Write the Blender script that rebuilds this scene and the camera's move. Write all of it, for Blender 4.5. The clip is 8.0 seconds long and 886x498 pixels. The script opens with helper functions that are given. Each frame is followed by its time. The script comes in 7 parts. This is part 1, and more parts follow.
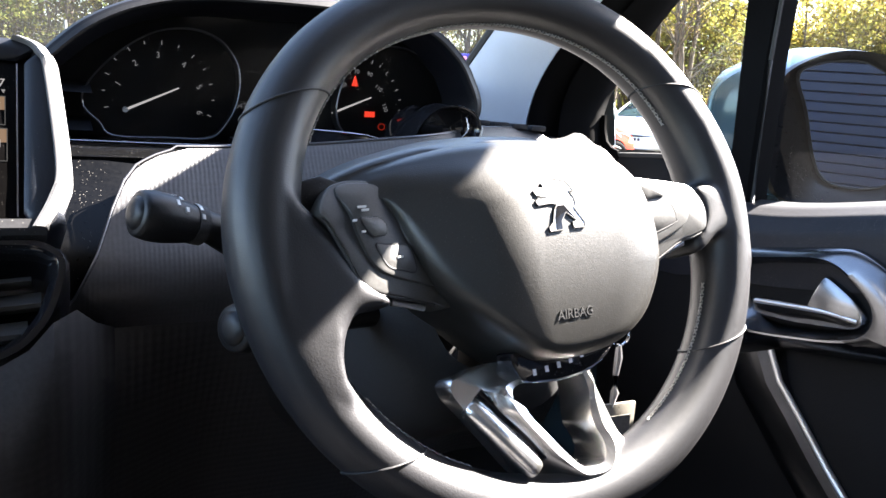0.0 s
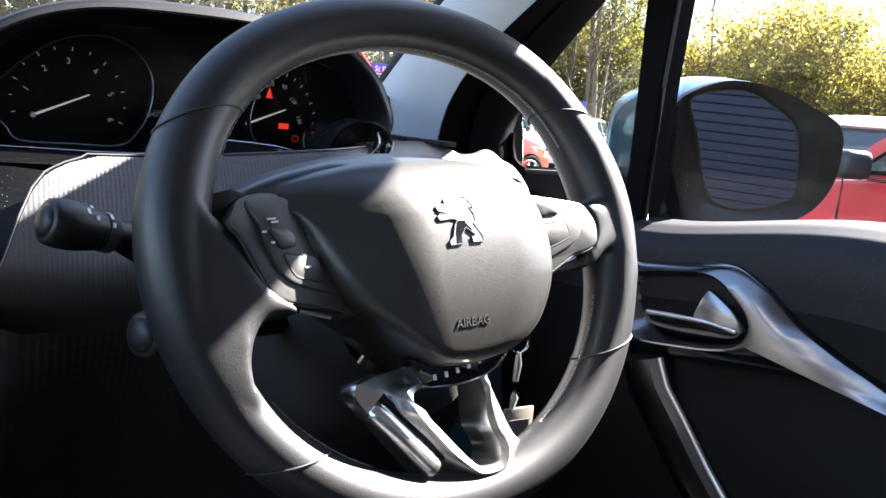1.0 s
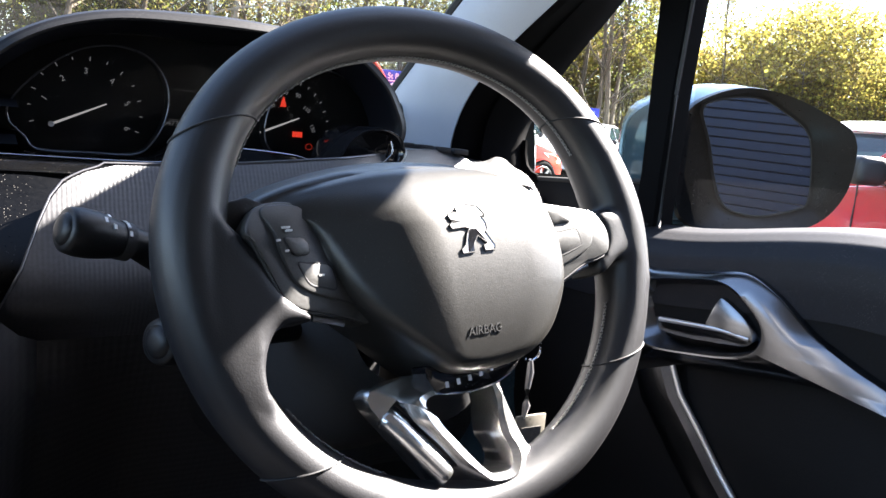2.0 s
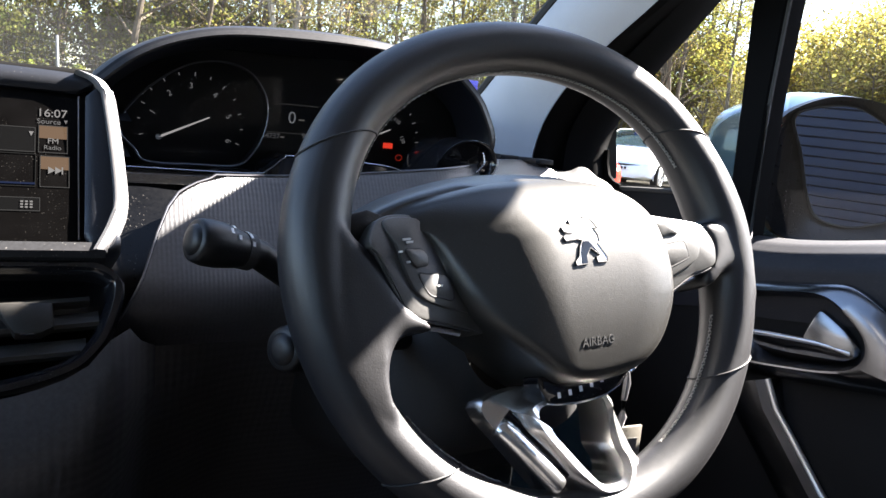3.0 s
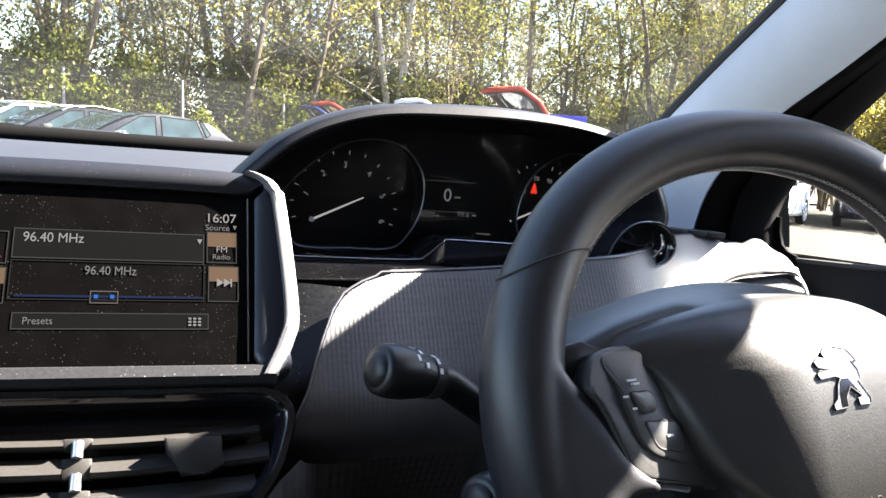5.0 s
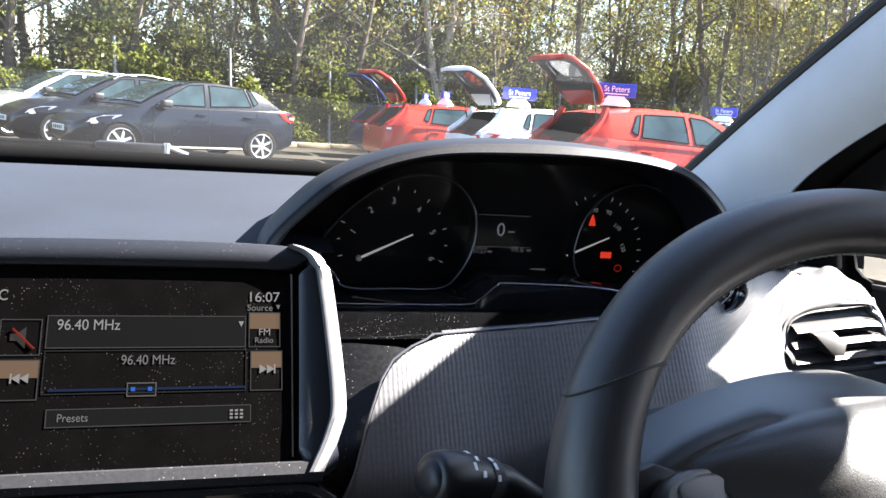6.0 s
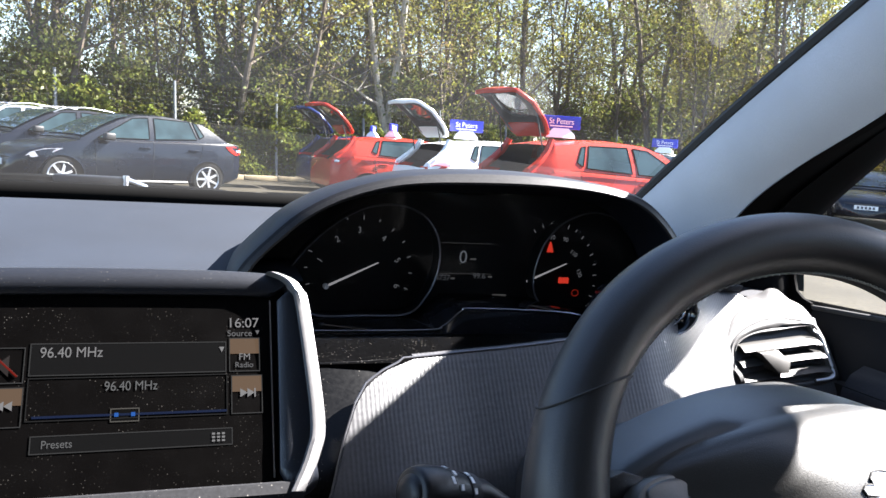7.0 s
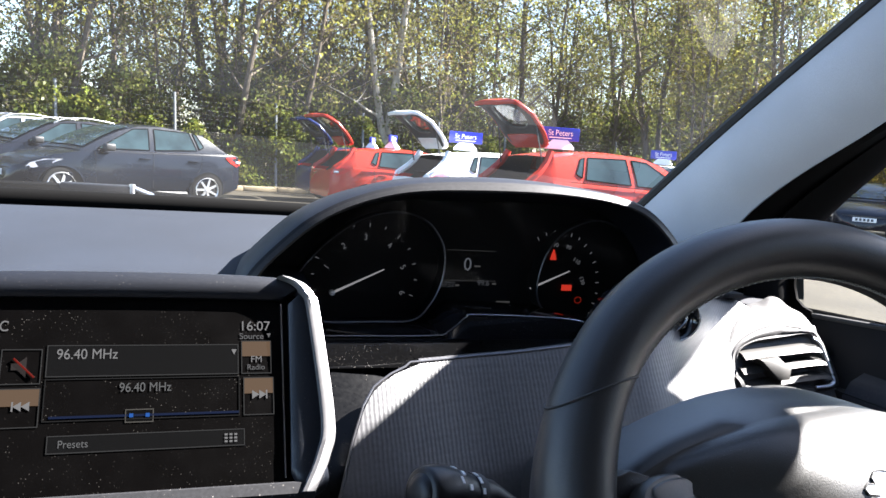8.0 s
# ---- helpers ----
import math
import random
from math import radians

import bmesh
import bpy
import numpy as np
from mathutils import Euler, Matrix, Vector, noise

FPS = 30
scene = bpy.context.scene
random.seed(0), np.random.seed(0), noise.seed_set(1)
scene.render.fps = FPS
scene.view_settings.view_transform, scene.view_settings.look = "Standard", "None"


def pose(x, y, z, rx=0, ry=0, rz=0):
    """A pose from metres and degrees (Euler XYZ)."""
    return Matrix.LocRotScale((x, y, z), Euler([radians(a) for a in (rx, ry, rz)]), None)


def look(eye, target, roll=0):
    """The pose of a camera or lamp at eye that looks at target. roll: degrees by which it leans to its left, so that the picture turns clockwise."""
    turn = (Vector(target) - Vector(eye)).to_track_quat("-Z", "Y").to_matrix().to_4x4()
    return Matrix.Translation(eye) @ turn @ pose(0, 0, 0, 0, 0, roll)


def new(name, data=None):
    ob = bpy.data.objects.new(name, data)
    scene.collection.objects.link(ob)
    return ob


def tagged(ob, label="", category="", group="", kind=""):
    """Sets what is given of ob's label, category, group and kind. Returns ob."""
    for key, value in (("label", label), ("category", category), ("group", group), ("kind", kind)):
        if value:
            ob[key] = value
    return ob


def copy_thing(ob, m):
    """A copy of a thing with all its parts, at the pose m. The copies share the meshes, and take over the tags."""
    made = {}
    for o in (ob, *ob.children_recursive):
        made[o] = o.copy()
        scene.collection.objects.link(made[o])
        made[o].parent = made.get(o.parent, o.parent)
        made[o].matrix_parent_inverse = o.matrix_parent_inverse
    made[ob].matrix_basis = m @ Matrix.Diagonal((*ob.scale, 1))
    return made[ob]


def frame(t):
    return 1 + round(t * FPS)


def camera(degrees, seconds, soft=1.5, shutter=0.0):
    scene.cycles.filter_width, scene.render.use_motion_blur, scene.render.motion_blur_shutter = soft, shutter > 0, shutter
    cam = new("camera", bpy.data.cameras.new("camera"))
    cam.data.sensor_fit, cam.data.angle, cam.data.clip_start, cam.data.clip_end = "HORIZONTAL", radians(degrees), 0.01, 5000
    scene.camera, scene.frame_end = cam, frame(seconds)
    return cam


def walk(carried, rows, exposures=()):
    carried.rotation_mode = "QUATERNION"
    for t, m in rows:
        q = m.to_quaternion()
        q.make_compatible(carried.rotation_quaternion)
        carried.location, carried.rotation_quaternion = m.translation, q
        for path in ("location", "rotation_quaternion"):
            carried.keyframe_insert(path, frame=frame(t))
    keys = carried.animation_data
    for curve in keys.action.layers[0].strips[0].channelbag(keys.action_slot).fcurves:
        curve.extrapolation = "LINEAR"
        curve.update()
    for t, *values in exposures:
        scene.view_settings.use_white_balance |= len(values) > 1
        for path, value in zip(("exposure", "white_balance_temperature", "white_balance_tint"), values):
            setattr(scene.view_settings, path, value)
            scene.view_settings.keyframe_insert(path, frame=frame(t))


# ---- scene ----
cam = camera(57.7, 8.0)
PATH = [
    (0, (-0.248, -0.409, 1.01), (0.621, 1.357, 0.653), 3.8),
    (0.5, (-0.251, -0.426, 1.014), (0.775, 1.26, 0.688), 5.8),
    (1, (-0.254, -0.434, 1.016), (0.796, 1.239, 0.7), 5.6),
    (1.2, (-0.253, -0.435, 1.02), (0.776, 1.246, 0.683), 5.4),
    (2.3, (-0.26, -0.437, 1.017), (0.755, 1.26, 0.723), 5.7),
    (2.5, (-0.265, -0.436, 1.018), (0.715, 1.279, 0.704), 5.5),
    (3, (-0.289, -0.427, 1.018), (0.613, 1.333, 0.72), 5.2),
    (3.5, (-0.311, -0.41, 1.012), (0.441, 1.429, 0.781), 3.7),
    (4, (-0.324, -0.401, 1.007), (0.377, 1.459, 0.779), 4.0),
    (4.5, (-0.338, -0.369, 1.015), (0.312, 1.506, 0.767), 2.9),
    (5, (-0.314, -0.339, 1.052), (0.350, 1.533, 0.816), 4.5),
    (5.2, (-0.305, -0.31, 1.076), (0.302, 1.576, 0.808), 5.2),
    (6.3, (-0.32, -0.294, 1.111), (0.239, 1.598, 0.781), 4.4),
    (6.5, (-0.328, -0.301, 1.112), (0.267, 1.586, 0.819), 3.2),
    (7, (-0.33, -0.311, 1.108), (0.349, 1.554, 0.866), 4.2),
    (7.5, (-0.337, -0.315, 1.105), (0.334, 1.553, 0.86), 4.2),
    (8, (-0.338, -0.318, 1.105), (0.343, 1.55, 0.891), 4.3),
]
walk(cam, [(t, look(eye, target, roll)) for t, eye, target, roll in PATH], [(0.0, 5.04, 6550), (0.5, 4.74, 6450), (1.0, 4.57, 6450), (2.5, 4.53, 6480), (3.5, 4.43, 6650), (4.5, 4.52, 6700), (5.0, 4.69, 6650), (5.3, 4.62, 6550), (6.3, 4.24, 6250), (7.0, 4.06, 6180), (8.0, 4.05, 6180)])

# ---- world, sun, exposure ----
SUN_AZ, SUN_EL = 88.0, 40.5          # degrees clockwise from straight ahead, above the horizon
world = bpy.data.worlds.new("sky")
scene.world = world
world.use_nodes = True
wt = world.node_tree
sky = wt.nodes.new("ShaderNodeTexSky")
sky.sky_type, sky.sun_disc = "NISHITA", False
sky.sun_elevation, sky.sun_rotation = radians(SUN_EL), radians(SUN_AZ)
sky.air_density, sky.dust_density = 1.0, 0.7
wt.links.new(sky.outputs[0], wt.nodes["Background"].inputs[0])
wt.nodes["Background"].inputs[1].default_value = 0.05
sun_data = bpy.data.lights.new("sun", "SUN")
sun_data.energy, sun_data.angle, sun_data.color = 5.0, radians(0.55), (1.0, 0.95, 0.86)
sun = new("sun", sun_data)
sun_way = Vector((math.sin(radians(SUN_AZ)) * math.cos(radians(SUN_EL)), math.cos(radians(SUN_AZ)) * math.cos(radians(SUN_EL)), math.sin(radians(SUN_EL))))
sun.matrix_world = look(sun_way * 30, (0, 0, 0))
scene.view_settings.use_white_balance = True
scene.view_settings.white_balance_temperature = 6250
scene.view_settings.white_balance_tint = 14


# ---- materials ----
def material(name, colour, rough=0.5, metal=0.0, grain=0.0, scale=200.0, bump=0.0, dust=0.0, dust_scale=900.0, coat=0.0, spec=0.5, random_tint=0.0, stain=0.0, stain_scale=6.0, coords="Object"):
    """A surface with fine grain, larger stains, fine relief and specks of dust."""
    m = bpy.data.materials.new(name)
    m.use_nodes = True
    nt = m.node_tree
    b = nt.nodes["Principled BSDF"]
    b.inputs["Base Color"].default_value = (*colour, 1)
    b.inputs["Roughness"].default_value = rough
    b.inputs["Metallic"].default_value = metal
    b.inputs["Coat Weight"].default_value = coat
    b.inputs["Specular IOR Level"].default_value = spec
    tc = nt.nodes.new("ShaderNodeTexCoord")

    def noise_tex(sc, detail=4.0):
        n = nt.nodes.new("ShaderNodeTexNoise")
        n.inputs["Scale"].default_value, n.inputs["Detail"].default_value = sc, detail
        nt.links.new(tc.outputs[coords], n.inputs["Vector"])
        return n

    def ramp(src, lo, hi):
        r = nt.nodes.new("ShaderNodeMapRange")
        r.inputs["From Min"].default_value, r.inputs["From Max"].default_value = lo, hi
        nt.links.new(src, r.inputs["Value"])
        return r.outputs[0]

    def mix(fac, a, bcol, mode="MIX"):
        x = nt.nodes.new("ShaderNodeMix")
        x.data_type, x.blend_type = "RGBA", mode
        for sock, v in ((x.inputs[0], fac), (x.inputs[6], a), (x.inputs[7], bcol)):
            if isinstance(v, (int, float)):
                sock.default_value = v
            elif isinstance(v, tuple):
                sock.default_value = (*v, 1) if len(v) == 3 else v
            else:
                nt.links.new(v, sock)
        return x.outputs[2]

    col = colour
    if grain:
        n = noise_tex(scale)
        col = mix(ramp(n.outputs[0], 0.3, 0.7), tuple(c * (1 - grain) for c in colour), tuple(min(1, c * (1 + grain)) for c in colour))
        nt.links.new(ramp(n.outputs[0], 0.0, 1.0), b.inputs["Roughness"])
        r = nt.nodes.new("ShaderNodeMapRange")
        r.inputs["To Min"].default_value, r.inputs["To Max"].default_value = max(0.0, rough - 0.08), min(1.0, rough + 0.08)
        nt.links.new(n.outputs[0], r.inputs["Value"])
        nt.links.new(r.outputs[0], b.inputs["Roughness"])
    if stain:
        n = noise_tex(stain_scale, 6.0)
        col = mix(ramp(n.outputs[0], 0.35, 0.68), col, tuple(c * (1 - stain) for c in colour))
    if random_tint:
        oi = nt.nodes.new("ShaderNodeObjectInfo")
        hs = nt.nodes.new("ShaderNodeHueSaturation")
        nt.links.new(ramp(oi.outputs["Random"], -0.5 / random_tint, 1 + 0.5 / random_tint), hs.inputs["Value"])
        hs.inputs["Value"].default_value = 1
        mr = nt.nodes.new("ShaderNodeMapRange")
        mr.inputs["To Min"].default_value, mr.inputs["To Max"].default_value = 1 - random_tint, 1 + random_tint
        nt.links.new(oi.outputs["Random"], mr.inputs["Value"])
        nt.links.new(mr.outputs[0], hs.inputs["Value"])
        if isinstance(col, tuple):
            hs.inputs["Color"].default_value = (*col, 1)
        else:
            nt.links.new(col, hs.inputs["Color"])
        col = hs.outputs[0]
    if dust:
        v = nt.nodes.new("ShaderNodeTexVoronoi")
        v.inputs["Scale"].default_value = dust_scale
        nt.links.new(tc.outputs[coords], v.inputs["Vector"])
        n = noise_tex(40.0, 3.0)
        mul = nt.nodes.new("ShaderNodeMath")
        mul.operation = "MULTIPLY"
        near = nt.nodes.new("ShaderNodeMapRange")
        near.inputs["From Min"].default_value, near.inputs["From Max"].default_value = 0.16, 0.08
        nt.links.new(v.outputs["Distance"], near.inputs["Value"])
        nt.links.new(near.outputs[0], mul.inputs[0])
        nt.links.new(ramp(n.outputs[0], 0.42, 0.62), mul.inputs[1])
        m2 = nt.nodes.new("ShaderNodeMath")
        m2.operation = "MULTIPLY"
        m2.inputs[1].default_value = dust
        nt.links.new(mul.outputs[0], m2.inputs[0])
        col = mix(m2.outputs[0], col, (0.45, 0.42, 0.38))
    if not isinstance(col, tuple):
        nt.links.new(col, b.inputs["Base Color"])
    if bump:
        n = noise_tex(scale * 1.3, 3.0)
        bp = nt.nodes.new("ShaderNodeBump")
        bp.inputs["Strength"].default_value, bp.inputs["Distance"].default_value = bump, 0.3 / scale
        nt.links.new(n.outputs[0], bp.inputs["Height"])
        nt.links.new(bp.outputs[0], b.inputs["Normal"])
    return m


def glowing(name, colour, strength):
    m = bpy.data.materials.new(name)
    m.use_nodes = True
    b = m.node_tree.nodes["Principled BSDF"]
    b.inputs["Base Color"].default_value = (0.001, 0.001, 0.001, 1)
    b.inputs["Emission Color"].default_value = (*colour, 1)
    b.inputs["Emission Strength"].default_value = strength * 0.065
    b.inputs["Roughness"].default_value = 0.3
    b.inputs["Specular IOR Level"].default_value = 0.05
    return m


def thin_glass(name, tint, gloss=1.0, rough=0.0, film=0.0):
    """A pane: clear, with a mirror sheen that grows towards grazing, and a thin film of grime."""
    m = bpy.data.materials.new(name)
    m.use_nodes = True
    nt = m.node_tree
    nt.nodes.remove(nt.nodes["Principled BSDF"])
    out = nt.nodes["Material Output"]
    tr, gl, fr, mx = (nt.nodes.new("ShaderNode" + k) for k in ("BsdfTransparent", "BsdfGlossy", "LayerWeight", "MixShader"))
    tr.inputs[0].default_value = (*tint, 1)
    gl.inputs["Roughness"].default_value = rough
    gl.inputs["Color"].default_value = (gloss, gloss, gloss, 1)
    fr.inputs[0].default_value = 0.5
    pw, ma = nt.nodes.new("ShaderNodeMath"), nt.nodes.new("ShaderNodeMath")
    pw.operation, ma.operation = "POWER", "MULTIPLY_ADD"
    pw.inputs[1].default_value, ma.inputs[1].default_value, ma.inputs[2].default_value = 4.5, 0.9, 0.05
    nt.links.new(fr.outputs["Facing"], pw.inputs[0])
    nt.links.new(pw.outputs[0], ma.inputs[0])
    nt.links.new(ma.outputs[0], mx.inputs[0])
    nt.links.new(tr.outputs[0], mx.inputs[1])
    nt.links.new(gl.outputs[0], mx.inputs[2])
    last = mx.outputs[0]
    if film:
        tc, n, r = nt.nodes.new("ShaderNodeTexCoord"), nt.nodes.new("ShaderNodeTexNoise"), nt.nodes.new("ShaderNodeMapRange")
        n.inputs["Scale"].default_value, n.inputs["Detail"].default_value = 7.0, 6.0
        nt.links.new(tc.outputs["Object"], n.inputs["Vector"])
        r.inputs["From Min"].default_value, r.inputs["From Max"].default_value = 0.3, 0.75
        r.inputs["To Min"].default_value, r.inputs["To Max"].default_value = film * 0.4, film * 1.6
        nt.links.new(n.outputs[0], r.inputs["Value"])
        df, m2 = nt.nodes.new("ShaderNodeBsdfDiffuse"), nt.nodes.new("ShaderNodeMixShader")
        tl, ad = nt.nodes.new("ShaderNodeBsdfTranslucent"), nt.nodes.new("ShaderNodeMixShader")
        ad.inputs[0].default_value = 0.5
        nt.links.new(df.outputs[0], ad.inputs[1])
        nt.links.new(tl.outputs[0], ad.inputs[2])
        nt.links.new(r.outputs[0], m2.inputs[0])
        nt.links.new(last, m2.inputs[1])
        nt.links.new(ad.outputs[0], m2.inputs[2])
        last = m2.outputs[0]
    nt.links.new(last, out.inputs[0])
    return m


def ribbed(name, colour, rough, pitch, depth, cross=0.35):
    """Soft black trim embossed with a fine wavy carbon-like weave."""
    m = material(name, colour, rough, grain=0.2, scale=400)
    nt = m.node_tree
    b, tc = nt.nodes["Principled BSDF"], nt.nodes.new("ShaderNodeTexCoord")
    w1, w2 = nt.nodes.new("ShaderNodeTexWave"), nt.nodes.new("ShaderNodeTexWave")
    w1.bands_direction, w2.bands_direction = "X", "Z"
    w1.inputs["Scale"].default_value = w2.inputs["Scale"].default_value = 0.314 / pitch
    w1.inputs["Distortion"].default_value, w1.inputs["Detail Scale"].default_value = 1.6, 0.6
    w2.inputs["Scale"].default_value = 0.314 / pitch * 0.8
    nt.links.new(tc.outputs["Object"], w1.inputs[0])
    nt.links.new(tc.outputs["Object"], w2.inputs[0])
    mx = nt.nodes.new("ShaderNodeMath")
    mx.operation = "MULTIPLY_ADD"
    mx.inputs[1].default_value = cross
    nt.links.new(w2.outputs["Fac"], mx.inputs[0])
    nt.links.new(w1.outputs["Fac"], mx.inputs[2])
    bp = nt.nodes.new("ShaderNodeBump")
    bp.inputs["Strength"].default_value, bp.inputs["Distance"].default_value = 0.12, depth
    nt.links.new(mx.outputs[0], bp.inputs["Height"])
    nt.links.new(bp.outputs[0], b.inputs["Normal"])
    return m


LEATHER = material("black_leather", (0.0115, 0.0115, 0.0132), 0.43, spec=0.46, grain=0.25, scale=900, bump=0.25, stain=0.2, stain_scale=14)
PAD = material("airbag_cover", (0.0115, 0.011, 0.0098), 0.39, spec=0.66, grain=0.25, scale=1100, bump=0.35, dust=0.1, dust_scale=500)
DUSTYRAIL = material("dusty_rail", (0.0115, 0.012, 0.0155), 0.55, spec=0.24, grain=0.35, scale=1300, bump=0.4, dust=0.45, dust_scale=800)
SOFT = material("soft_black_plastic", (0.009, 0.0098, 0.0135), 0.52, spec=0.32, grain=0.3, scale=1300, bump=0.3, dust=0.2, dust_scale=420)
HOODBLACK = material("soft_black_hood", (0.0034, 0.0042, 0.0072), 0.5, spec=0.22, grain=0.3, scale=1300, bump=0.3, dust=0.12, dust_scale=420)
SURROUND = material("screen_surround", (0.0048, 0.0060, 0.0095), 0.40, spec=0.42, grain=0.12, scale=1300, bump=0.1, dust=0.12, dust_scale=420)
DASHTOP = material("grey_dash_top", (0.0064, 0.0091, 0.0148), 0.75, spec=0.2, grain=0.25, scale=900, bump=0.3, stain=0.25, stain_scale=9, dust=0.06, dust_scale=300)
PLAIN = material("satin_black_plastic", (0.011, 0.011, 0.012), 0.4, spec=0.35, grain=0.3, scale=700, bump=0.1, dust=0.15, dust_scale=450)
DARK = material("matt_black_plastic", (0.012, 0.012, 0.013), 0.7, grain=0.3, scale=500, bump=0.2)
PIANO = material("piano_black", (0.006, 0.006, 0.007), 0.08, grain=0.1, scale=300, dust=0.3, dust_scale=520, coat=0.1)
WEAVE = ribbed("woven_trim", (0.038, 0.038, 0.041), 0.44, 0.0032, 0.0009)
CHECK = ribbed("checked_trim", (0.034, 0.033, 0.034), 0.44, 0.0058, 0.0014, 1.0)
SATIN = material("satin_chrome", (0.78, 0.78, 0.8), 0.34, metal=1.0, stain=0.12, stain_scale=30)
BRIGHT = material("bright_chrome", (0.8, 0.81, 0.83), 0.09, metal=1.0, stain=0.1, stain_scale=40)
GUNMETAL = material("gunmetal_trim", (0.42, 0.425, 0.45), 0.24, metal=1.0, stain=0.15, stain_scale=25)
CLOTH = material("grey_pillar_cloth", (0.44, 0.45, 0.48), 0.85, grain=0.12, scale=1400, bump=0.3, stain=0.1, stain_scale=8)
FRAMEBLACK = material("frame_black", (0.0022, 0.0022, 0.0025), 0.88, spec=0.06, grain=0.3, scale=400)
RUBBER = material("black_rubber", (0.014, 0.014, 0.014), 0.75, grain=0.3, scale=300)
LENSBLACK = material("dial_black", (0.003, 0.003, 0.0033), 0.5, grain=0.2, scale=300, spec=0.15)
SEATCLOTH = material("seat_cloth", (0.045, 0.044, 0.046), 0.9, grain=0.3, scale=300, bump=0.3)
HEADLINING = material("grey_headlining", (0.42, 0.42, 0.43), 0.9, grain=0.15, scale=900)
SCREEN = material("screen_glass", (0.0009, 0.0008, 0.0008), 0.3, spec=0.055, dust=0.07, dust_scale=520, grain=0.1, scale=60)
DOORTRIM = material("door_trim_satin", (0.25, 0.252, 0.265), 0.22, metal=1.0, stain=0.25, stain_scale=18)
LEVER = material("lever_satin", (0.3, 0.31, 0.33), 0.2, metal=1.0, stain=0.15, stain_scale=40)
CARDBLACK = material("door_card_black", (0.0042, 0.004, 0.0042), 0.75, spec=0.2, grain=0.3, scale=500, bump=0.2)
SEALBLACK = material("seal_black", (0.002, 0.002, 0.002), 0.9, spec=0.05, grain=0.2, scale=300)
DIMSTRIP = material("dusty_dark_strip", (0.013, 0.0132, 0.0148), 0.6, spec=0.15, grain=0.2, scale=500, dust=0.4, dust_scale=420)
FLOORCLOTH = material("floor_carpet", (0.02, 0.02, 0.021), 0.95, spec=0.1, grain=0.3, scale=300, bump=0.3)
STALKBLACK = material("stalk_black", (0.0062, 0.0062, 0.0068), 0.42, spec=0.3, grain=0.3, scale=700, bump=0.1, dust=0.1, dust_scale=450)
STITCH = material("grey_thread", (0.2, 0.195, 0.185), 0.7)
EMBLEM = material("emblem_chrome", (0.5, 0.5, 0.52), 0.3, metal=0.35, stain=0.1, stain_scale=60)
SPOKE = material("spoke_satin", (0.86, 0.85, 0.83), 0.27, metal=1.0, stain=0.15, stain_scale=35)
STRIP = material("silver_paint_trim", (0.15, 0.148, 0.15), 0.34, metal=0.3, grain=0.06, scale=300, dust=0.2)
PANELGREY = material("grey_black_panel", (0.036, 0.0355, 0.034), 0.45, grain=0.2, scale=900, bump=0.15)
RINGDARK = material("dark_ring", (0.12, 0.12, 0.13), 0.3, metal=0.8)
HOUSING = material("mirror_housing", (0.0026, 0.0025, 0.0026), 0.3, spec=0.16, grain=0.2, scale=300, dust=0.015, dust_scale=300)
VENTTOP = material("dusty_vent_top", (0.042, 0.041, 0.042), 0.55, grain=0.25, scale=900, bump=0.3, dust=0.4)
VENTSLAT = material("vent_slat", (0.018, 0.0168, 0.0152), 0.5, spec=0.25, grain=0.12, scale=900, bump=0.1, dust=0.06, dust_scale=420)
DUSTYGLOSS = material("dusty_gloss_panel", (0.0007, 0.0007, 0.0008), 0.3, spec=0.1, grain=0.2, scale=300, dust=0.3, dust_scale=420)
WHITEINK = material("white_print", (0.55, 0.55, 0.55), 0.6)
GLOW_DIM = glowing("display_dim", (0.5, 0.55, 0.6), 0.16)
GLOW_LINE = glowing("display_outline", (0.55, 0.55, 0.52), 0.09)
GLOW_TAN = glowing("display_tan", (0.62, 0.4, 0.24), 0.24)
GLOW_BLUE = glowing("display_blue", (0.05, 0.25, 0.9), 0.45)
GLOW_RED = glowing("warning_red", (1.0, 0.06, 0.03), 0.55)
GLOW_FIELD = glowing("display_field", (0.25, 0.25, 0.26), 0.02)
GLASS = thin_glass("window_glass", (0.70, 0.715, 0.705), 0.25, film=0.0009)
SCREEN_GLASS = thin_glass("windscreen_glass", (0.61, 0.62, 0.605), 0.9, film=0.005)
MIRROR = material("mirror_silver", (0.75, 0.79, 0.85), 0.01, metal=1.0, dust=0.3, dust_scale=300)
MIRROR_SHELL = material("pale_blue_paint", (0.07, 0.13, 0.17), 0.15, metal=0.4, coat=0.8, grain=0.05, scale=900)


# ---- mesh helpers ----
def finish(name, bm, mat, parent=None, label="", smooth=40):
    bmesh.ops.recalc_face_normals(bm, faces=bm.faces)
    me = bpy.data.meshes.new(name)
    bm.to_mesh(me)
    bm.free()
    if mat is not None:
        me.materials.append(mat)
    if smooth:
        me.polygons.foreach_set("use_smooth", [True] * len(me.polygons))
        me.set_sharp_from_angle(angle=radians(smooth))
    ob = new(name, me)
    if parent is not None:
        ob.parent = parent
    if label:
        ob["label"] = label
    return ob


def part(name, bm, mat, parent, label="", smooth=40):
    return finish(name, bm, mat, parent, label, smooth)


def thing(name, m, label, category, group="", kind=""):
    ob = new(name)
    ob.empty_display_size = 0.02
    ob.matrix_world = m
    return tagged(ob, label, category, group, kind)


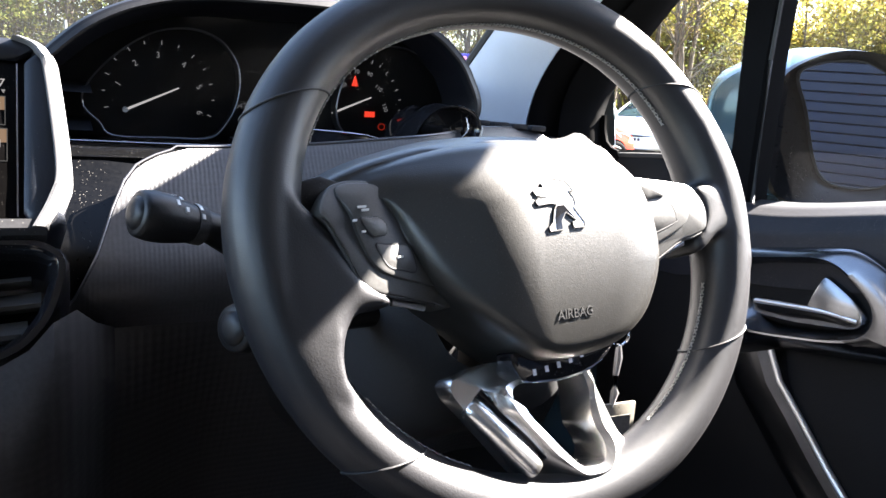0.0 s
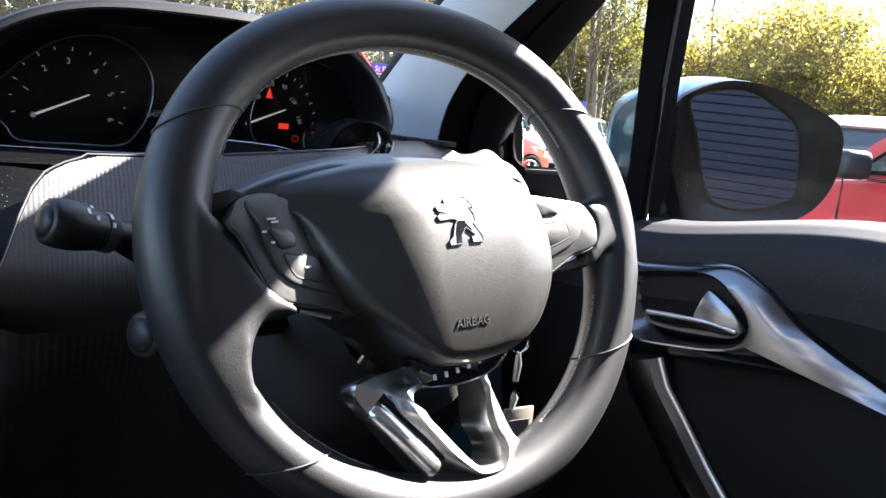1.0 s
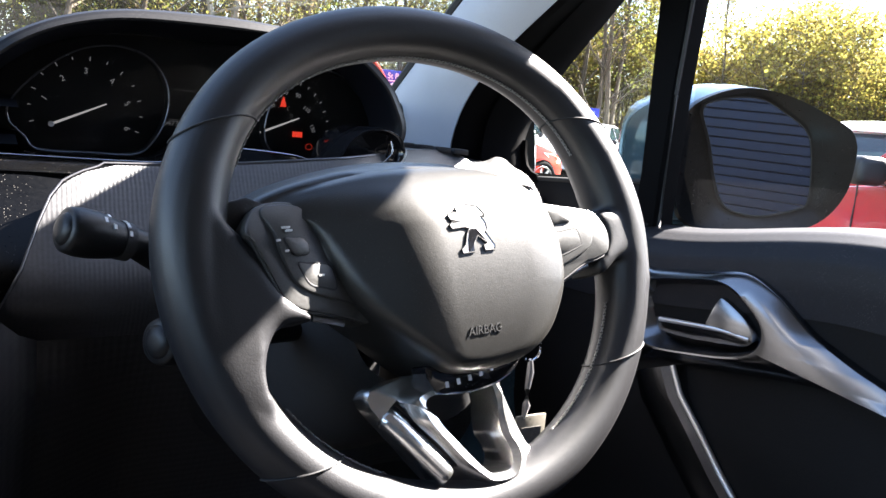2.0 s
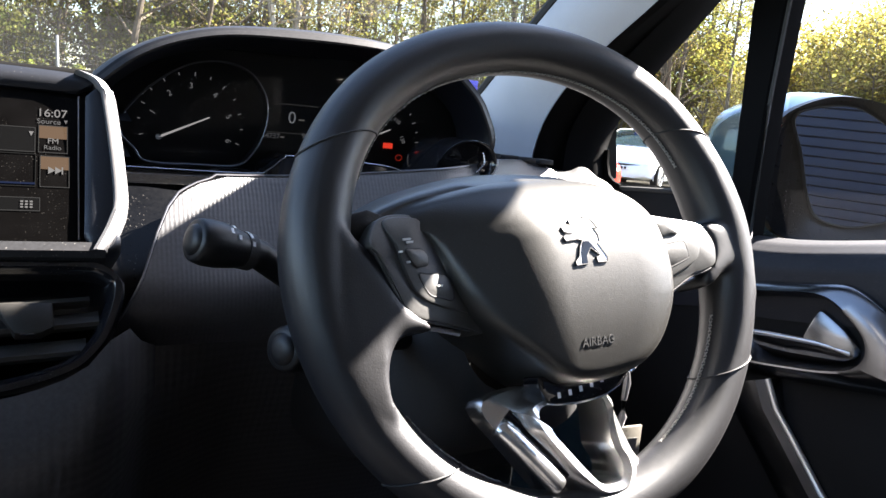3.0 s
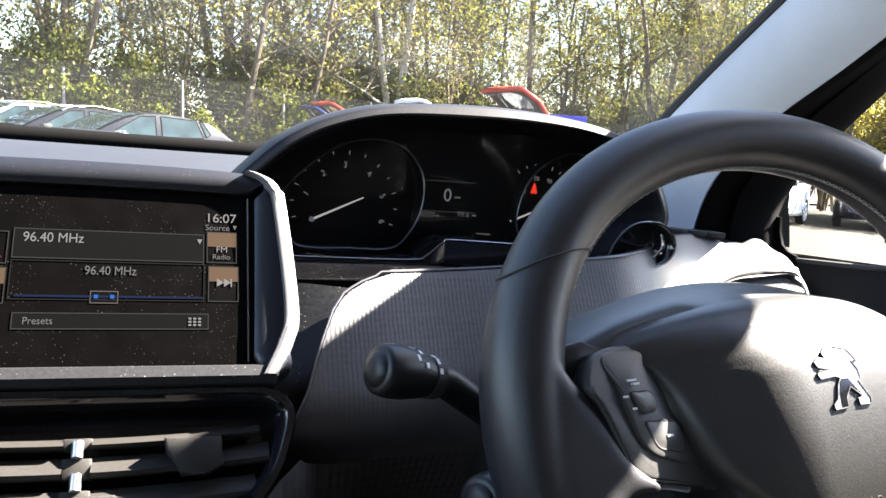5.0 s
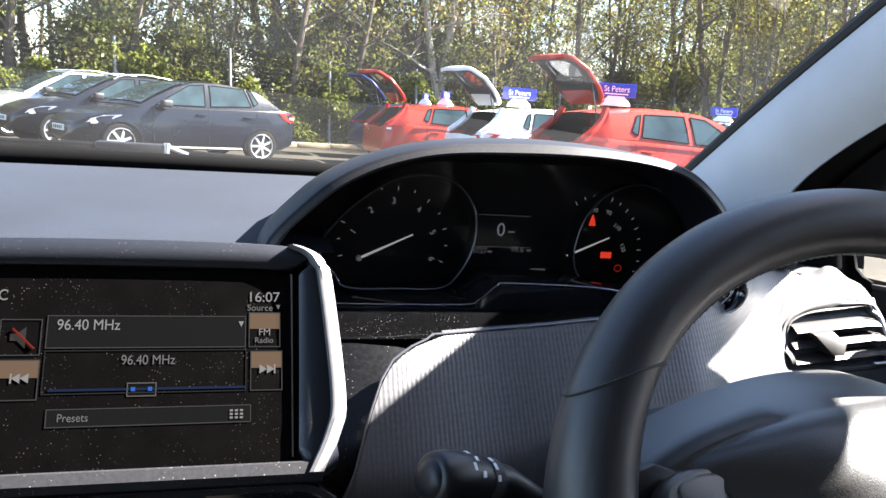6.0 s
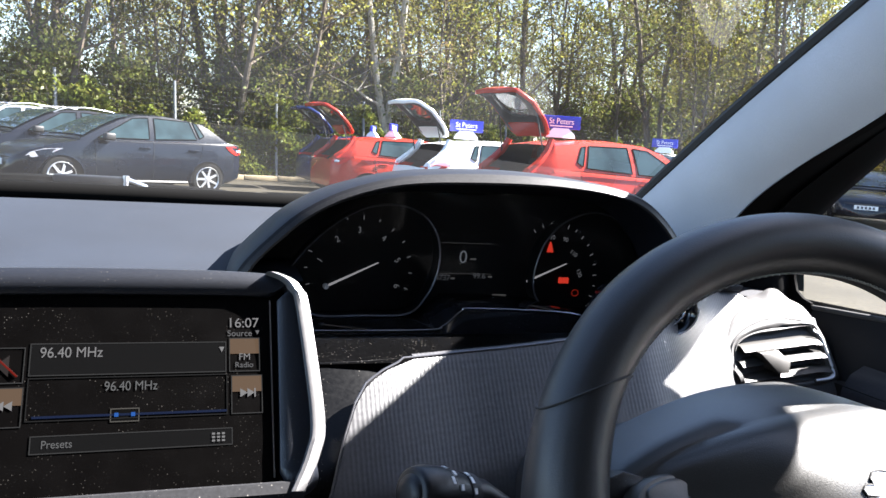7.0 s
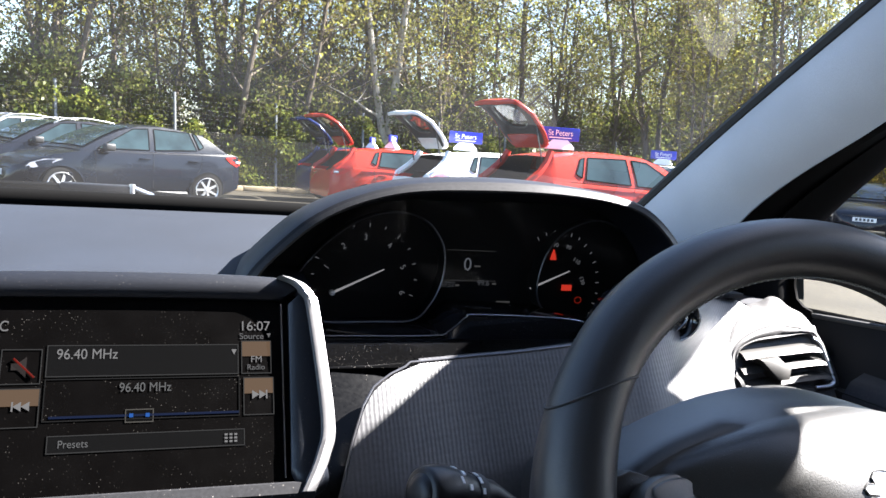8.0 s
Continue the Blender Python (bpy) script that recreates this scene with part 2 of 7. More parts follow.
def box(bm, x0, x1, y0, y1, z0, z1, bevel=0.0, m=None, segments=2):
    r = bmesh.ops.create_cube(bm, size=1.0)
    vs = r["verts"]
    for v in vs:
        v.co = Vector((x0 + (v.co.x + 0.5) * (x1 - x0), y0 + (v.co.y + 0.5) * (y1 - y0), z0 + (v.co.z + 0.5) * (z1 - z0)))
    if bevel:
        es = list({e for v in vs for e in v.link_edges})
        out = bmesh.ops.bevel(bm, geom=es, offset=bevel, segments=segments, affect="EDGES", profile=0.5)
        vs = list({v for f in out["faces"] for v in f.verts} | {v for v in vs if v.is_valid})
    if m is not None:
        for v in vs:
            v.co = m @ v.co
    return bm


def smooth_loop(pts, n=64, closed=True):
    """Points along a smooth curve through pts (Catmull-Rom)."""
    p = np.array(pts, float)
    k = len(p)
    out = []
    spans = k if closed else k - 1
    for i in range(spans):
        a, b, c, d = (p[(i - 1) % k], p[i], p[(i + 1) % k], p[(i + 2) % k]) if closed else (p[max(i - 1, 0)], p[i], p[i + 1], p[min(i + 2, k - 1)])
        m = max(1, n // spans)
        for j in range(m):
            t = j / m
            out.append(0.5 * (2 * b + (c - a) * t + (2 * a - 5 * b + 4 * c - d) * t * t + (3 * b - a - 3 * c + d) * t ** 3))
    if not closed:
        out.append(p[-1])
    return [tuple(float(v) for v in q) for q in out]


def loft(bm, loops, closed=True, cap0=True, cap1=True):
    """Skin over loops of the same number of points."""
    rows = [[bm.verts.new(q) for q in lp] for lp in loops]
    n = len(rows[0])
    for a, b in zip(rows, rows[1:]):
        for i in range(n if closed else n - 1):
            j = (i + 1) % n
            bm.faces.new((a[i], a[j], b[j], b[i]))
    if closed and cap0:
        bm.faces.new(rows[0][::-1])
    if closed and cap1:
        bm.faces.new(rows[-1])
    return rows


def slab(bm, outline, w0, w1, bevel=0.0, axes="xyz", dome=0.0):
    """An outline in two axes, thick from w0 to w1 along the third, with a rounded front edge."""
    c = np.mean(np.array(outline), 0)
    order = {"xyz": lambda a, b, w: (a, b, w), "yzx": lambda a, b, w: (w, a, b), "xzy": lambda a, b, w: (a, w, b)}[axes]
    size = np.abs(np.array(outline) - c).max()

    def ring(inset, w):
        out = []
        for q in outline:
            d = np.array(q) - c
            f = 1 - inset / max(np.linalg.norm(d), 1e-6)
            out.append(order(*(c + d * f), w))
        return out

    s = 1 if w1 > w0 else -1
    loops = [ring(0, w0)]
    if bevel:
        loops += [ring(0, w1 - s * bevel), ring(bevel * 0.3, w1 - s * bevel * 0.3), ring(bevel, w1)]
    else:
        loops += [ring(0, w1)]
    if dome:
        for k in (0.35, 0.65, 0.9):
            loops.append([order(*(c + (np.array(q) - c) * (1 - k)), w1 + s * dome * (1 - (1 - k) ** 2)) for q in outline])
    loft(bm, loops)
    return bm


def tube(bm, path, radius, sides=12, closed=False, flat=1.0, caps=True, up=(0, 0, 1)):
    """A tube along points; radius: a number or one for each point."""
    p = [Vector(q) for q in path]
    n = len(p)
    loops = []
    for i, q in enumerate(p):
        a = p[(i - 1) % n] if (closed or i) else p[i]
        b = p[(i + 1) % n] if (closed or i < n - 1) else p[i]
        d = (b - a).normalized()
        s = d.cross(Vector(up))
        if s.length < 1e-4:
            s = d.cross(Vector((1, 0, 0)))
        s.normalize()
        u = s.cross(d)
        r = radius[i] if isinstance(radius, (list, tuple)) else radius
        loops.append([tuple(q + s * (r * math.cos(k)) + u * (r * flat * math.sin(k))) for k in [2 * math.pi * j / sides for j in range(sides)]])
    if closed:
        rows = [[bm.verts.new(c) for c in lp] for lp in loops]
        for i in range(n):
            a, b = rows[i], rows[(i + 1) % n]
            for j in range(sides):
                k = (j + 1) % sides
                bm.faces.new((a[j], a[k], b[k], b[j]))
    else:
        loft(bm, loops, True, caps, caps)
    return bm


def lathe(bm, profile, sides=32, m=None):
    """Turns (radius, height) pairs about z."""
    m = m or Matrix()
    loops = [[tuple(m @ Vector((r * math.cos(a), r * math.sin(a), h))) for a in [2 * math.pi * j / sides for j in range(sides)]] for r, h in profile]
    loft(bm, loops)
    return bm


def plate(bm, pts):
    bm.faces.new([bm.verts.new(q) for q in pts])
    return bm


def lettering(name, text, size, mat, parent, m, depth=0.0002, align="LEFT", label="", width=1.0):
    cu = bpy.data.curves.new(name, "FONT")
    cu.body, cu.size, cu.extrude, cu.align_x = text, size, depth, align
    tmp = bpy.data.objects.new(name, cu)
    me = bpy.data.meshes.new_from_object(tmp)
    bpy.data.objects.remove(tmp)
    me.transform(m @ Matrix.Diagonal((width, 1, 1, 1)))
    me.materials.clear()
    me.materials.append(mat)
    ob = new(name, me)
    ob.parent = parent
    if label:
        ob["label"] = label
    return ob


def grid_sheet(bm, f, us, vs, thick=None):
    """A sheet f(u, v) -> place; thick: offset for a second skin, which closes it."""
    a = [[bm.verts.new(f(u, v)) for v in vs] for u in us]
    for i in range(len(us) - 1):
        for j in range(len(vs) - 1):
            bm.faces.new((a[i][j], a[i + 1][j], a[i + 1][j + 1], a[i][j + 1]))
    if thick is not None:
        t = Vector(thick)
        b = [[bm.verts.new(q.co + t) for q in row] for row in a]
        for i in range(len(us) - 1):
            for j in range(len(vs) - 1):
                bm.faces.new((b[i][j], b[i][j + 1], b[i + 1][j + 1], b[i + 1][j]))
        rim = [(i, 0) for i in range(len(us))] + [(len(us) - 1, j) for j in range(1, len(vs))] + [(i, len(vs) - 1) for i in range(len(us) - 2, -1, -1)] + [(0, j) for j in range(len(vs) - 2, 0, -1)]
        for k in range(len(rim)):
            (i, j), (p, q) = rim[k], rim[(k + 1) % len(rim)]
            bm.faces.new((a[i][j], b[i][j], b[p][q], a[p][q]))
    return bm


def step(a, b, x):
    t = min(1.0, max(0.0, (x - a) / (b - a)))
    return t * t * (3 - 2 * t)


def curve_at(table, x):
    return float(np.interp(x, [q[0] for q in table], [q[1] for q in table]))


# ---- ground ----
bm = bmesh.new()
grid_sheet(bm, lambda u, v: (u, v, 0.0), [-300, -60, -20, -5, 5, 12, 20, 40, 80, 300], [-300, -40, -10, 5, 12, 18, 24, 40, 80, 300])
ASPHALT = material("sunlit_asphalt", (0.036, 0.031, 0.022), 0.9, spec=0.15, grain=0.45, scale=14, bump=0.3, stain=0.35, stain_scale=0.9)
ground = tagged(finish("ground", bm, ASPHALT), "pale worn asphalt of a car park", "ground", kind="structure")

# ======== the car that the camera sits in ========
# ---- steering wheel ----
def basis(o, u, v, w):
    m = Matrix.Identity(4)
    for k, c in enumerate((u, v, w, o)):
        for r in range(3):
            m[r][k] = c[r]
    return m


def polar(loop, c, angs):
    out = []
    L = np.array(loop)
    for a in angs:
        d = np.array([math.cos(a), math.sin(a)])
        best = None
        for p, q in zip(L, np.roll(L, -1, 0)):
            m2 = np.array([d, p - q]).T
            if abs(np.linalg.det(m2)) < 1e-14:
                continue
            s, t = np.linalg.solve(m2, p - c)
            if s > 0 and -1e-6 <= t <= 1 + 1e-6 and (best is None or s < best):
                best = s
        out.append(c + d * best)
    return out


TILT, TURN = radians(20.5), radians(5.0)
up0 = Vector((0, math.sin(TILT), math.cos(TILT)))
wheel_w = Vector((0, -math.cos(TILT), math.sin(TILT)))
wheel_u = Vector((1, 0, 0)) * math.cos(TURN) + up0 * math.sin(TURN)
wheel_v = Vector((-1, 0, 0)) * math.sin(TURN) + up0 * math.cos(TURN)
WHEEL = basis((-0.003, -0.022, 0.945), wheel_u, wheel_v, wheel_w)


def rim_point(a):
    """The middle of the rim at an angle, flattened a little at the bottom."""
    c, s = math.cos(a), math.sin(a)
    v = -0.004 + (0.1415 if s > 0 else 0.150) * s
    deg = math.degrees(a) % 360
    k = 1 + 0.030 * math.exp(-((deg - 135) / 28) ** 2) + 0.022 * math.exp(-((deg - 48) / 26) ** 2)
    return Vector((-0.003 + 0.1495 * c * k, -0.004 + (v + 0.004) * k, -0.006))


def rim_radius(a):
    grip = math.exp(-((math.degrees(a) % 360 - 172) / 22) ** 2) + math.exp(-(((math.degrees(a) + 180) % 360 - 188) / 22) ** 2)
    return 0.0167 + 0.0028 * grip


def leather_pillow(bm, outline, mid, low, rise):
    """A closed cushion of leather over an outline of the wheel's plane, highest at mid."""
    loops = []
    for k, h in ((1, low), (1, 0.0025), (0.985, 0.0048), (0.94, 0.0064), (0.84, 0.0072), (0.68, 0.0076), (0.45, 0.0078), (0.2, 0.0078), (0.04, 0.0078)):
        loops.append([(mid[0] + (p - mid[0]) * k, mid[1] + (q - mid[1]) * k, h * rise if h > 0 else h) for p, q in outline])
    loft(bm, loops)


def build_steering_wheel():
    w = thing("steering_wheel", WHEEL, "black leather steering wheel with grey stitching and satin chrome lower spoke", "steering wheel")
    n = 128
    bm = bmesh.new()
    loops = []
    for i in range(n):
        a = 2 * math.pi * i / n
        p, r = rim_point(a), rim_radius(a)
        d = (rim_point(a + 0.01) - rim_point(a - 0.01)).normalized()
        out = d.cross(Vector((0, 0, 1)))
        row = []
        for j in range(20):
            k = 2 * math.pi * j / 20
            row.append(p + out * (r * math.cos(k)) + Vector((0, 0, 1)) * (r * 1.12 * math.sin(k)))
        loops.append(row)
    rows = [[bm.verts.new(q) for q in lp] for lp in loops]
    for i in range(n):
        for j in range(20):
            bm.faces.new((rows[i][j], rows[i][(j + 1) % 20], rows[(i + 1) % n][(j + 1) % 20], rows[(i + 1) % n][j]))
    # the leather flares inwards from the rim to meet each switch panel
    left_flare = [(-0.1500, 0.0450), (-0.1400, 0.0310), (-0.1349, 0.0221), (-0.1280, 0.0140), (-0.1185, 0.0010), (-0.1125, -0.0115), (-0.1080, -0.0198), (-0.1030, -0.0265), (-0.0965, -0.0312), (-0.0955, -0.0350), (-0.1040, -0.0350), (-0.1160, -0.0375), (-0.1232, -0.0490), (-0.1262, -0.0663), (-0.1235, -0.0840), (-0.1340, -0.0830), (-0.1500, -0.0600), (-0.1560, 0.0)]
    right_flare = [(0.1500, 0.0450), (0.1440, 0.0190), (0.1330, 0.0140), (0.1175, 0.0110), (0.1185, -0.0028), (0.1178, -0.0105), (0.1150, -0.0165), (0.1090, -0.0225), (0.1095, -0.0300), (0.1160, -0.0290), (0.1260, -0.0225), (0.1360, -0.0215), (0.1420, -0.0290), (0.1540, -0.0450), (0.1580, 0.0)]
    leather_pillow(bm, smooth_loop(left_flare, 90), (-0.1290, -0.0155), -0.020, 1.85)
    leather_pillow(bm, smooth_loop(right_flare, 90), (0.1370, -0.001), -0.020, 1.68)
    rim = part("rim", bm, LEATHER, w, "black leather rim that flares towards the spokes", smooth=180)
    md = rim.modifiers.new("skin", "REMESH")
    md.mode, md.voxel_size, md.use_smooth_shade = "VOXEL", 0.0016, True
    md = rim.modifiers.new("ease", "SMOOTH")
    md.factor, md.iterations = 0.5, 14
    # four leather joints, cut aslant across the rim
    for deg, slant in ((146, 0.115), (34, -0.115), (226, -0.10), (327, 0.115)):
        bm = bmesh.new()
        ring = []
        for j in range(32):
            k = 2 * math.pi * j / 32
            a = radians(deg) + slant * math.cos(k)
            p, r = rim_point(a), rim_radius(a) + 0.0002
            d = (rim_point(a + 0.01) - rim_point(a - 0.01)).normalized()
            ring.append(p + d.cross(Vector((0, 0, 1))) * (r * math.cos(k)) + Vector((0, 0, 1)) * (r * 1.12 * math.sin(k)))
        tube(bm, ring, 0.0006, 6, closed=True, up=d)
        part("seam", bm, DARK, rim)
    # crossed stitches round the inside of the rim
    bm = bmesh.new()
    for i in range(190):
        a = 2 * math.pi * (i + 0.2) / 190
        deg = math.degrees(a)
        if 152 < deg < 214 or deg < 28 or deg > 340 or 244 < deg < 296:
            continue
        p, r = rim_point(a), rim_radius(a)
        d = (rim_point(a + 0.01) - rim_point(a - 0.01)).normalized()
        out = d.cross(Vector((0, 0, 1)))
        for lean in (0.0011, -0.0011):
            k = radians(170)
            q = p + out * ((r + 0.0001) * math.cos(k)) + Vector((0, 0, 1)) * ((r + 0.0001) * 1.12 * math.sin(k))
            tube(bm, [q - d * 0.0017 - Vector((0, 0, lean)), q - out * 0.0005, q + d * 0.0017 + Vector((0, 0, lean))], 0.00045, 5)
    tagged(part("stitching", bm, STITCH, rim, "pale grey cross stitching"), kind="stuff")
    # airbag cover: a soft dome, highest below the emblem, that rolls back to the top
    right_side = [(0.0, 0.0510), (0.026, 0.0490), (0.046, 0.0420), (0.0595, 0.0295), (0.068, 0.0120), (0.0718, -0.010), (0.0705, -0.030), (0.0640, -0.0475), (0.0525, -0.0630), (0.0330, -0.0735), (0.0060, -0.0775)]
    left_side = [(-0.0170, -0.0755), (-0.0300, -0.0670), (-0.0450, -0.0530), (-0.0620, -0.0360), (-0.0720, -0.0215), (-0.0790, -0.0060), (-0.0850, 0.0085), (-0.0915, 0.0190), (-0.1000, 0.0265), (-0.1090, 0.0303), (-0.1180, 0.0300), (-0.1090, 0.0355), (-0.0860, 0.0425), (-0.0510, 0.0485), (-0.0250, 0.0508)]
    base = np.array(smooth_loop(right_side + left_side, 234))
    c = np.array([0.0, -0.012])
    eased = sum(np.roll(base, n, 0) for n in range(-15, 16)) / 31

    def soft(x, r):
        """Zero below, x above, with a round of radius r between."""
        return 0.0 if x < -r else x if x > r else (x + r) ** 2 / (4 * r)

    def pad_height(u, v):
        h = 0.0305 - 2.5 * (v + 0.02) ** 2 - 0.75 * soft(v - 0.028, 0.018)
        if u < 0:
            crease = curve_at([(-0.08, 0.026), (-0.055, 0.029), (-0.02, 0.031), (0.017, 0.032), (0.05, 0.040)], v)
            return h - (0.41 - 0.15 * step(0.005, 0.05, v)) * soft(-u - crease, 0.014)
        crease = curve_at([(-0.08, 0.030), (-0.03, 0.048), (0.017, 0.050), (0.05, 0.045)], v)
        return h - 0.22 * soft(u - crease, 0.010)

    bm = bmesh.new()
    loops = [[(q[0], q[1] + grow * max(0.0, q[1]) / 0.05, z) for q in base] for z, grow in ((-0.050, 0.015), (-0.036, 0.0115), (-0.020, 0.0065))]
    for k, drop in [(1.0, 0.0095), (0.992, 0.0062), (0.978, 0.0038), (0.958, 0.0020), (0.935, 0.0008), (0.91, 0.0002)] + [(0.885 - 0.022 * i, 0.0) for i in range(40)]:
        near = min(1.0, max(0.0, (0.97 - k) / 0.35))
        loops.append([(*(c + (q - c) * k), max(0.0045 - 0.010 * step(0.0, 0.035, (c + (q - c) * k)[1]), pad_height(*(c + (q - c) * k)) - drop)) for q in base * (1 - near) + eased * near])
    loft(bm, loops)
    part("airbag_cover", bm, PAD, w, "grained black airbag cover", smooth=80)
    lettering("word", "AIRBAG", 0.0072, DARK, w, pose(-0.0115, -0.0562, 0.0274, 9.8, 0, 0), 0.0002, label="embossed dark word", width=0.93)
    # plain upright emblem
    bm = bmesh.new()
    body = [(-0.0063, 0.0178), (-0.0027, 0.0206), (0.0012, 0.0204), (0.0061, 0.0191), (0.0092, 0.0186), (0.0110, 0.0158), (0.0127, 0.0123), (0.0095, 0.0125), (0.0119, 0.0083), (0.0119, 0.0042), (0.0100, 0.0030), (0.0135, -0.0033), (0.0150, -0.0061), (0.0140, -0.0087), (0.0073, -0.0085), (0.0071, -0.0055), (0.0100, -0.0045), (0.0040, 0.0005), (0.0002, -0.0043), (-0.0003, -0.0089), (-0.0082, -0.0092), (-0.0085, -0.0069), (-0.0053, -0.0045), (-0.0029, 0.0019), (-0.0005, 0.0052), (-0.0035, 0.0062), (-0.0121, 0.0057), (-0.0132, 0.0079), (-0.0113, 0.0094), (-0.0050, 0.0096), (-0.0117, 0.0112), (-0.0129, 0.0138), (-0.0102, 0.0157), (-0.0058, 0.0149)]
    low = [bm.verts.new((a, b, pad_height(a, b) - 0.003)) for a, b in body]
    top = [bm.verts.new((a, b, pad_height(a, b) + 0.0006)) for a, b in body]
    for i in range(len(body)):
        j = (i + 1) % len(body)
        bm.faces.new((low[i], low[j], top[j], top[i]))
    bmesh.ops.triangulate(bm, faces=[bm.faces.new(top)])
    em = part("emblem", bm, EMBLEM, w, "raised chrome emblem with a dark outline", smooth=20)
    bm = bmesh.new()
    tube(bm, [(a, b, pad_height(a, b) + 0.0005) for a, b in body], 0.00050, 6, closed=True)
    part("outline", bm, DARK, em, "dark outline")
    bm = bmesh.new()
    shade = [(-0.0005, 0.0048), (0.0040, 0.0046), (0.0095, -0.0030), (0.0105, -0.0044), (0.0040, 0.0008), (0.0002, -0.0043), (-0.0006, -0.0086), (-0.0040, -0.0086), (-0.0030, -0.0020)]
    plate(bm, [(a, b, pad_height(a, b) + 0.0009) for a, b in shade])
    bmesh.ops.triangulate(bm, faces=bm.faces[:])
    part("dark_inlay", bm, PIANO, em, "dark inlay", smooth=0)
    # badge strip with seven small bars
    bm = bmesh.new()
    strip = [(-0.0300, -0.0690), (-0.0210, -0.0740), (-0.0057, -0.0760), (0.0146, -0.0760), (0.0345, -0.0725), (0.0393, -0.0710), (0.0365, -0.0752), (0.0285, -0.0819), (0.0127, -0.0871), (-0.0078, -0.0882), (-0.0248, -0.0858), (-0.0310, -0.0760)]
    slab(bm, smooth_loop(strip, 72), -0.01, 0.0060, 0.0012)
    badge = part("badge_strip", bm, PIANO, w, "gloss black strip")
    bm = bmesh.new()
    tube(bm, smooth_loop([(-0.0255, -0.0856, 0.0050), (-0.0078, -0.0880, 0.0056), (0.0127, -0.0869, 0.0056), (0.0280, -0.0820, 0.0050)], 24, False), 0.0008, 6)
    part("strip_edge", bm, BRIGHT, badge, "bright lower edge")
    for i in range(7):
        x = -0.0185 + i * 0.0081
        y = -0.0818 + 0.0003 * i + 0.00022 * i * i
        bm = bmesh.new()
        box(bm, x - 0.0011, x + 0.0011, y - 0.0017, y + 0.0017, 0.0055, 0.0063, 0.0)
        part("bar", bm, SATIN, badge, smooth=0)
    # switch panels, set below the cover: a thumb ledge and a raised island with a rocker and a button
    left = [(-0.1290, 0.0145), (-0.1250, 0.0090), (-0.1205, -0.0006), (-0.1150, -0.0135), (-0.1115, -0.0210), (-0.1066, -0.0255), (-0.1002, -0.0284), (-0.0935, -0.0302), (-0.0825, -0.0328), (-0.0704, -0.0362), (-0.058, -0.0390), (-0.050, -0.020), (-0.060, 0.010), (-0.080, 0.028), (-0.1000, 0.0330), (-0.1172, 0.0300), (-0.1255, 0.0220)]
    right = [(0.060, 0.0225), (0.0726, 0.0208), (0.0843, 0.0187), (0.1011, 0.0154), (0.1125, 0.0118), (0.1184, 0.0047), (0.1216, -0.0028), (0.1209, -0.0115), (0.1180, -0.0163), (0.1075, -0.0197), (0.0968, -0.0218), (0.0744, -0.0318), (0.055, -0.0380), (0.050, -0.010), (0.052, 0.010)]
    island_l = [(-0.1165, 0.0275), (-0.1122, 0.0130), (-0.1103, 0.0034), (-0.1050, -0.0108), (-0.0983, -0.0177), (-0.0871, -0.0223), (-0.0751, -0.0255), (-0.060, -0.0270), (-0.056, -0.005), (-0.066, 0.014), (-0.082, 0.0265), (-0.1000, 0.0310)]
    island_r = [(0.060, 0.0205), (0.0726, 0.0190), (0.0843, 0.0170), (0.0985, 0.0135), (0.1060, 0.0085), (0.1075, -0.0020), (0.1045, -0.0100), (0.0960, -0.0150), (0.0744, -0.0225), (0.055, -0.0270), (0.050, -0.008)]
    rocker_l = [(-0.1070, 0.0100), (-0.1020, 0.0104), (-0.0965, 0.0102), (-0.0930, 0.0066), (-0.0937, 0.0020), (-0.0980, 0.0012), (-0.1022, 0.0018)]
    rocker_r = [(0.0705, 0.0150), (0.0770, 0.0170), (0.0825, 0.0176), (0.0870, 0.0120), (0.0896, 0.0070), (0.0820, 0.0063), (0.0740, 0.0064)]
    button_l = [(-0.1002, -0.0033), (-0.0950, -0.0036), (-0.0880, -0.0040), (-0.0810, -0.0057), (-0.0785, -0.0120), (-0.0790, -0.0188), (-0.0867, -0.0173), (-0.0945, -0.0152), (-0.0985, -0.0090)]
    button_r = [(0.0735, -0.0005), (0.0820, 0.0008), (0.0898, 0.0016), (0.0944, 0.0005), (0.0963, -0.0080), (0.0936, -0.0104), (0.0784, -0.0148), (0.0735, -0.0146)]
    for lift, outline, island, rocker, button in ((0.0023, left, island_l, rocker_l, button_l), (0.0028, right, island_r, rocker_r, button_r)):
        bm = bmesh.new()
        slab(bm, smooth_loop(outline, 102), -0.022, 0.0086, 0.0016)
        cl = part("switch_panel", bm, PANELGREY, w, "satin black switch panel")
        bm = bmesh.new()
        slab(bm, smooth_loop(island, 84), 0.0, 0.0103, 0.0016)
        part("raised_face", bm, PANELGREY, cl)
        bm = bmesh.new()
        lower = [q for q in smooth_loop(outline, 102) if q[1] < (0.012 if outline is left else 0.003) and abs(q[0]) > 0.068]
        tube(bm, [(p * 1.004, q - 0.0004, 0.0070) for p, q in lower], 0.0009, 8)
        part("panel_gap", bm, DARK, cl)
        # satin lip under the panel's lower edge
        bm = bmesh.new()
        lip = [(-0.0925, -0.0325), (-0.0830, -0.0346), (-0.0720, -0.0376)] if outline is left else [(0.1060, -0.0222), (0.0930, -0.0262), (0.0744, -0.0340)]
        tube(bm, [(p, q, -0.0005) for p, q in smooth_loop(lip, 12, False)], 0.0021, 10)
        part("lower_lip", bm, SATIN, cl, "satin lower lip")
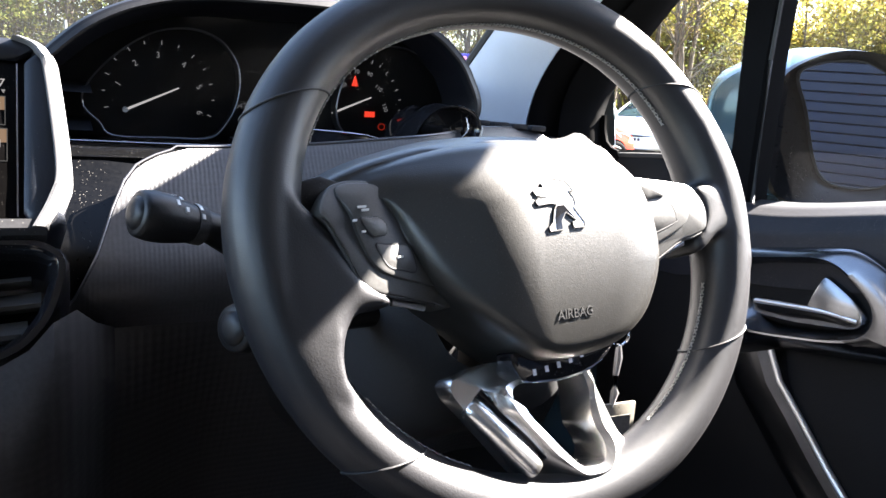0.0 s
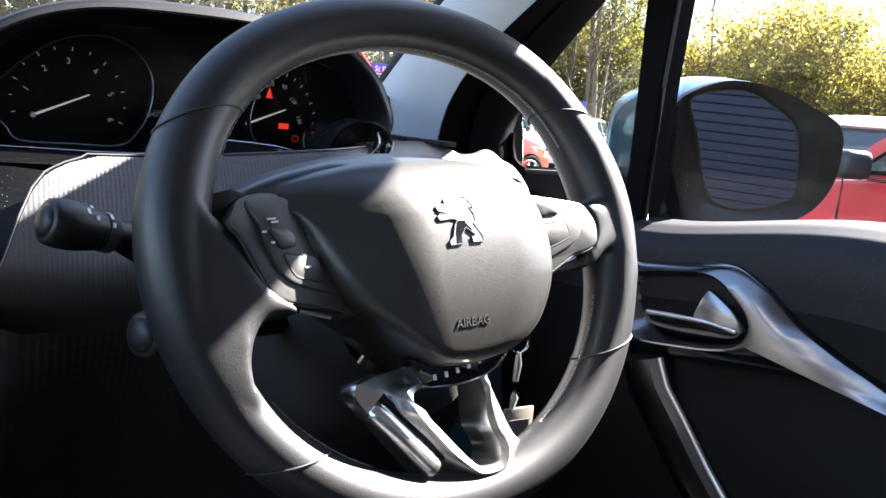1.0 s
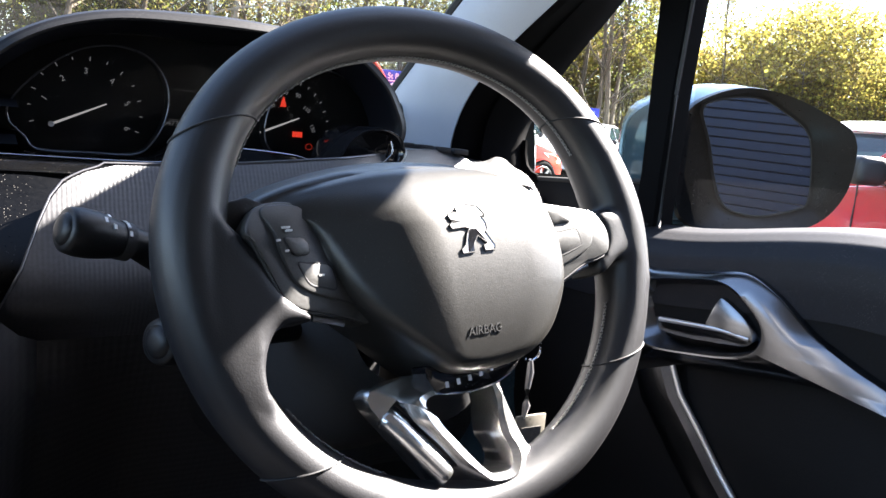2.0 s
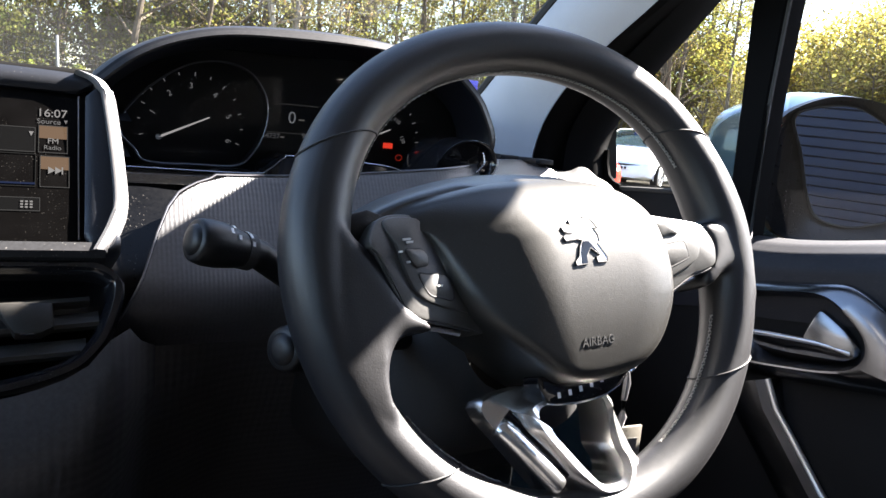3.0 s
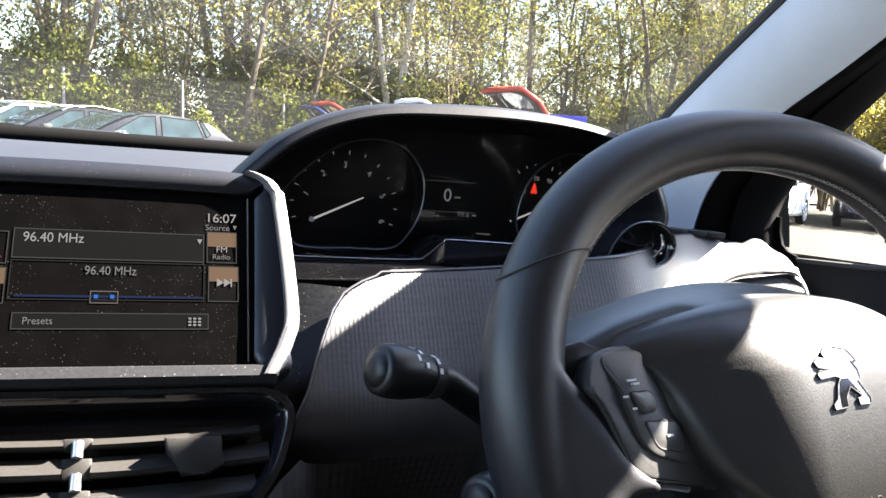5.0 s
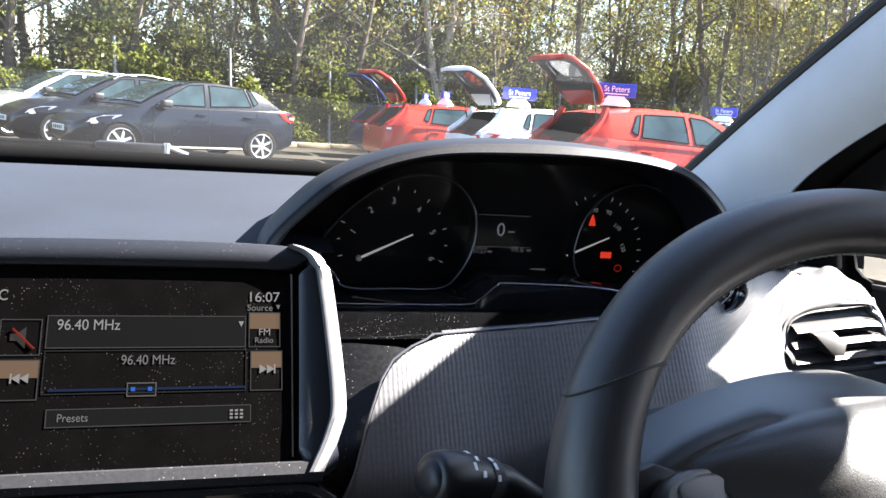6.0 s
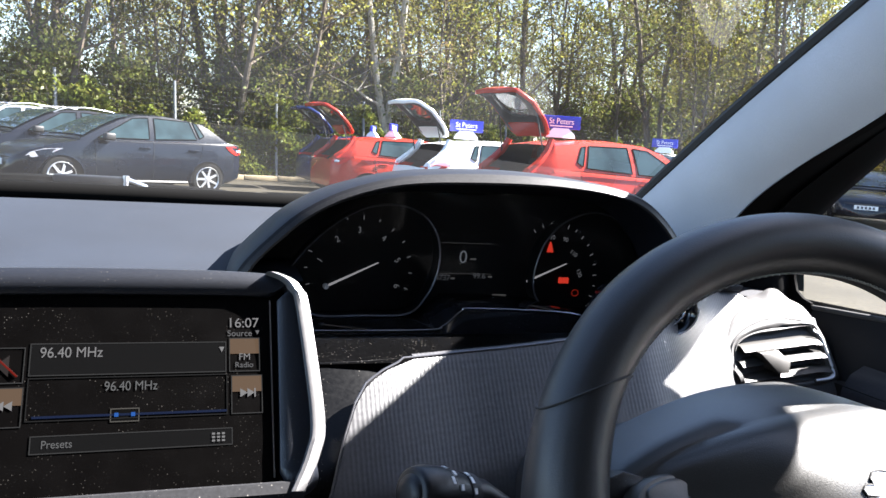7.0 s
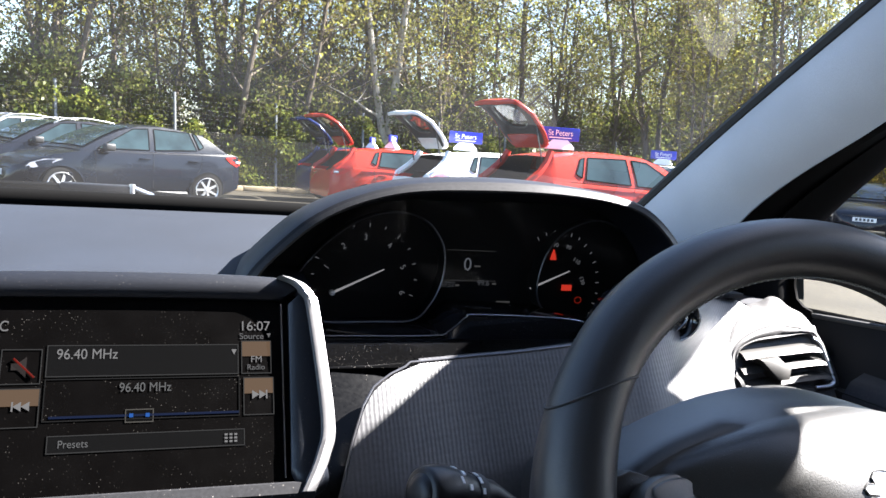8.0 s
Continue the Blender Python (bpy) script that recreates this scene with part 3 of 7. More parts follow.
        for nm, o2, mt, top in (("rocker_switch", smooth_loop(rocker, 42), PANELGREY, 0.0110), ("button", smooth_loop(button, 54), PANELGREY, 0.0106)):
            bm = bmesh.new()
            slab(bm, o2, 0.008, top, 0.0005, dome=0.0006 if nm == "rocker_switch" else 0.0)
            btn = part(nm, bm, mt, cl)
            bm = bmesh.new()
            tube(bm, [(p, q, 0.0101) for p, q in o2], 0.00065, 6, closed=True)
            part("gap", bm, DARK, btn)
        for ob in [cl] + list(cl.children_recursive):
            for vert in ob.data.vertices:
                if vert.co.z > -0.015:
                    vert.co.z += lift + (0.26 * (-vert.co.x - 0.100) - 0.5 * max(0.0, vert.co.y - 0.013) if outline is left else 0.06 * (vert.co.x - 0.100))
    # dark well of the rocker that faces the door
    bm = bmesh.new()
    slab(bm, smooth_loop([(0.0845, 0.0172), (0.0868, 0.0170), (0.0915, 0.0085), (0.0912, 0.0058), (0.0830, 0.0060), (0.0872, 0.0068), (0.0850, 0.0120)], 42), 0.009, 0.0104)
    part("switch_well", bm, DARK, cl)
    # printed icons on the panel beside the stalk
    for x, y, l in ((-0.1075, 0.0158, 0.0045), (-0.1055, 0.0140, 0.0035), (-0.1120, 0.0088, 0.002), (-0.1078, 0.0030, 0.002), (-0.0890, -0.0112, 0.003)):
        bm = bmesh.new()
        z = 0.0127 + 0.26 * (-x - 0.100) - 0.5 * max(0.0, y - 0.013)
        box(bm, x, x + l, y, y + 0.0010, z - 0.001, z + 0.0008)
        part("icon", bm, WHITEINK, w)
    # dark web that ties panel and rim together
    bm = bmesh.new()
    slab(bm, [(-0.1420, 0.0330), (-0.1190, 0.0375), (-0.1090, 0.0330), (-0.1172, 0.0270), (-0.1280, 0.0130), (-0.1370, 0.0200)], -0.020, -0.002, 0.002)
    part("spoke_web", bm, PLAIN, w)
    # lower spoke: a satin V with an open middle
    v_out = [(-0.0600, -0.0775), (-0.0645, -0.0825), (-0.0610, -0.0925), (-0.0475, -0.112), (-0.031, -0.1355), (-0.020, -0.1455), (-0.0052, -0.1530), (0.0163, -0.1576), (0.036, -0.153), (0.0478, -0.1435), (0.046, -0.136), (0.0388, -0.127), (0.0325, -0.110), (0.0275, -0.092), (0.030, -0.078), (0.0, -0.078), (-0.030, -0.0735)]
    v_in = [(-0.0200, -0.0866), (-0.0037, -0.0885), (0.0118, -0.0880), (0.0120, -0.0950), (0.0100, -0.1140), (0.0150, -0.1265), (0.0135, -0.1352), (0.0050, -0.1365), (-0.0018, -0.1342), (-0.0130, -0.1195), (-0.0236, -0.1058), (-0.0279, -0.0985), (-0.0325, -0.0960), (-0.0318, -0.0891)]
    vc = np.array([-0.003, -0.112])
    va = list(np.linspace(-math.pi, math.pi, 97)[:-1])
    vo, vi = polar(smooth_loop(v_out, 120), vc, va), polar(smooth_loop(v_in, 112), vc, va)

    def vl(k, z):
        return [(*(a * (1 - k) + b * k), z - 0.006 * step(-0.10, -0.078, (a * (1 - k) + b * k)[1])) for a, b in zip(vo, vi)]
    bm = bmesh.new()
    loft(bm, [vl(0, -0.02), vl(0.0, -0.009), vl(0.05, -0.005), vl(0.3, -0.002), vl(0.50, 0.001), vl(0.60, 0.0075), vl(0.74, 0.0100), vl(0.93, 0.0085), vl(1.0, 0.003), vl(1.0, -0.02)], cap0=False, cap1=False)
    leg = part("lower_spoke", bm, SPOKE, w, "satin chrome lower spoke")
    # rounded bar along the outer edge, with a dark groove beside it
    bar = smooth_loop([(-0.0575, -0.0925, -0.003), (-0.0480, -0.1050, 0.001), (-0.0375, -0.1195, 0.0035), (-0.0272, -0.1325, 0.0035)], 18, False)
    bm = bmesh.new()
    tube(bm, bar, [0.0052] + [0.0066] * (len(bar) - 2) + [0.0058], 18, up=(0, 0, 1), flat=0.9)
    part("spoke_bar", bm, SPOKE, leg, "satin bar")
    bm = bmesh.new()
    tube(bm, [(x + 0.0075, y + 0.0052, z - 0.0012) for x, y, z in bar], 0.0034, 10)
    part("groove", bm, PIANO, leg, "dark groove")
    return w


steering_wheel = build_steering_wheel()

# column shroud behind the wheel, in two halves
shroud = thing("column_shroud", basis((-0.003, -0.022, 0.945), Vector((1, 0, 0)), up0, wheel_w), "matt black steering column shroud behind the wheel", "column shroud")
for nm, lo_, hi_ in (("upper_shell", 0, 180), ("lower_shell", 181, 359)):
    bm = bmesh.new()
    rows = []
    for d, hw, zt, zb in ((0.045, 0.05, 0.035, -0.08), (0.05, 0.06, 0.045, -0.09), (0.07, 0.075, 0.052, -0.11), (0.12, 0.085, 0.05, -0.12), (0.2, 0.095, 0.04, -0.13), (0.30, 0.10, 0.03, -0.13)):
        row = []
        for a in np.linspace(radians(lo_), radians(hi_), 24):
            c, s = math.cos(a), math.sin(a)
            row.append((hw * math.copysign(abs(c) ** 0.6, c), (zt if s > 0 else -zb) * math.copysign(abs(s) ** 0.7, s), -d))
        rows.append(row)
    loft(bm, rows, closed=False)
    part(nm, bm, DARK, shroud)


# ---- stalks ----
def build_stalk(name, end, collar, root, r, label):
    st = thing(name, Matrix.Translation(root), label, "stalk")
    e, c, b = (Vector(q) - Vector(root) for q in (end, collar, root))
    way = (c - e).normalized()
    bm = bmesh.new()
    path = [e, e + way * 0.001, e + way * 0.003, e + way * 0.008, e + way * 0.016, e + way * 0.024, c]
    tube(bm, path, [r * 0.84, r * 0.95, r * 1.0, r * 1.06, r * 1.05, r * 0.95, r * 0.80], 32)
    head = part("twist_knob", bm, STALKBLACK, st, "black knob")
    bm = bmesh.new()
    tube(bm, [e - way * 0.0030, e - way * 0.0022, e - way * 0.0004, e + way * 0.001], [r * 0.30, r * 0.56, r * 0.70, r * 0.74], 28)
    part("end_button", bm, STALKBLACK, head)
    bm = bmesh.new()
    tube(bm, [c - way * 0.001, c + way * 0.0055], r * 0.86, 28)
    part("collar", bm, DARK, st)
    bm = bmesh.new()
    tube(bm, [c + way * 0.005, c + way * 0.012, c.lerp(b, 0.5), b], [r * 0.74, r * 0.7, r * 0.58, r * 0.55], 20)
    part("arm", bm, STALKBLACK, st)
    side = way.cross(Vector((0, 0, 1))).normalized()
    upw = side.cross(way)
    for i, (al, ang, ln) in enumerate(((0.018, 50, 0.004), (0.021, 70, 0.003), (0.019, 95, 0.0035), (0.023, 35, 0.003), (0.0335, 60, 0.004), (0.0335, 85, 0.0035), (0.034, 30, 0.003))):
        a = radians(ang)
        q = e + way * al + (side * math.cos(a) + upw * math.sin(a)) * (r * (1.0 if al < 0.03 else 0.84))
        bm = bmesh.new()
        box(bm, -ln / 2, ln / 2, -0.0006, 0.0006, -0.0004, 0.0006)
        for v in bm.verts:
            v.co = q + way * v.co.y * 1.5 + (upw * math.cos(a) - side * math.sin(a)) * v.co.x + (side * math.cos(a) + upw * math.sin(a)) * v.co.z
        part("icon", bm, WHITEINK, head)
    return st


build_stalk("indicator_stalk", (-0.209, 0.0425, 0.942), (-0.1785, 0.053, 0.934), (-0.07, 0.09, 0.865), 0.0132, "black indicator stalk with white icons on its knob")
build_stalk("cruise_stalk", (-0.166, -0.002, 0.888), (-0.146, 0.01, 0.885), (-0.05, 0.04, 0.88), 0.013, "short black cruise control stalk under the indicator stalk")

# ---- instrument binnacle ----
HOOD = [(-0.262, 0.955), (-0.274, 0.985), (-0.272, 1.009), (-0.247, 1.038), (-0.222, 1.059), (-0.188, 1.076), (-0.142, 1.088), (-0.074, 1.0935), (-0.011, 1.093), (0.046, 1.087), (0.082, 1.076), (0.110, 1.054), (0.124, 1.033), (0.1325, 1.011), (0.128, 0.991), (0.113, 0.973), (0.09, 0.955)]


def hood_loop(k, y, dz=0.0, shrink=0.0):
    c = np.array([-0.07, 0.985])
    out = []
    for x, z in smooth_loop(HOOD, 96, False):
        d = np.array([x, z]) - c
        q = c + d * (1 - shrink / np.linalg.norm(d)) * k
        out.append((q[0], y, q[1] + dz))
    return out


def build_cluster():
    th = thing("instrument_cluster", pose(0, 0, 0), "black hooded instrument cluster with lit dials and red warning lights", "instrument cluster")
    bm = bmesh.new()
    loft(bm, [hood_loop(1, 0.345, 0, 0.021), hood_loop(1, 0.306, 0, 0.013), hood_loop(1, 0.297, 0, 0.0095), hood_loop(1, 0.294, 0, 0.006), hood_loop(1, 0.296, 0, 0.002), hood_loop(1, 0.301, 0, 0.0), hood_loop(1, 0.33, 0.0, -0.001), hood_loop(0.985, 0.38, -0.003), hood_loop(0.93, 0.46, -0.018), hood_loop(0.8, 0.54, -0.04)], closed=False)
    part("hood", bm, HOODBLACK, th, "dusty soft black hood")
    bm = bmesh.new()
    loft(bm, [hood_loop(1, 0.2935, 0, 0.0105), hood_loop(1, 0.2925, 0, 0.0085), hood_loop(1, 0.2945, 0, 0.0045)], closed=False)
    part("hood_edge", bm, PLAIN, th, "gloss black rim")
    # dial plate
    bm = bmesh.new()
    lp = [(x, z) for x, y, z in hood_loop(1, 0, 0, 0.012)]
    plate(bm, [(x, 0.365, z) for x, z in lp])
    part("dial_plate", bm, LENSBLACK, th, "black dial plate", smooth=0)
    # lower black sill with a raised middle
    bm = bmesh.new()
    top = [(-0.268, 0.962), (-0.21, 0.9615), (-0.118, 0.9615), (-0.102, 0.9655), (-0.088, 0.977), (-0.076, 0.9795), (0.01, 0.976), (0.05, 0.967), (0.118, 0.966)]
    tp = smooth_loop(top, 64, False)
    loft(bm, [[(x, 0.362, z + 0.001) for x, z in tp], [(x, 0.302, z) for x, z in tp], [(x, 0.299, z - 0.0015) for x, z in tp], [(x, 0.296, 0.95) for x, z in tp]], closed=False)
    part("lower_sill", bm, PIANO, th, "gloss black sill")
    # thin metal tube that draws the highlight along the gloss edge
    bm = bmesh.new()
    tube(bm, [(x, 0.2992, z + 0.0002) for x, z in tp], 0.0007, 6)
    part("sill_edge", bm, GUNMETAL, th)
    # rings
    tach = [(-0.212, 0.975), (-0.201, 0.964), (-0.160, 0.9635), (-0.120, 0.965), (-0.104, 0.98), (-0.0955, 0.999), (-0.0935, 1.018), (-0.098, 1.036), (-0.113, 1.053), (-0.138, 1.0595), (-0.169, 1.053), (-0.199, 1.032), (-0.222, 1.005), (-0.224, 0.988)]
    spd = [(-0.001, 0.995), (0.003, 1.02), (0.012, 1.037), (0.028, 1.052), (0.055, 1.061), (0.083, 1.055), (0.105, 1.039), (0.122, 1.018), (0.132, 0.998), (0.129, 0.982), (0.118, 0.971), (0.09, 0.967), (0.055, 0.9665), (0.025, 0.9685), (0.006, 0.977)]
    for nm, ring in (("tachometer", tach), ("speedometer", spd)):
        bm = bmesh.new()
        tube(bm, [(x, 0.345, z) for x, z in smooth_loop(ring, 120)], 0.0009, 6, closed=True)
        dial = part(nm, bm, RINGDARK, th, "chrome-edged dial")
        bm = bmesh.new()
        o = smooth_loop(ring, 120)
        loft(bm, [[(x, 0.345, z) for x, z in o], [(x, 0.3635, z) for x, z in o]], cap0=False, cap1=False)
        part("dial_wall", bm, LENSBLACK, dial)
        if nm == "tachometer":
            hub = (-0.190, 0.986)
            labels = [("1", -0.1955, 1.008), ("2", -0.1815, 1.0265), ("3", -0.1625, 1.0350), ("4", -0.1405, 1.0285), ("5", -0.1270, 1.0095), ("6", -0.1265, 0.9865)]
            centre, rad = (-0.161, 1.0), (0.041, 0.043)
            needle_to = (-0.145, 1.0075)
        else:
            hub = (-0.001, 0.993)
            labels = [("50", 0.0105, 1.021), ("70", 0.0235, 1.035), ("90", 0.0375, 1.0335), ("110", 0.0475, 1.0205), ("130", 0.0555, 1.0015)]
            centre, rad = (0.027, 0.995), (0.040, 0.049)
            needle_to = (0.039, 1.0105)
        for tx, x, z in labels:
            tilt = -(math.degrees(math.atan2(x - centre[0], z - centre[1])) * (0.85 if nm == "speedometer" else 0.75))
            lettering("numeral", tx, 0.0075 if len(tx) < 2 else 0.0058, WHITEINK_LIT, dial, pose(x, 0.3615, z) @ pose(0, 0, 0, 90, 0, 0) @ pose(0, 0, 0, 0, 0, tilt) @ pose(0, -0.0022, 0), 0.0001, "CENTER")
        for i in range(13 if nm == "tachometer" else 14):
            a = radians(196 - i * 18.0) if nm == "tachometer" else radians(120 - i * 11.5)
            x, z = centre[0] + math.cos(a) * (rad[0] + 0.0055), centre[1] + math.sin(a) * (rad[1] + 0.0035)
            bm = bmesh.new()
            box(bm, -0.0022 if i % 2 == 0 else -0.0012, 0.0014, -0.0003, 0.0003, -0.00035, 0.00035, m=pose(x, 0.3615, z) @ pose(0, 0, 0, 0, -math.degrees(a), 0))
            part("tick", bm, WHITEINK_LIT, dial)
        bm = bmesh.new()
        h, n2 = Vector((hub[0], 0.3585, hub[1])), Vector((needle_to[0], 0.3585, needle_to[1]))
        tube(bm, [h, n2], [0.0011, 0.0006], 8)
        nd = part("needle", bm, NEEDLE, dial, "white needle")
        if nm == "tachometer":
            bm = bmesh.new()
            tube(bm, [h + Vector((0, 0.003, 0)), h + Vector((0, -0.001, 0))], 0.0024, 16)
            part("needle_cap", bm, WHITEINK, nd)
    # fuel gauge marks
    for i, (x, z, l, g) in enumerate(((0.101, 1.001, 0.005, 20), (0.107, 1.0, 0.005, 10), (0.099, 0.9945, 0.004, 35), (0.0955, 0.9885, 0.004, 50), (0.094, 0.982, 0.004, 70), (0.104, 0.992, 0.003, 20), (0.102, 0.9805, 0.003, 60), (0.098, 0.975, 0.003, 80))):
        bm = bmesh.new()
        box(bm, -l / 2, l / 2, -0.0003, 0.0003, -0.0005, 0.0005, m=pose(x, 0.3615, z) @ pose(0, 0, 0, 0, -g + 10, 0))
        part("fuel_mark", bm, WHITEINK_LIT, th)
    # warning lights
    bm = bmesh.new()
    slab(bm, [(0.0195, 1.0205), (0.0255, 1.0205), (0.0240, 1.0265), (0.0225, 1.0305), (0.021, 1.0265)], 0.3635, 0.3615, axes="xzy")
    part("warning_light", bm, GLOW_RED, th, "red belt warning light")
    bm = bmesh.new()
    for x0, x1 in ((0.0345, 0.0372), (0.0380, 0.0410), (0.0418, 0.0445)):
        slab(bm, [(x0, 0.991), (x1, 0.991), (x1, 0.9965), (x0, 0.9965)], 0.3635, 0.3615, axes="xzy")
    part("warning_light", bm, GLOW_RED, th, "red brake warning light")
    bm = bmesh.new()
    tube(bm, [(0.0525 + 0.0035 * math.cos(a), 0.3615, 0.982 + 0.003 * math.sin(a)) for a in [2 * math.pi * k / 16 for k in range(16)]], 0.0004, 6, closed=True)
    part("warning_light", bm, GLOW_REDDIM, th, "dim red warning ring")
    # middle display
    for z, x0, x1 in ((1.0265, -0.0865, -0.0385), (0.9985, -0.09, -0.036)):
        bm = bmesh.new()
        box(bm, x0, x1, 0.3612, 0.3616, z, z + 0.0003)
        part("display_line", bm, GLOW_LINE, th)
    R = pose(0, 0, 0, 90, 0, 0)
    lettering("digits", "0", 0.0165, GLOW_DIM, th, pose(-0.0693, 0.3612, 1.0085) @ R, 0.0001)
    lettering("digits", "04737", 0.0072, GLOW_FAINT, th, pose(-0.0945, 0.3612, 0.9925) @ R, 0.0001)
    lettering("digits", "99.6", 0.0072, GLOW_FAINT, th, pose(-0.0545, 0.3612, 0.9945) @ R, 0.0001)
    for x, z, l in ((-0.0585, 1.0115, 0.006), (-0.076, 0.9935, 0.004), (-0.0395, 0.9955, 0.004), (-0.0635, 0.976, 0.006), (-0.0485, 0.977, 0.007), (-0.034, 0.9785, 0.014)):
        bm = bmesh.new()
        box(bm, x, x + l, 0.3609, 0.3613, z, z + 0.0016)
        part("display_mark", bm, GLOW_LINE, th)
    # clear cover
    bm = bmesh.new()
    plate(bm, [(x, 0.343 + 0.06 * (1.0 - z) * 0.2, z) for x, z in lp])
    cover = part("clear_cover", bm, COVER, th, "clear dial cover", smooth=0)
    cover.visible_shadow = False
    return th


WHITEINK_LIT = glowing("dial_print", (0.8, 0.82, 0.85), 0.11)
NEEDLE = glowing("needle_white", (0.85, 0.85, 0.85), 0.30)
GLOW_REDDIM = glowing("warning_red_dim", (1.0, 0.05, 0.02), 0.18)
GLOW_FAINT = glowing("display_faint", (0.55, 0.58, 0.62), 0.09)
COVER = thin_glass("cover_glass", (0.96, 0.96, 0.96), 0.1)
build_cluster()

# ---- dashboard ----
dash = thing("dashboard", pose(0, 0, 0), "black and grey dashboard with a woven-look fascia", "dashboard")
# top pad, from behind the hood to the foot of the windscreen
bm = bmesh.new()


def dash_top(u, v):
    far = 0.60 - 0.05 * (u / 0.6) ** 2
    y = 0.14 + (far - 0.14) * v
    z = 0.985 + 0.047 * step(0.0, 1.0, v) - 0.012 * step(0.1, 0.35, u) - 0.035 * step(0.35, 0.0, v) * step(-0.28, -0.2, u)
    return (u, y, z)


grid_sheet(bm, dash_top, list(np.linspace(-1.05, 0.36, 40)), list(np.linspace(0.0, 1.0, 20)), (0, 0, -0.03))
bmesh.ops.delete(bm, geom=[f for f in bm.faces if f.calc_center_median().y < 0.50 and -0.235 < f.calc_center_median().x < 0.16 or f.calc_center_median().x > 0.06 or f.calc_center_median().y < 0.30 and f.calc_center_median().x > -0.27], context="FACES")
part("top_pad", bm, DASHTOP, dash, "grey grained top pad")
# lip and black cowl under the windscreen
bm = bmesh.new()
tube(bm, smooth_loop([(-1.0, 0.56, 1.03), (-0.6, 0.602, 1.0345), (-0.3, 0.606, 1.0355), (0.0, 0.597, 1.034), (0.3, 0.56, 1.03)], 40, False), 0.0115, 10)
part("screen_seal", bm, SEALBLACK, dash, "black rubber seal")
# fascia on the driver's side
EDGE = [(0.78, -0.27), (0.84, -0.258), (0.853, -0.252), (0.871, -0.237), (0.898, -0.223), (0.927, -0.212), (0.944, -0.204), (0.955, -0.195), (0.963, -0.178), (0.967, -0.16)]


def fascia_y(x, z):
    back = 0.150 * step(0.02, 0.24, x)
    under = max(0.0, 0.900 - z)
    return 0.205 + 0.67 * (z - 0.965) + back - 0.015 * step(-0.11, -0.21, x) + min(15.0 * under * under, 1.35 * under - 0.0304 if under > 0.045 else 1.0)


def fascia_top(x):
    return 0.9655 + 0.022 * step(-0.16, 0.16, x) - 0.03 * step(0.225, 0.30, x)


bm = bmesh.new()
rows = []
for k in np.linspace(0, 1, 26):
    row = []
    for j, s in enumerate(np.linspace(0, 1, 60)):
        z0 = 0.845 + (0.967 - 0.845) * k
        xl = curve_at(EDGE, z0)
        x = xl + (0.34 - xl) * s
        z = 0.845 + (fascia_top(x) - 0.845) * k
        row.append((x, fascia_y(x, z), z))
    rows.append(row)
front = rows[-1]
rows.append([(x, y + 0.0015, z + 0.0015) for x, y, z in front])
rows.append([(x, y + 0.006, z + 0.002) for x, y, z in front])
rows.append([(x, y + 0.010, z - 0.002) for x, y, z in front])
rs = loft(bm, rows, closed=False)
side = [r[0] for r in rs[:26]]
back_side = [bm.verts.new(v.co + Vector((0.001, 0.004, -0.001))) for v in side]
deep = [bm.verts.new(v.co + Vector((0.004, 0.012, -0.003))) for v in side]
for a, b in ((side, back_side), (back_side, deep)):
    for i in range(25):
        bm.faces.new((a[i], a[i + 1], b[i + 1], b[i]))
part("fascia", bm, WEAVE, dash, "black woven-look fascia")
bm = bmesh.new()
edge_line = [(curve_at(EDGE, z) - 0.001, fascia_y(curve_at(EDGE, z), z) - 0.0003, z) for z in np.linspace(0.83, 0.9645, 40)] + [(x, fascia_y(x, fascia_top(x)) + 0.0005, fascia_top(x) + 0.0015) for x in np.linspace(-0.168, 0.09, 30)]
tube(bm, edge_line, 0.0008, 8)
part("fascia_edge", bm, RINGDARK, dash, "thin satin edge")
# gloss black panel between the screen, the dials and the fascia
bm = bmesh.new()


def gloss(u, v):
    x = -0.55 + u * 0.58
    z = 0.83 + v * 0.126
    return (x, fascia_y(min(max(x, -0.21), 0.0), z) + 0.009 + 0.035 * step(0.5, 1.0, v), z)


grid_sheet(bm, gloss, list(np.linspace(0, 1, 20)), list(np.linspace(0, 1, 12)))
part("gloss_panel", bm, DUSTYGLOSS, dash, "dusty gloss black panel")
bm = bmesh.new()
grid_sheet(bm, lambda u, v: (-0.55 + 0.62 * u, 0.225 + 0.09 * v, 0.9555 + 0.004 * v), list(np.linspace(0, 1, 16)), [0, 0.5, 1], (0, 0, -0.01))
part("gloss_shelf", bm, DUSTYGLOSS, dash)
# oval end piece beside the dials
bm = bmesh.new()
ov = smooth_loop([(0.0346, 0.9696), (0.0566, 0.9671), (0.0743, 0.9681), (0.0925, 0.9728), (0.1018, 0.9818), (0.1033, 0.9935), (0.0957, 1.0042), (0.0793, 1.0093), (0.059, 1.0063), (0.0427, 0.992)], 60)


def pod_ring(k, y):
    return [(0.0733 + (x - 0.0733) * k, y, 0.9869 + (z - 0.9869) * k) for x, z in ov]


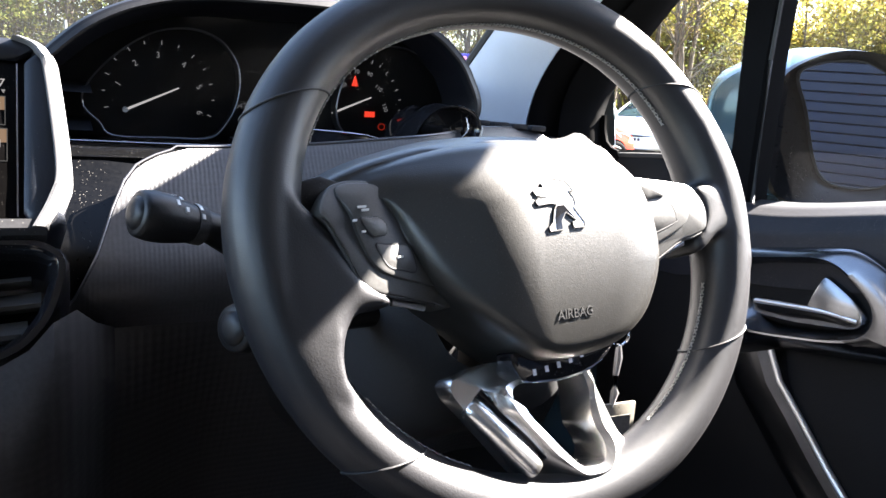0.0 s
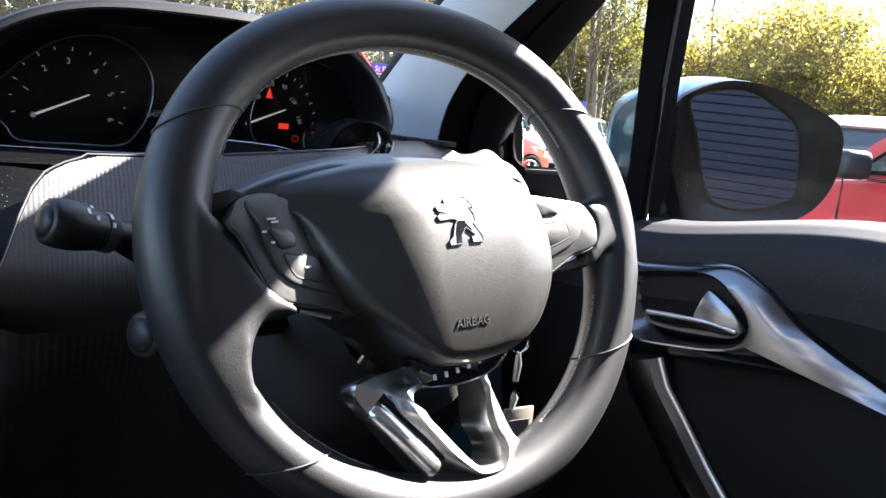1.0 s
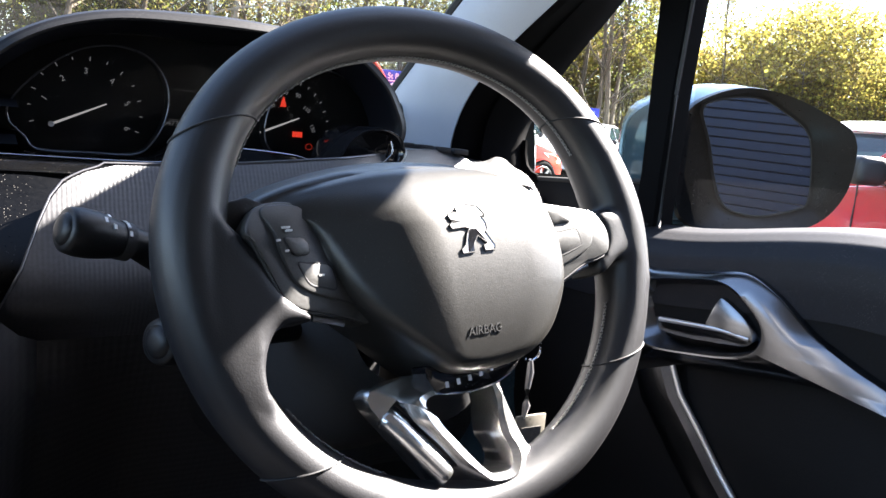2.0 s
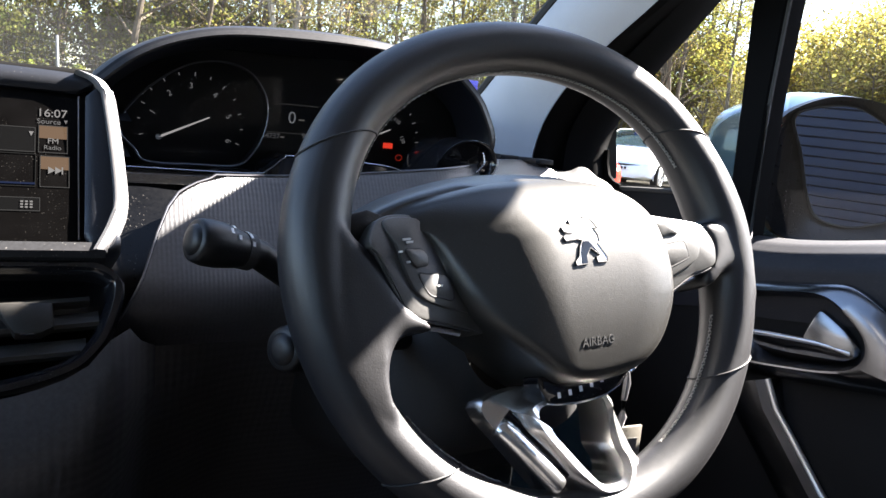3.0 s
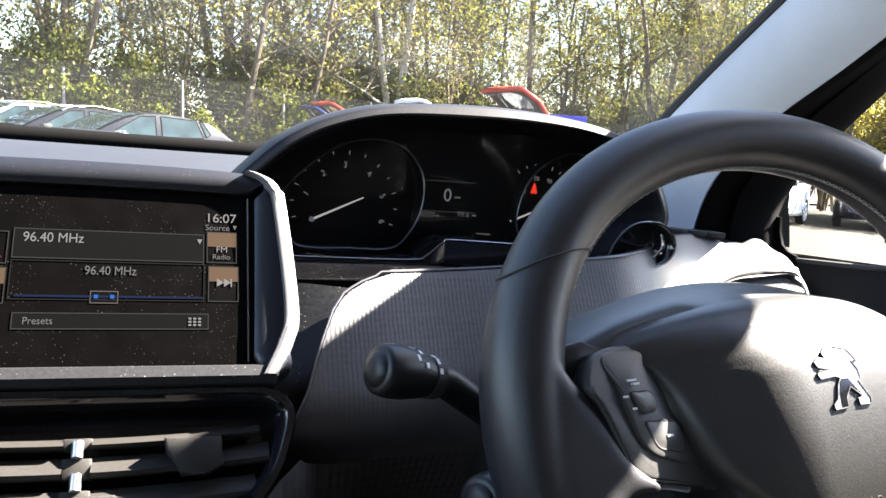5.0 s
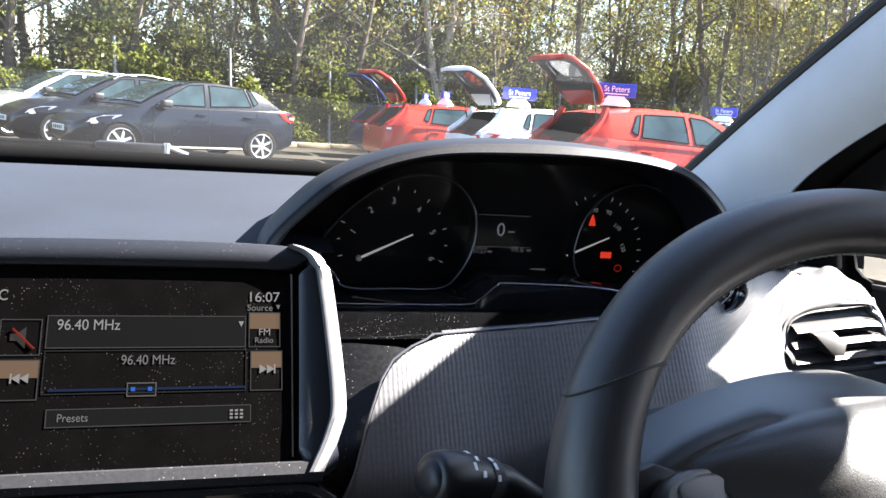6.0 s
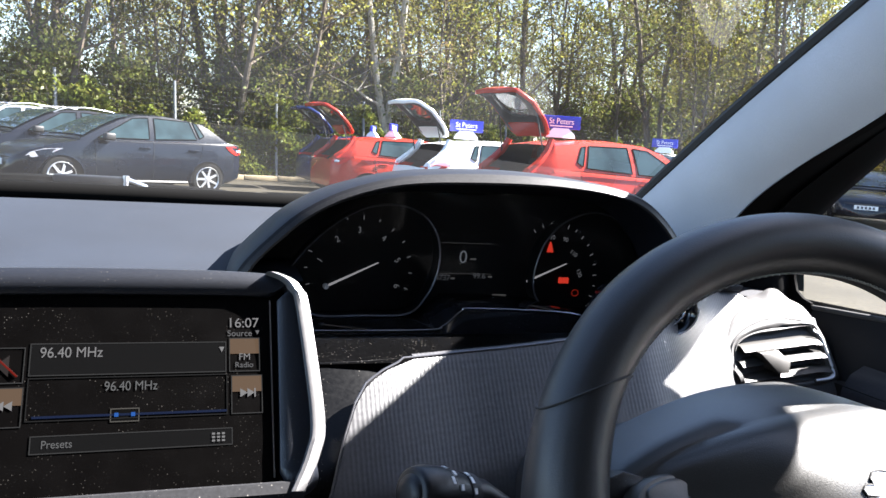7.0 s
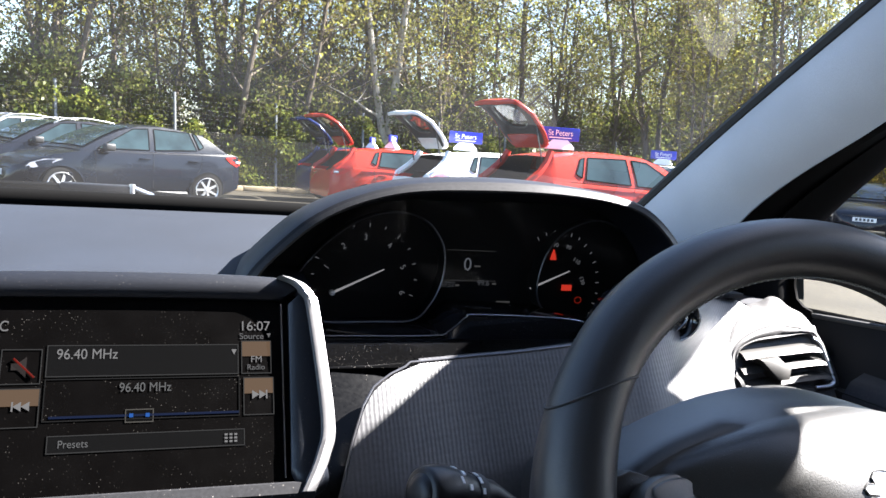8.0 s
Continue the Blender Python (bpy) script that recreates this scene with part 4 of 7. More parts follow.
loft(bm, [pod_ring(1, 0.31), pod_ring(1, 0.2444), pod_ring(0.95, 0.2409), pod_ring(0.86, 0.2424), pod_ring(0.78, 0.2479), pod_ring(0.2, 0.2529)])
part("end_pod", bm, PIANO, dash, "gloss black oval pod")
bm = bmesh.new()
tube(bm, [(x, 0.2414, z) for x, z in ov[6:30]], 0.0008, 6)
part("pod_edge", bm, SATIN, dash)
bm = bmesh.new()
tube(bm, smooth_loop([(0.0814, 0.2429, 0.9778), (0.0891, 0.2414, 0.9869), (0.0875, 0.2429, 0.9981)], 12, False), [0.0006, 0.0009, 0.0011, 0.0012, 0.0013, 0.0013, 0.0013, 0.0012, 0.0011, 0.001, 0.0009, 0.0007, 0.0006], 10)
part("pod_accent", bm, GUNMETAL, dash)
# dark shelf between dial hood and door
bm = bmesh.new()
grid_sheet(bm, lambda u, v: (0.09 + 0.25 * u, 0.335 + 0.05 * step(0.3, 0.6, u) + (0.245 - 0.05 * step(0.3, 0.6, u)) * v, 0.991 - 0.020 * u + 0.012 * v), list(np.linspace(0, 1, 12)), list(np.linspace(0, 1, 8)), (0, 0, -0.05))
part("side_shelf", bm, SOFT, dash, "black side shelf")

bm = bmesh.new()
for k in range(5):
    box(bm, 0.135 + k * 0.024, 0.154 + k * 0.024, 0.362, 0.385, 0.990 - k * 0.001, 0.9955 - k * 0.001, 0.001)
part("demist_grille", bm, DARK, dash, "black demister grille")

# ---- touchscreen ----
SCR = basis((-0.3265, 0.1214, 0.9757), Vector((1, 0, 0)), Vector((0, 0.5, 0.866)), Vector((0, -0.866, 0.5)))
CX = -0.0155


def build_screen():
    th = thing("touchscreen", SCR, "lit touchscreen in a black and satin silver surround", "touchscreen")
    out = [(-0.085, 0.0645), (0.0, 0.067), (0.080, 0.0645), (0.0925, 0.056), (0.0972, 0.042), (0.1035, -0.022), (0.0995, -0.040), (0.0905, -0.061), (0.0, -0.065), (-0.0905, -0.061), (-0.0995, -0.040), (-0.1035, -0.022), (-0.0972, 0.042), (-0.0925, 0.056)]
    wide = 1.125                                       # the passenger's half is a little wider
    out = [(x * wide if x < 0 else x, y) for x, y in out]
    o = np.array(smooth_loop(out, 112)) + [CX, 0]
    inner = np.array(smooth_loop([(x * wide if x < 0 else x, y) for x, y in [(-0.0785, 0.049), (0.0, 0.050), (0.0785, 0.049), (0.0795, 0.045), (0.0785, -0.05), (0.076, -0.053), (0.0, -0.0535), (-0.076, -0.053), (-0.0785, -0.05), (-0.0795, 0.045)]], 112)) + [CX, 0]
    # resample the inner outline by angle to match the outer
    def at_angle(loop, a):
        c = np.array([CX, 0])
        best = []
        for p, q in zip(loop, np.roll(loop, -1, 0)):
            d = np.array([math.cos(a), math.sin(a)])
            m2 = np.array([d, p - q]).T
            if abs(np.linalg.det(m2)) > 1e-12:
                s, t = np.linalg.solve(m2, p - c)
                if s > 0 and -1e-6 <= t <= 1 + 1e-6:
                    best.append(s)
        return c + np.array([math.cos(a), math.sin(a)]) * max(best)
    angs = [math.atan2(q[1], q[0] - CX) for q in o]
    inn = np.array([at_angle(inner, a) for a in angs])
    bm = bmesh.new()
    def lp(k, w):
        return [(*(p * (1 - k) + q * k), w) for p, q in zip(o, inn)]
    grow = [(CX + (p[0] - CX) * 0.97, p[1] * 0.96, -0.055) for p in o]
    loft(bm, [grow, [(*p, -0.014) for p in o], lp(0.04, -0.003), lp(0.2, 0.003), lp(0.5, 0.0045), lp(0.85, 0.0035), lp(1.0, 0.001), lp(1.0, -0.003)], cap1=False)
    part("surround", bm, SURROUND, th, "dusty black surround")
    # satin strips down the right and left edges, and along the bottom
    for s in (1, -1):
        bm = bmesh.new()
        strip = [(0.079, 0.0615), (0.0875, 0.0575), (0.0925, 0.051), (0.0955, 0.041), (0.1010, -0.020), (0.0975, -0.040), (0.0885, -0.0595)]
        sp = smooth_loop([(x if s > 0 else x * wide, y) for x, y in strip], 32, False)
        loft(bm, [[(CX + s * (x + 0.0035), y, -0.012) for x, y in sp], [(CX + s * (x + 0.0030), y, -0.0005) for x, y in sp], [(CX + s * (x + 0.0012), y, 0.0066) for x, y in sp], [(CX + s * (x - 0.0035), y, 0.0086) for x, y in sp], [(CX + s * (x - 0.0055), y, 0.0080) for x, y in sp], [(CX + s * (x - 0.0062), y, 0.0030) for x, y in sp]], closed=False)
        part("side_strip", bm, STRIP, th, "satin silver strip")
    bm = bmesh.new()
    loft(bm, [[(x + CX, y, w) for x in np.linspace(-0.1, 0.09, 24)] for y, w in ((-0.0535, 0.0035), (-0.0545, 0.0062), (-0.0600, 0.0066), (-0.0635, 0.004), (-0.0645, -0.004))], closed=False)
    part("bottom_strip", bm, DIMSTRIP, th, "dusty dark satin strip")
    bm = bmesh.new()
    plate(bm, [(*p, -0.0015) for p in inn])
    glass = part("display", bm, SCREEN, th, "dusty dark display glass", smooth=0)
    for x in (CX - 0.0850, CX + 0.0755):
        bm = bmesh.new()
        box(bm, x - 0.0004, x + 0.0004, -0.051, 0.047, -0.0016, 0.0002)
        part("glass_edge", bm, GUNMETAL, th)

    def put(text, x, y, size, mat, width=1.0):
        lettering("text", text, size, mat, th, pose(x, y, -0.0011), 0.00005, width=width)

    def frame_box(x0, x1, y0, y1, mat=GLOW_LINE, t=0.0005, fill=None):
        bm = bmesh.new()
        if fill is not None:
            box(bm, x0, x1, y0, y1, -0.0014, -0.00125)
            part("field", bm, fill, th)
            bm = bmesh.new()
        for a in ((x0, x1, y0, y0 + t), (x0, x1, y1 - t, y1), (x0, x0 + t, y0, y1), (x1 - t, x1, y0, y1)):
            box(bm, *a, -0.0013, -0.0011)
        part("outline", bm, mat, th)

    put("26°C", -0.0930, 0.0312, 0.0080, GLOW_SCREEN, 0.82)
    put("16:07", 0.0365, 0.0315, 0.0078, GLOW_SCREEN)
    put("Source", 0.0365, 0.0265, 0.0048, GLOW_SCR2)
    frame_box(-0.0605, 0.0360, 0.0065, 0.0235, GLOW_LINE, fill=GLOW_FIELD)
    put("96.40 MHz", -0.0560, 0.0160, 0.0078, GLOW_SCREEN, 0.86)
    frame_box(-0.0605, 0.0365, -0.0165, 0.0055, GLOW_LINE2)
    put("96.40 MHz", -0.0250, -0.0020, 0.0070, GLOW_SCR2, 0.84)
    bm = bmesh.new()
    box(bm, -0.0575, 0.0365, -0.0150, -0.0138, -0.0013, -0.0011)
    part("tuning_line", bm, GLOW_BLUEDIM, th)
    frame_box(-0.0215, -0.0075, -0.0182, -0.0112, GLOW_LINE3, fill=BLACKFIELD)
    bm = bmesh.new()
    for x in (-0.0185, -0.0105):
        box(bm, x - 0.001, x + 0.001, -0.0155, -0.0135, -0.0010, -0.0008)
    part("arrow", bm, GLOW_BLUE, th)
    frame_box(-0.0575, 0.0390, -0.0325, -0.0235, GLOW_LINE, fill=GLOW_FIELD)
    put("Presets", -0.0525, -0.0298, 0.0056, GLOW_SCR2, 0.86)
    bm = bmesh.new()
    for i in range(3):
        for j in range(3):
            box(bm, 0.0285 + i * 0.0025, 0.0300 + i * 0.0025, -0.0305 + j * 0.0018, -0.0295 + j * 0.0018, -0.0010, -0.0008)
    part("grid_icon", bm, GLOW_SCREEN, th)
    # tan keys
    for x0, x1, y0, y1 in ((0.0375, 0.0540, 0.0165, 0.0255), (0.0385, 0.0550, -0.0045, 0.0045), (-0.0815, -0.0620, -0.0080, 0.0010)):
        bm = bmesh.new()
        box(bm, x0, x1, y0, y1, -0.0014, -0.0012)
        part("key", bm, GLOW_TAN, th)
    frame_box(0.0375, 0.0540, 0.0065, 0.0255)
    frame_box(0.0385, 0.0550, -0.0165, 0.0045)
    frame_box(-0.0815, -0.0620, -0.0190, 0.0010)
    frame_box(-0.0815, -0.0625, 0.0030, 0.0215)
    frame_box(-0.0965, -0.0838, -0.0190, 0.0005, GLOW_LINE3)
    put("FM", 0.0425, 0.0130, 0.0052, GLOW_SCREEN)
    put("Radio", 0.0405, 0.0088, 0.0043, GLOW_SCR2)

    def arrows(x, y, s):
        bm = bmesh.new()
        for k in (0, 0.0038):
            slab(bm, [(x + s * k, y - 0.0024), (x + s * (k + 0.0038), y), (x + s * k, y + 0.0024)][::s], -0.0012, -0.0010)
        box(bm, x + s * 0.0078 - 0.0004, x + s * 0.0078 + 0.0004, y - 0.0024, y + 0.0024, -0.0012, -0.001)
        part("skip_icon", bm, GLOW_SCREEN, th, smooth=0)

    arrows(0.0432, -0.0052, 1)
    arrows(-0.0665, -0.0082, -1)
    bm = bmesh.new()
    slab(bm, [(0.0322, 0.0205), (0.0350, 0.0205), (0.0336, 0.0175)], -0.0012, -0.001)
    part("arrow", bm, GLOW_SCREEN, th, smooth=0)
    bm = bmesh.new()
    slab(bm, [(0.0518, 0.0297), (0.0540, 0.0297), (0.0529, 0.0272)], -0.0012, -0.001)
    part("arrow", bm, GLOW_SCR2, th, smooth=0)
    bm = bmesh.new()
    slab(bm, [(-0.0765, 0.0105), (-0.0735, 0.0105), (-0.0695, 0.0065), (-0.0695, 0.0175), (-0.0735, 0.0140), (-0.0765, 0.0140)], -0.0012, -0.001)
    part("speaker_icon", bm, GLOW_SCR3, th, smooth=0)
    bm = bmesh.new()
    tube(bm, [(-0.0755, 0.0165, -0.0006), (-0.0655, 0.0065, -0.0006)], 0.0005, 6)
    part("mute_slash", bm, GLOW_REDDIM, th)
    bm = bmesh.new()
    tube(bm, [(-0.0945, -0.0125, -0.0008), (-0.0865, -0.0125, -0.0008), (-0.0865, -0.0050, -0.0008), (-0.0945, -0.0050, -0.0008)], 0.0006, 6)
    box(bm, -0.0955, -0.0915, -0.0095, -0.0080, -0.0012, -0.0008)
    part("exit_icon", bm, GLOW_BLUE, th)
    return th


GLOW_SCREEN = glowing("screen_white", (0.85, 0.83, 0.79), 0.29)
GLOW_SCR2 = glowing("screen_grey", (0.75, 0.75, 0.72), 0.20)
GLOW_SCR3 = glowing("screen_icon", (0.5, 0.42, 0.38), 0.08)
GLOW_LINE2 = glowing("screen_outline_dim", (0.5, 0.5, 0.48), 0.04)
GLOW_LINE3 = glowing("screen_outline_warm", (0.7, 0.65, 0.55), 0.16)
GLOW_BLUEDIM = glowing("screen_blue_dim", (0.05, 0.12, 0.4), 0.12)
BLACKFIELD = glowing("screen_black", (0.0, 0.0, 0.0), 0.0)
build_screen()


# ---- centre vent, under the screen ----
def build_centre_vent():
    th = thing("centre_air_vent", SCR, "black slatted centre air vent with chrome pins and a thumb wheel", "air vent")
    ring = [(-0.112, -0.066), (-0.09, -0.0655), (-0.065, -0.0655), (-0.04, -0.0655), (-0.015, -0.0655), (0.010, -0.0655), (0.035, -0.0655), (0.055, -0.0655), (0.072, -0.0675), (0.0825, -0.078), (0.0785, -0.1), (0.07, -0.117), (0.054, -0.130), (0.019, -0.1395), (-0.024, -0.1415), (-0.085, -0.137), (-0.112, -0.124), (-0.121, -0.1), (-0.120, -0.078)]
    o = np.array(smooth_loop(ring, 112))
    c = o.mean(0)
    bm = bmesh.new()

    along = np.roll(o, -1, 0) - np.roll(o, 1, 0)
    inward = np.stack([-along[:, 1], along[:, 0]], 1) / np.linalg.norm(along, axis=1)[:, None]
    inward *= np.sign(np.sum(inward * (c - o), 1))[:, None]

    def lp(inset, w):
        return [(*(q + n2 * inset), w) for q, n2 in zip(o, inward)]
    loft(bm, [lp(-0.004, -0.06), lp(-0.003, -0.004), lp(-0.001, 0.001), lp(0.0025, 0.0015), lp(0.006, -0.002), lp(0.0075, -0.012), lp(0.009, -0.04)], cap1=True)
    part("bezel", bm, PIANO, th, "gloss black bezel")
    # slats: each a shallow wedge that follows the outline
    for v, x0, x1, d in ((-0.0885, -0.112, 0.066, 0.0028), (-0.1005, -0.114, 0.071, 0.0052), (-0.1165, -0.110, 0.064, 0.0055)):
        for a, b in ((x0, -0.029), (-0.016, x1)):
            bm = bmesh.new()
            sag = lambda x: -0.004 * ((x + 0.022) / 0.09) ** 2 * (-1) - 0.0015
            xs = np.linspace(a, b, 8)
            loft(bm, [[(x, v + d * e + sag(x), w) for x in xs] for e, w in ((-1, -0.012), (-1, -0.004), (-0.6, -0.0025), (0.9, -0.0085), (1.0, -0.010), (1.0, -0.03))], closed=False)
            part("slat", bm, VENTSLAT, th)
        bm = bmesh.new()
        box(bm, -0.0295, -0.0155, v - d - 0.002, v + d - 0.002, -0.014, -0.0055, 0.001)
        part("slat_joint", bm, VENTSLAT, th)
    for v in (-0.0935, -0.1095):
        bm = bmesh.new()
        tube(bm, [(-0.0225, v - 0.004, -0.0045), (-0.0225, v + 0.004, -0.006)], 0.0028, 12)
        part("pin", bm, SATIN, th, "chrome pin")
    for s, x0, x1 in ((1, 0.018, 0.046), (-1, -0.106, -0.064)):
        bm = bmesh.new()
        tab = [(x0, -0.0905), (x1, -0.0905), (x1 + 0.001, -0.105), (x1 - 0.006, -0.1085), (x0 + 0.009, -0.1085), (x0 + 0.001, -0.096)]
        slab(bm, tab, -0.010, 0.004, 0.0015)
        tb = part("slider_tab", bm, VENTSLAT, th)
        bm = bmesh.new()
        tube(bm, [(x0 + 0.012, -0.1082, 0.0022), (x1 - 0.008, -0.1082, 0.0022)], 0.0008, 6)
        part("tab_edge", bm, GUNMETAL, tb)
    bm = bmesh.new()
    hs = [(-0.050, -0.131), (-0.040, -0.119), (-0.022, -0.1165), (-0.004, -0.1165), (0.010, -0.129), (-0.02, -0.1325)]
    slab(bm, hs, -0.02, 0.001, 0.002)
    hous = part("wheel_housing", bm, VENTSLAT, th)
    bm = bmesh.new()
    box(bm, -0.035, -0.0055, -0.1292, -0.1212, 0.0, 0.0013, 0.0004)
    part("wheel_slot", bm, DARK, hous)
    bm = bmesh.new()
    lathe(bm, [(0.002, -0.0095), (0.0062, -0.0095), (0.0072, -0.0085), (0.0072, 0.0085), (0.0062, 0.0095), (0.002, 0.0095)], 32, pose(-0.0165, -0.1252, -0.0050, 0, 90, 0))
    part("thumb_wheel", bm, PANELGREY, hous, "ribbed grey thumb wheel")
    bm = bmesh.new()
    box(bm, -0.0335, -0.0285, -0.1268, -0.1238, 0.0012, 0.0017)
    part("vent_icon", bm, GLOW_SCR3B, hous)
    return th


# lower pad: follows the vent's lower outline, then runs on under the fascia
under = [SCR @ Vector((u, v, 0.0)) for u, v in smooth_loop([(-0.60, -0.150), (-0.30, -0.147), (-0.125, -0.1445), (-0.085, -0.1425), (-0.024, -0.1465), (0.019, -0.1445), (0.054, -0.1345), (0.072, -0.121), (0.0815, -0.104)], 72, False)]
ux, uy, uz = [q.x for q in under], [q.y for q in under], [q.z for q in under]
bm = bmesh.new()


def lower_pad(u, v):
    x = -1.05 + 1.41 * u ** 0.85
    if x < ux[-1]:
        y0, z0, keep = float(np.interp(x, ux, uy)), float(np.interp(x, ux, uz)), 0.0
    else:
        keep = step(ux[-1], ux[-1] + 0.03, x)
        y0, z0 = uy[-1] * (1 - keep) + (fascia_y(min(x, 0.0), 0.846) - 0.001) * keep, uz[-1] * (1 - keep) + 0.848 * keep
    away = step(ux[-1] - 0.01, ux[-1] + 0.11, x)
    y = (y0 + 0.6 * 0.30 * v) * away + (y0 - 0.032 * math.sin(min(1, v * 5) * math.pi / 2) + 0.10 * v + 0.06 * v * v) * (1 - away)
    return (x, y + 0.150 * step(0.02, 0.24, x), z0 - 0.30 * v)


grid_sheet(bm, lower_pad, list(np.linspace(0, 1, 110)), list(np.linspace(0, 1, 28)))
bmesh.ops.recalc_face_normals(bm, faces=bm.faces)
part("lower_pad", bm, CHECK, dash, "black woven-look lower pad")

GLOW_SCR3B = material("printed_icon", (0.10, 0.13, 0.19), 0.5)
build_centre_vent()


# ---- side vent by the door ----
def build_side_vent():
    th = thing("side_air_vent", Matrix.Translation((0.27, 0.33, 0.93)), "dusty black side air vent with a domed top", "air vent")
    o = Vector((0.27, 0.33, 0.93))
    dome = smooth_loop([(0.186, 0.90), (0.196, 0.932), (0.211, 0.953), (0.229, 0.9675), (0.2453, 0.9765), (0.262, 0.9822), (0.272, 0.9838), (0.2787, 0.9883), (0.2904, 0.9896), (0.3008, 0.9860), (0.3066, 0.9785), (0.3194, 0.9749), (0.3290, 0.9677), (0.3345, 0.9590), (0.3440, 0.940), (0.349, 0.918), (0.346, 0.896), (0.28, 0.888), (0.21, 0.888)], 152)
    ring = smooth_loop([(0.2145, 0.908), (0.2180, 0.925), (0.2225, 0.9355), (0.2338, 0.9425), (0.2538, 0.9480), (0.29, 0.9515), (0.3200, 0.9540), (0.3285, 0.9510), (0.3325, 0.9380), (0.3360, 0.9130), (0.3310, 0.9055), (0.2778, 0.9020), (0.228, 0.9020)], 104)
    c = np.mean(np.array(ring), 0)

    def lp(inset, y):
        out = []
        for q in ring:
            d = np.array(q) - c
            e = c + d * (1 - inset / np.linalg.norm(d))
            out.append(tuple(Vector((e[0], y, e[1])) - o))
        return out
    # domed shell that swells back from the bezel and sinks into the dashboard
    angs = list(np.linspace(-math.pi, math.pi, 121)[:-1])
    d_in, d_out = polar([tuple(np.array(q)) for q in ring], c, angs), polar(dome, c, angs)
    d_out = [sum(np.array(d_out[(i + k) % len(angs)]) for k in range(-2, 3)) / 5 for i in range(len(angs))]

    def dl(k, y, drop=0.0, s=1.0):
        back = max(0.0, y - 0.329)
        return [tuple(Vector((c[0] + ((a * (1 - k) + b * k)[0] - c[0]) * s + 0.78 * step(0.215, 0.28, b[0]) * min(back, 0.032) - 0.25 * max(0.0, back - 0.032), y, c[1] + ((a * (1 - k) + b * k)[1] - c[1]) * s - drop - 0.17 * min(back, 0.032))) - o) for a, b in zip(d_in, d_out)]
    bm = bmesh.new()
    loft(bm, [dl(0.02, 0.3275), dl(0.12, 0.3255), dl(0.22, 0.3253), dl(0.27, 0.3268), dl(0.32, 0.3262), dl(0.6, 0.3290), dl(0.85, 0.338), dl(1.0, 0.352), dl(1.0, 0.362, 0.002), dl(1.0, 0.40, 0.016, 0.93), dl(1.0, 0.44, 0.03, 0.82)], cap0=False)
    part("shell", bm, VENTTOP, th, "dusty grey-black domed shell", smooth=60)
    bm = bmesh.new()
    loft(bm, [lp(-0.001, 0.3310), lp(-0.0008, 0.3275), lp(0.0004, 0.3260), lp(0.0020, 0.3270), lp(0.0035, 0.3320), lp(0.0060, 0.37)], cap0=False)
    part("bezel", bm, VENTTOP, th, "dusty bezel")
    bm = bmesh.new()
    plate(bm, [tuple(Vector(q)) for q in lp(0.006, 0.368)])
    part("duct", bm, FRAMEBLACK, th, "dark duct", smooth=0)
    # slats: wedges with a rounded nose, tilted so that their tops catch the sun
    for z, x0, x1 in ((0.9385, 0.2260, 0.3270), (0.9258, 0.2200, 0.3300), (0.9130, 0.2185, 0.3320)):
        bm = bmesh.new()
        xs = np.linspace(x0, x1, 8)
        loft(bm, [[tuple(Vector((x, y, z + dz + 0.075 * (x - 0.27) - 0.9 * max(0.0, x - 0.318) * 0.2)) - o) for x in xs] for y, dz in ((0.350, -0.0020), (0.3255, -0.0042), (0.3200, -0.0046), (0.3188, -0.0040), (0.3196, -0.0031), (0.3235, 0.0002), (0.3320, 0.0016), (0.352, 0.0022))], closed=False)
        part("slat", bm, VENTSLAT, th)
    # slanting slider tab across the upper two slats
    bm = bmesh.new()
    slab(bm, [(-0.0315, 0.0025), (-0.0080, 0.0045), (0.0045, -0.0065), (-0.0010, -0.0160), (-0.0150, -0.0165)], 0.0, -0.0185, 0.0018, axes="xzy")
    part("slider_tab", bm, VENTSLAT, th, smooth=30)
    # thumb wheel in a slanting cheek
    bm = bmesh.new()
    slab(bm, [(-0.0570, -0.0090), (-0.0500, -0.0250), (-0.0590, -0.0270), (-0.0680, -0.0265)], 0.01, -0.0085, 0.0015, axes="xzy")
    hs = part("wheel_housing", bm, VENTTOP, th)
    bm = bmesh.new()
    lathe(bm, [(0.003, -0.0022), (0.0072, -0.0022), (0.0076, 0.0022), (0.003, 0.0022)], 20, pose(-0.0570, -0.0070, -0.0200, 0, 75, 0))
    part("thumb_wheel", bm, DARK, hs)
    bm = bmesh.new()
    tube(bm, [tuple(Vector(q) - o) for q in smooth_loop([(0.3235, 0.3235, 0.9500), (0.3290, 0.3228, 0.9460), (0.3318, 0.3228, 0.9380), (0.3355, 0.3228, 0.9135), (0.3300, 0.3228, 0.9060), (0.3100, 0.3235, 0.9040)], 30, False)], 0.0016, 8)
    part("bezel_edge", bm, SATIN, th, "bright edge")
    for ob in th.children_recursive:
        for v in ob.data.vertices:
            v.co.y += 0.55 * v.co.z
    return th


build_side_vent()

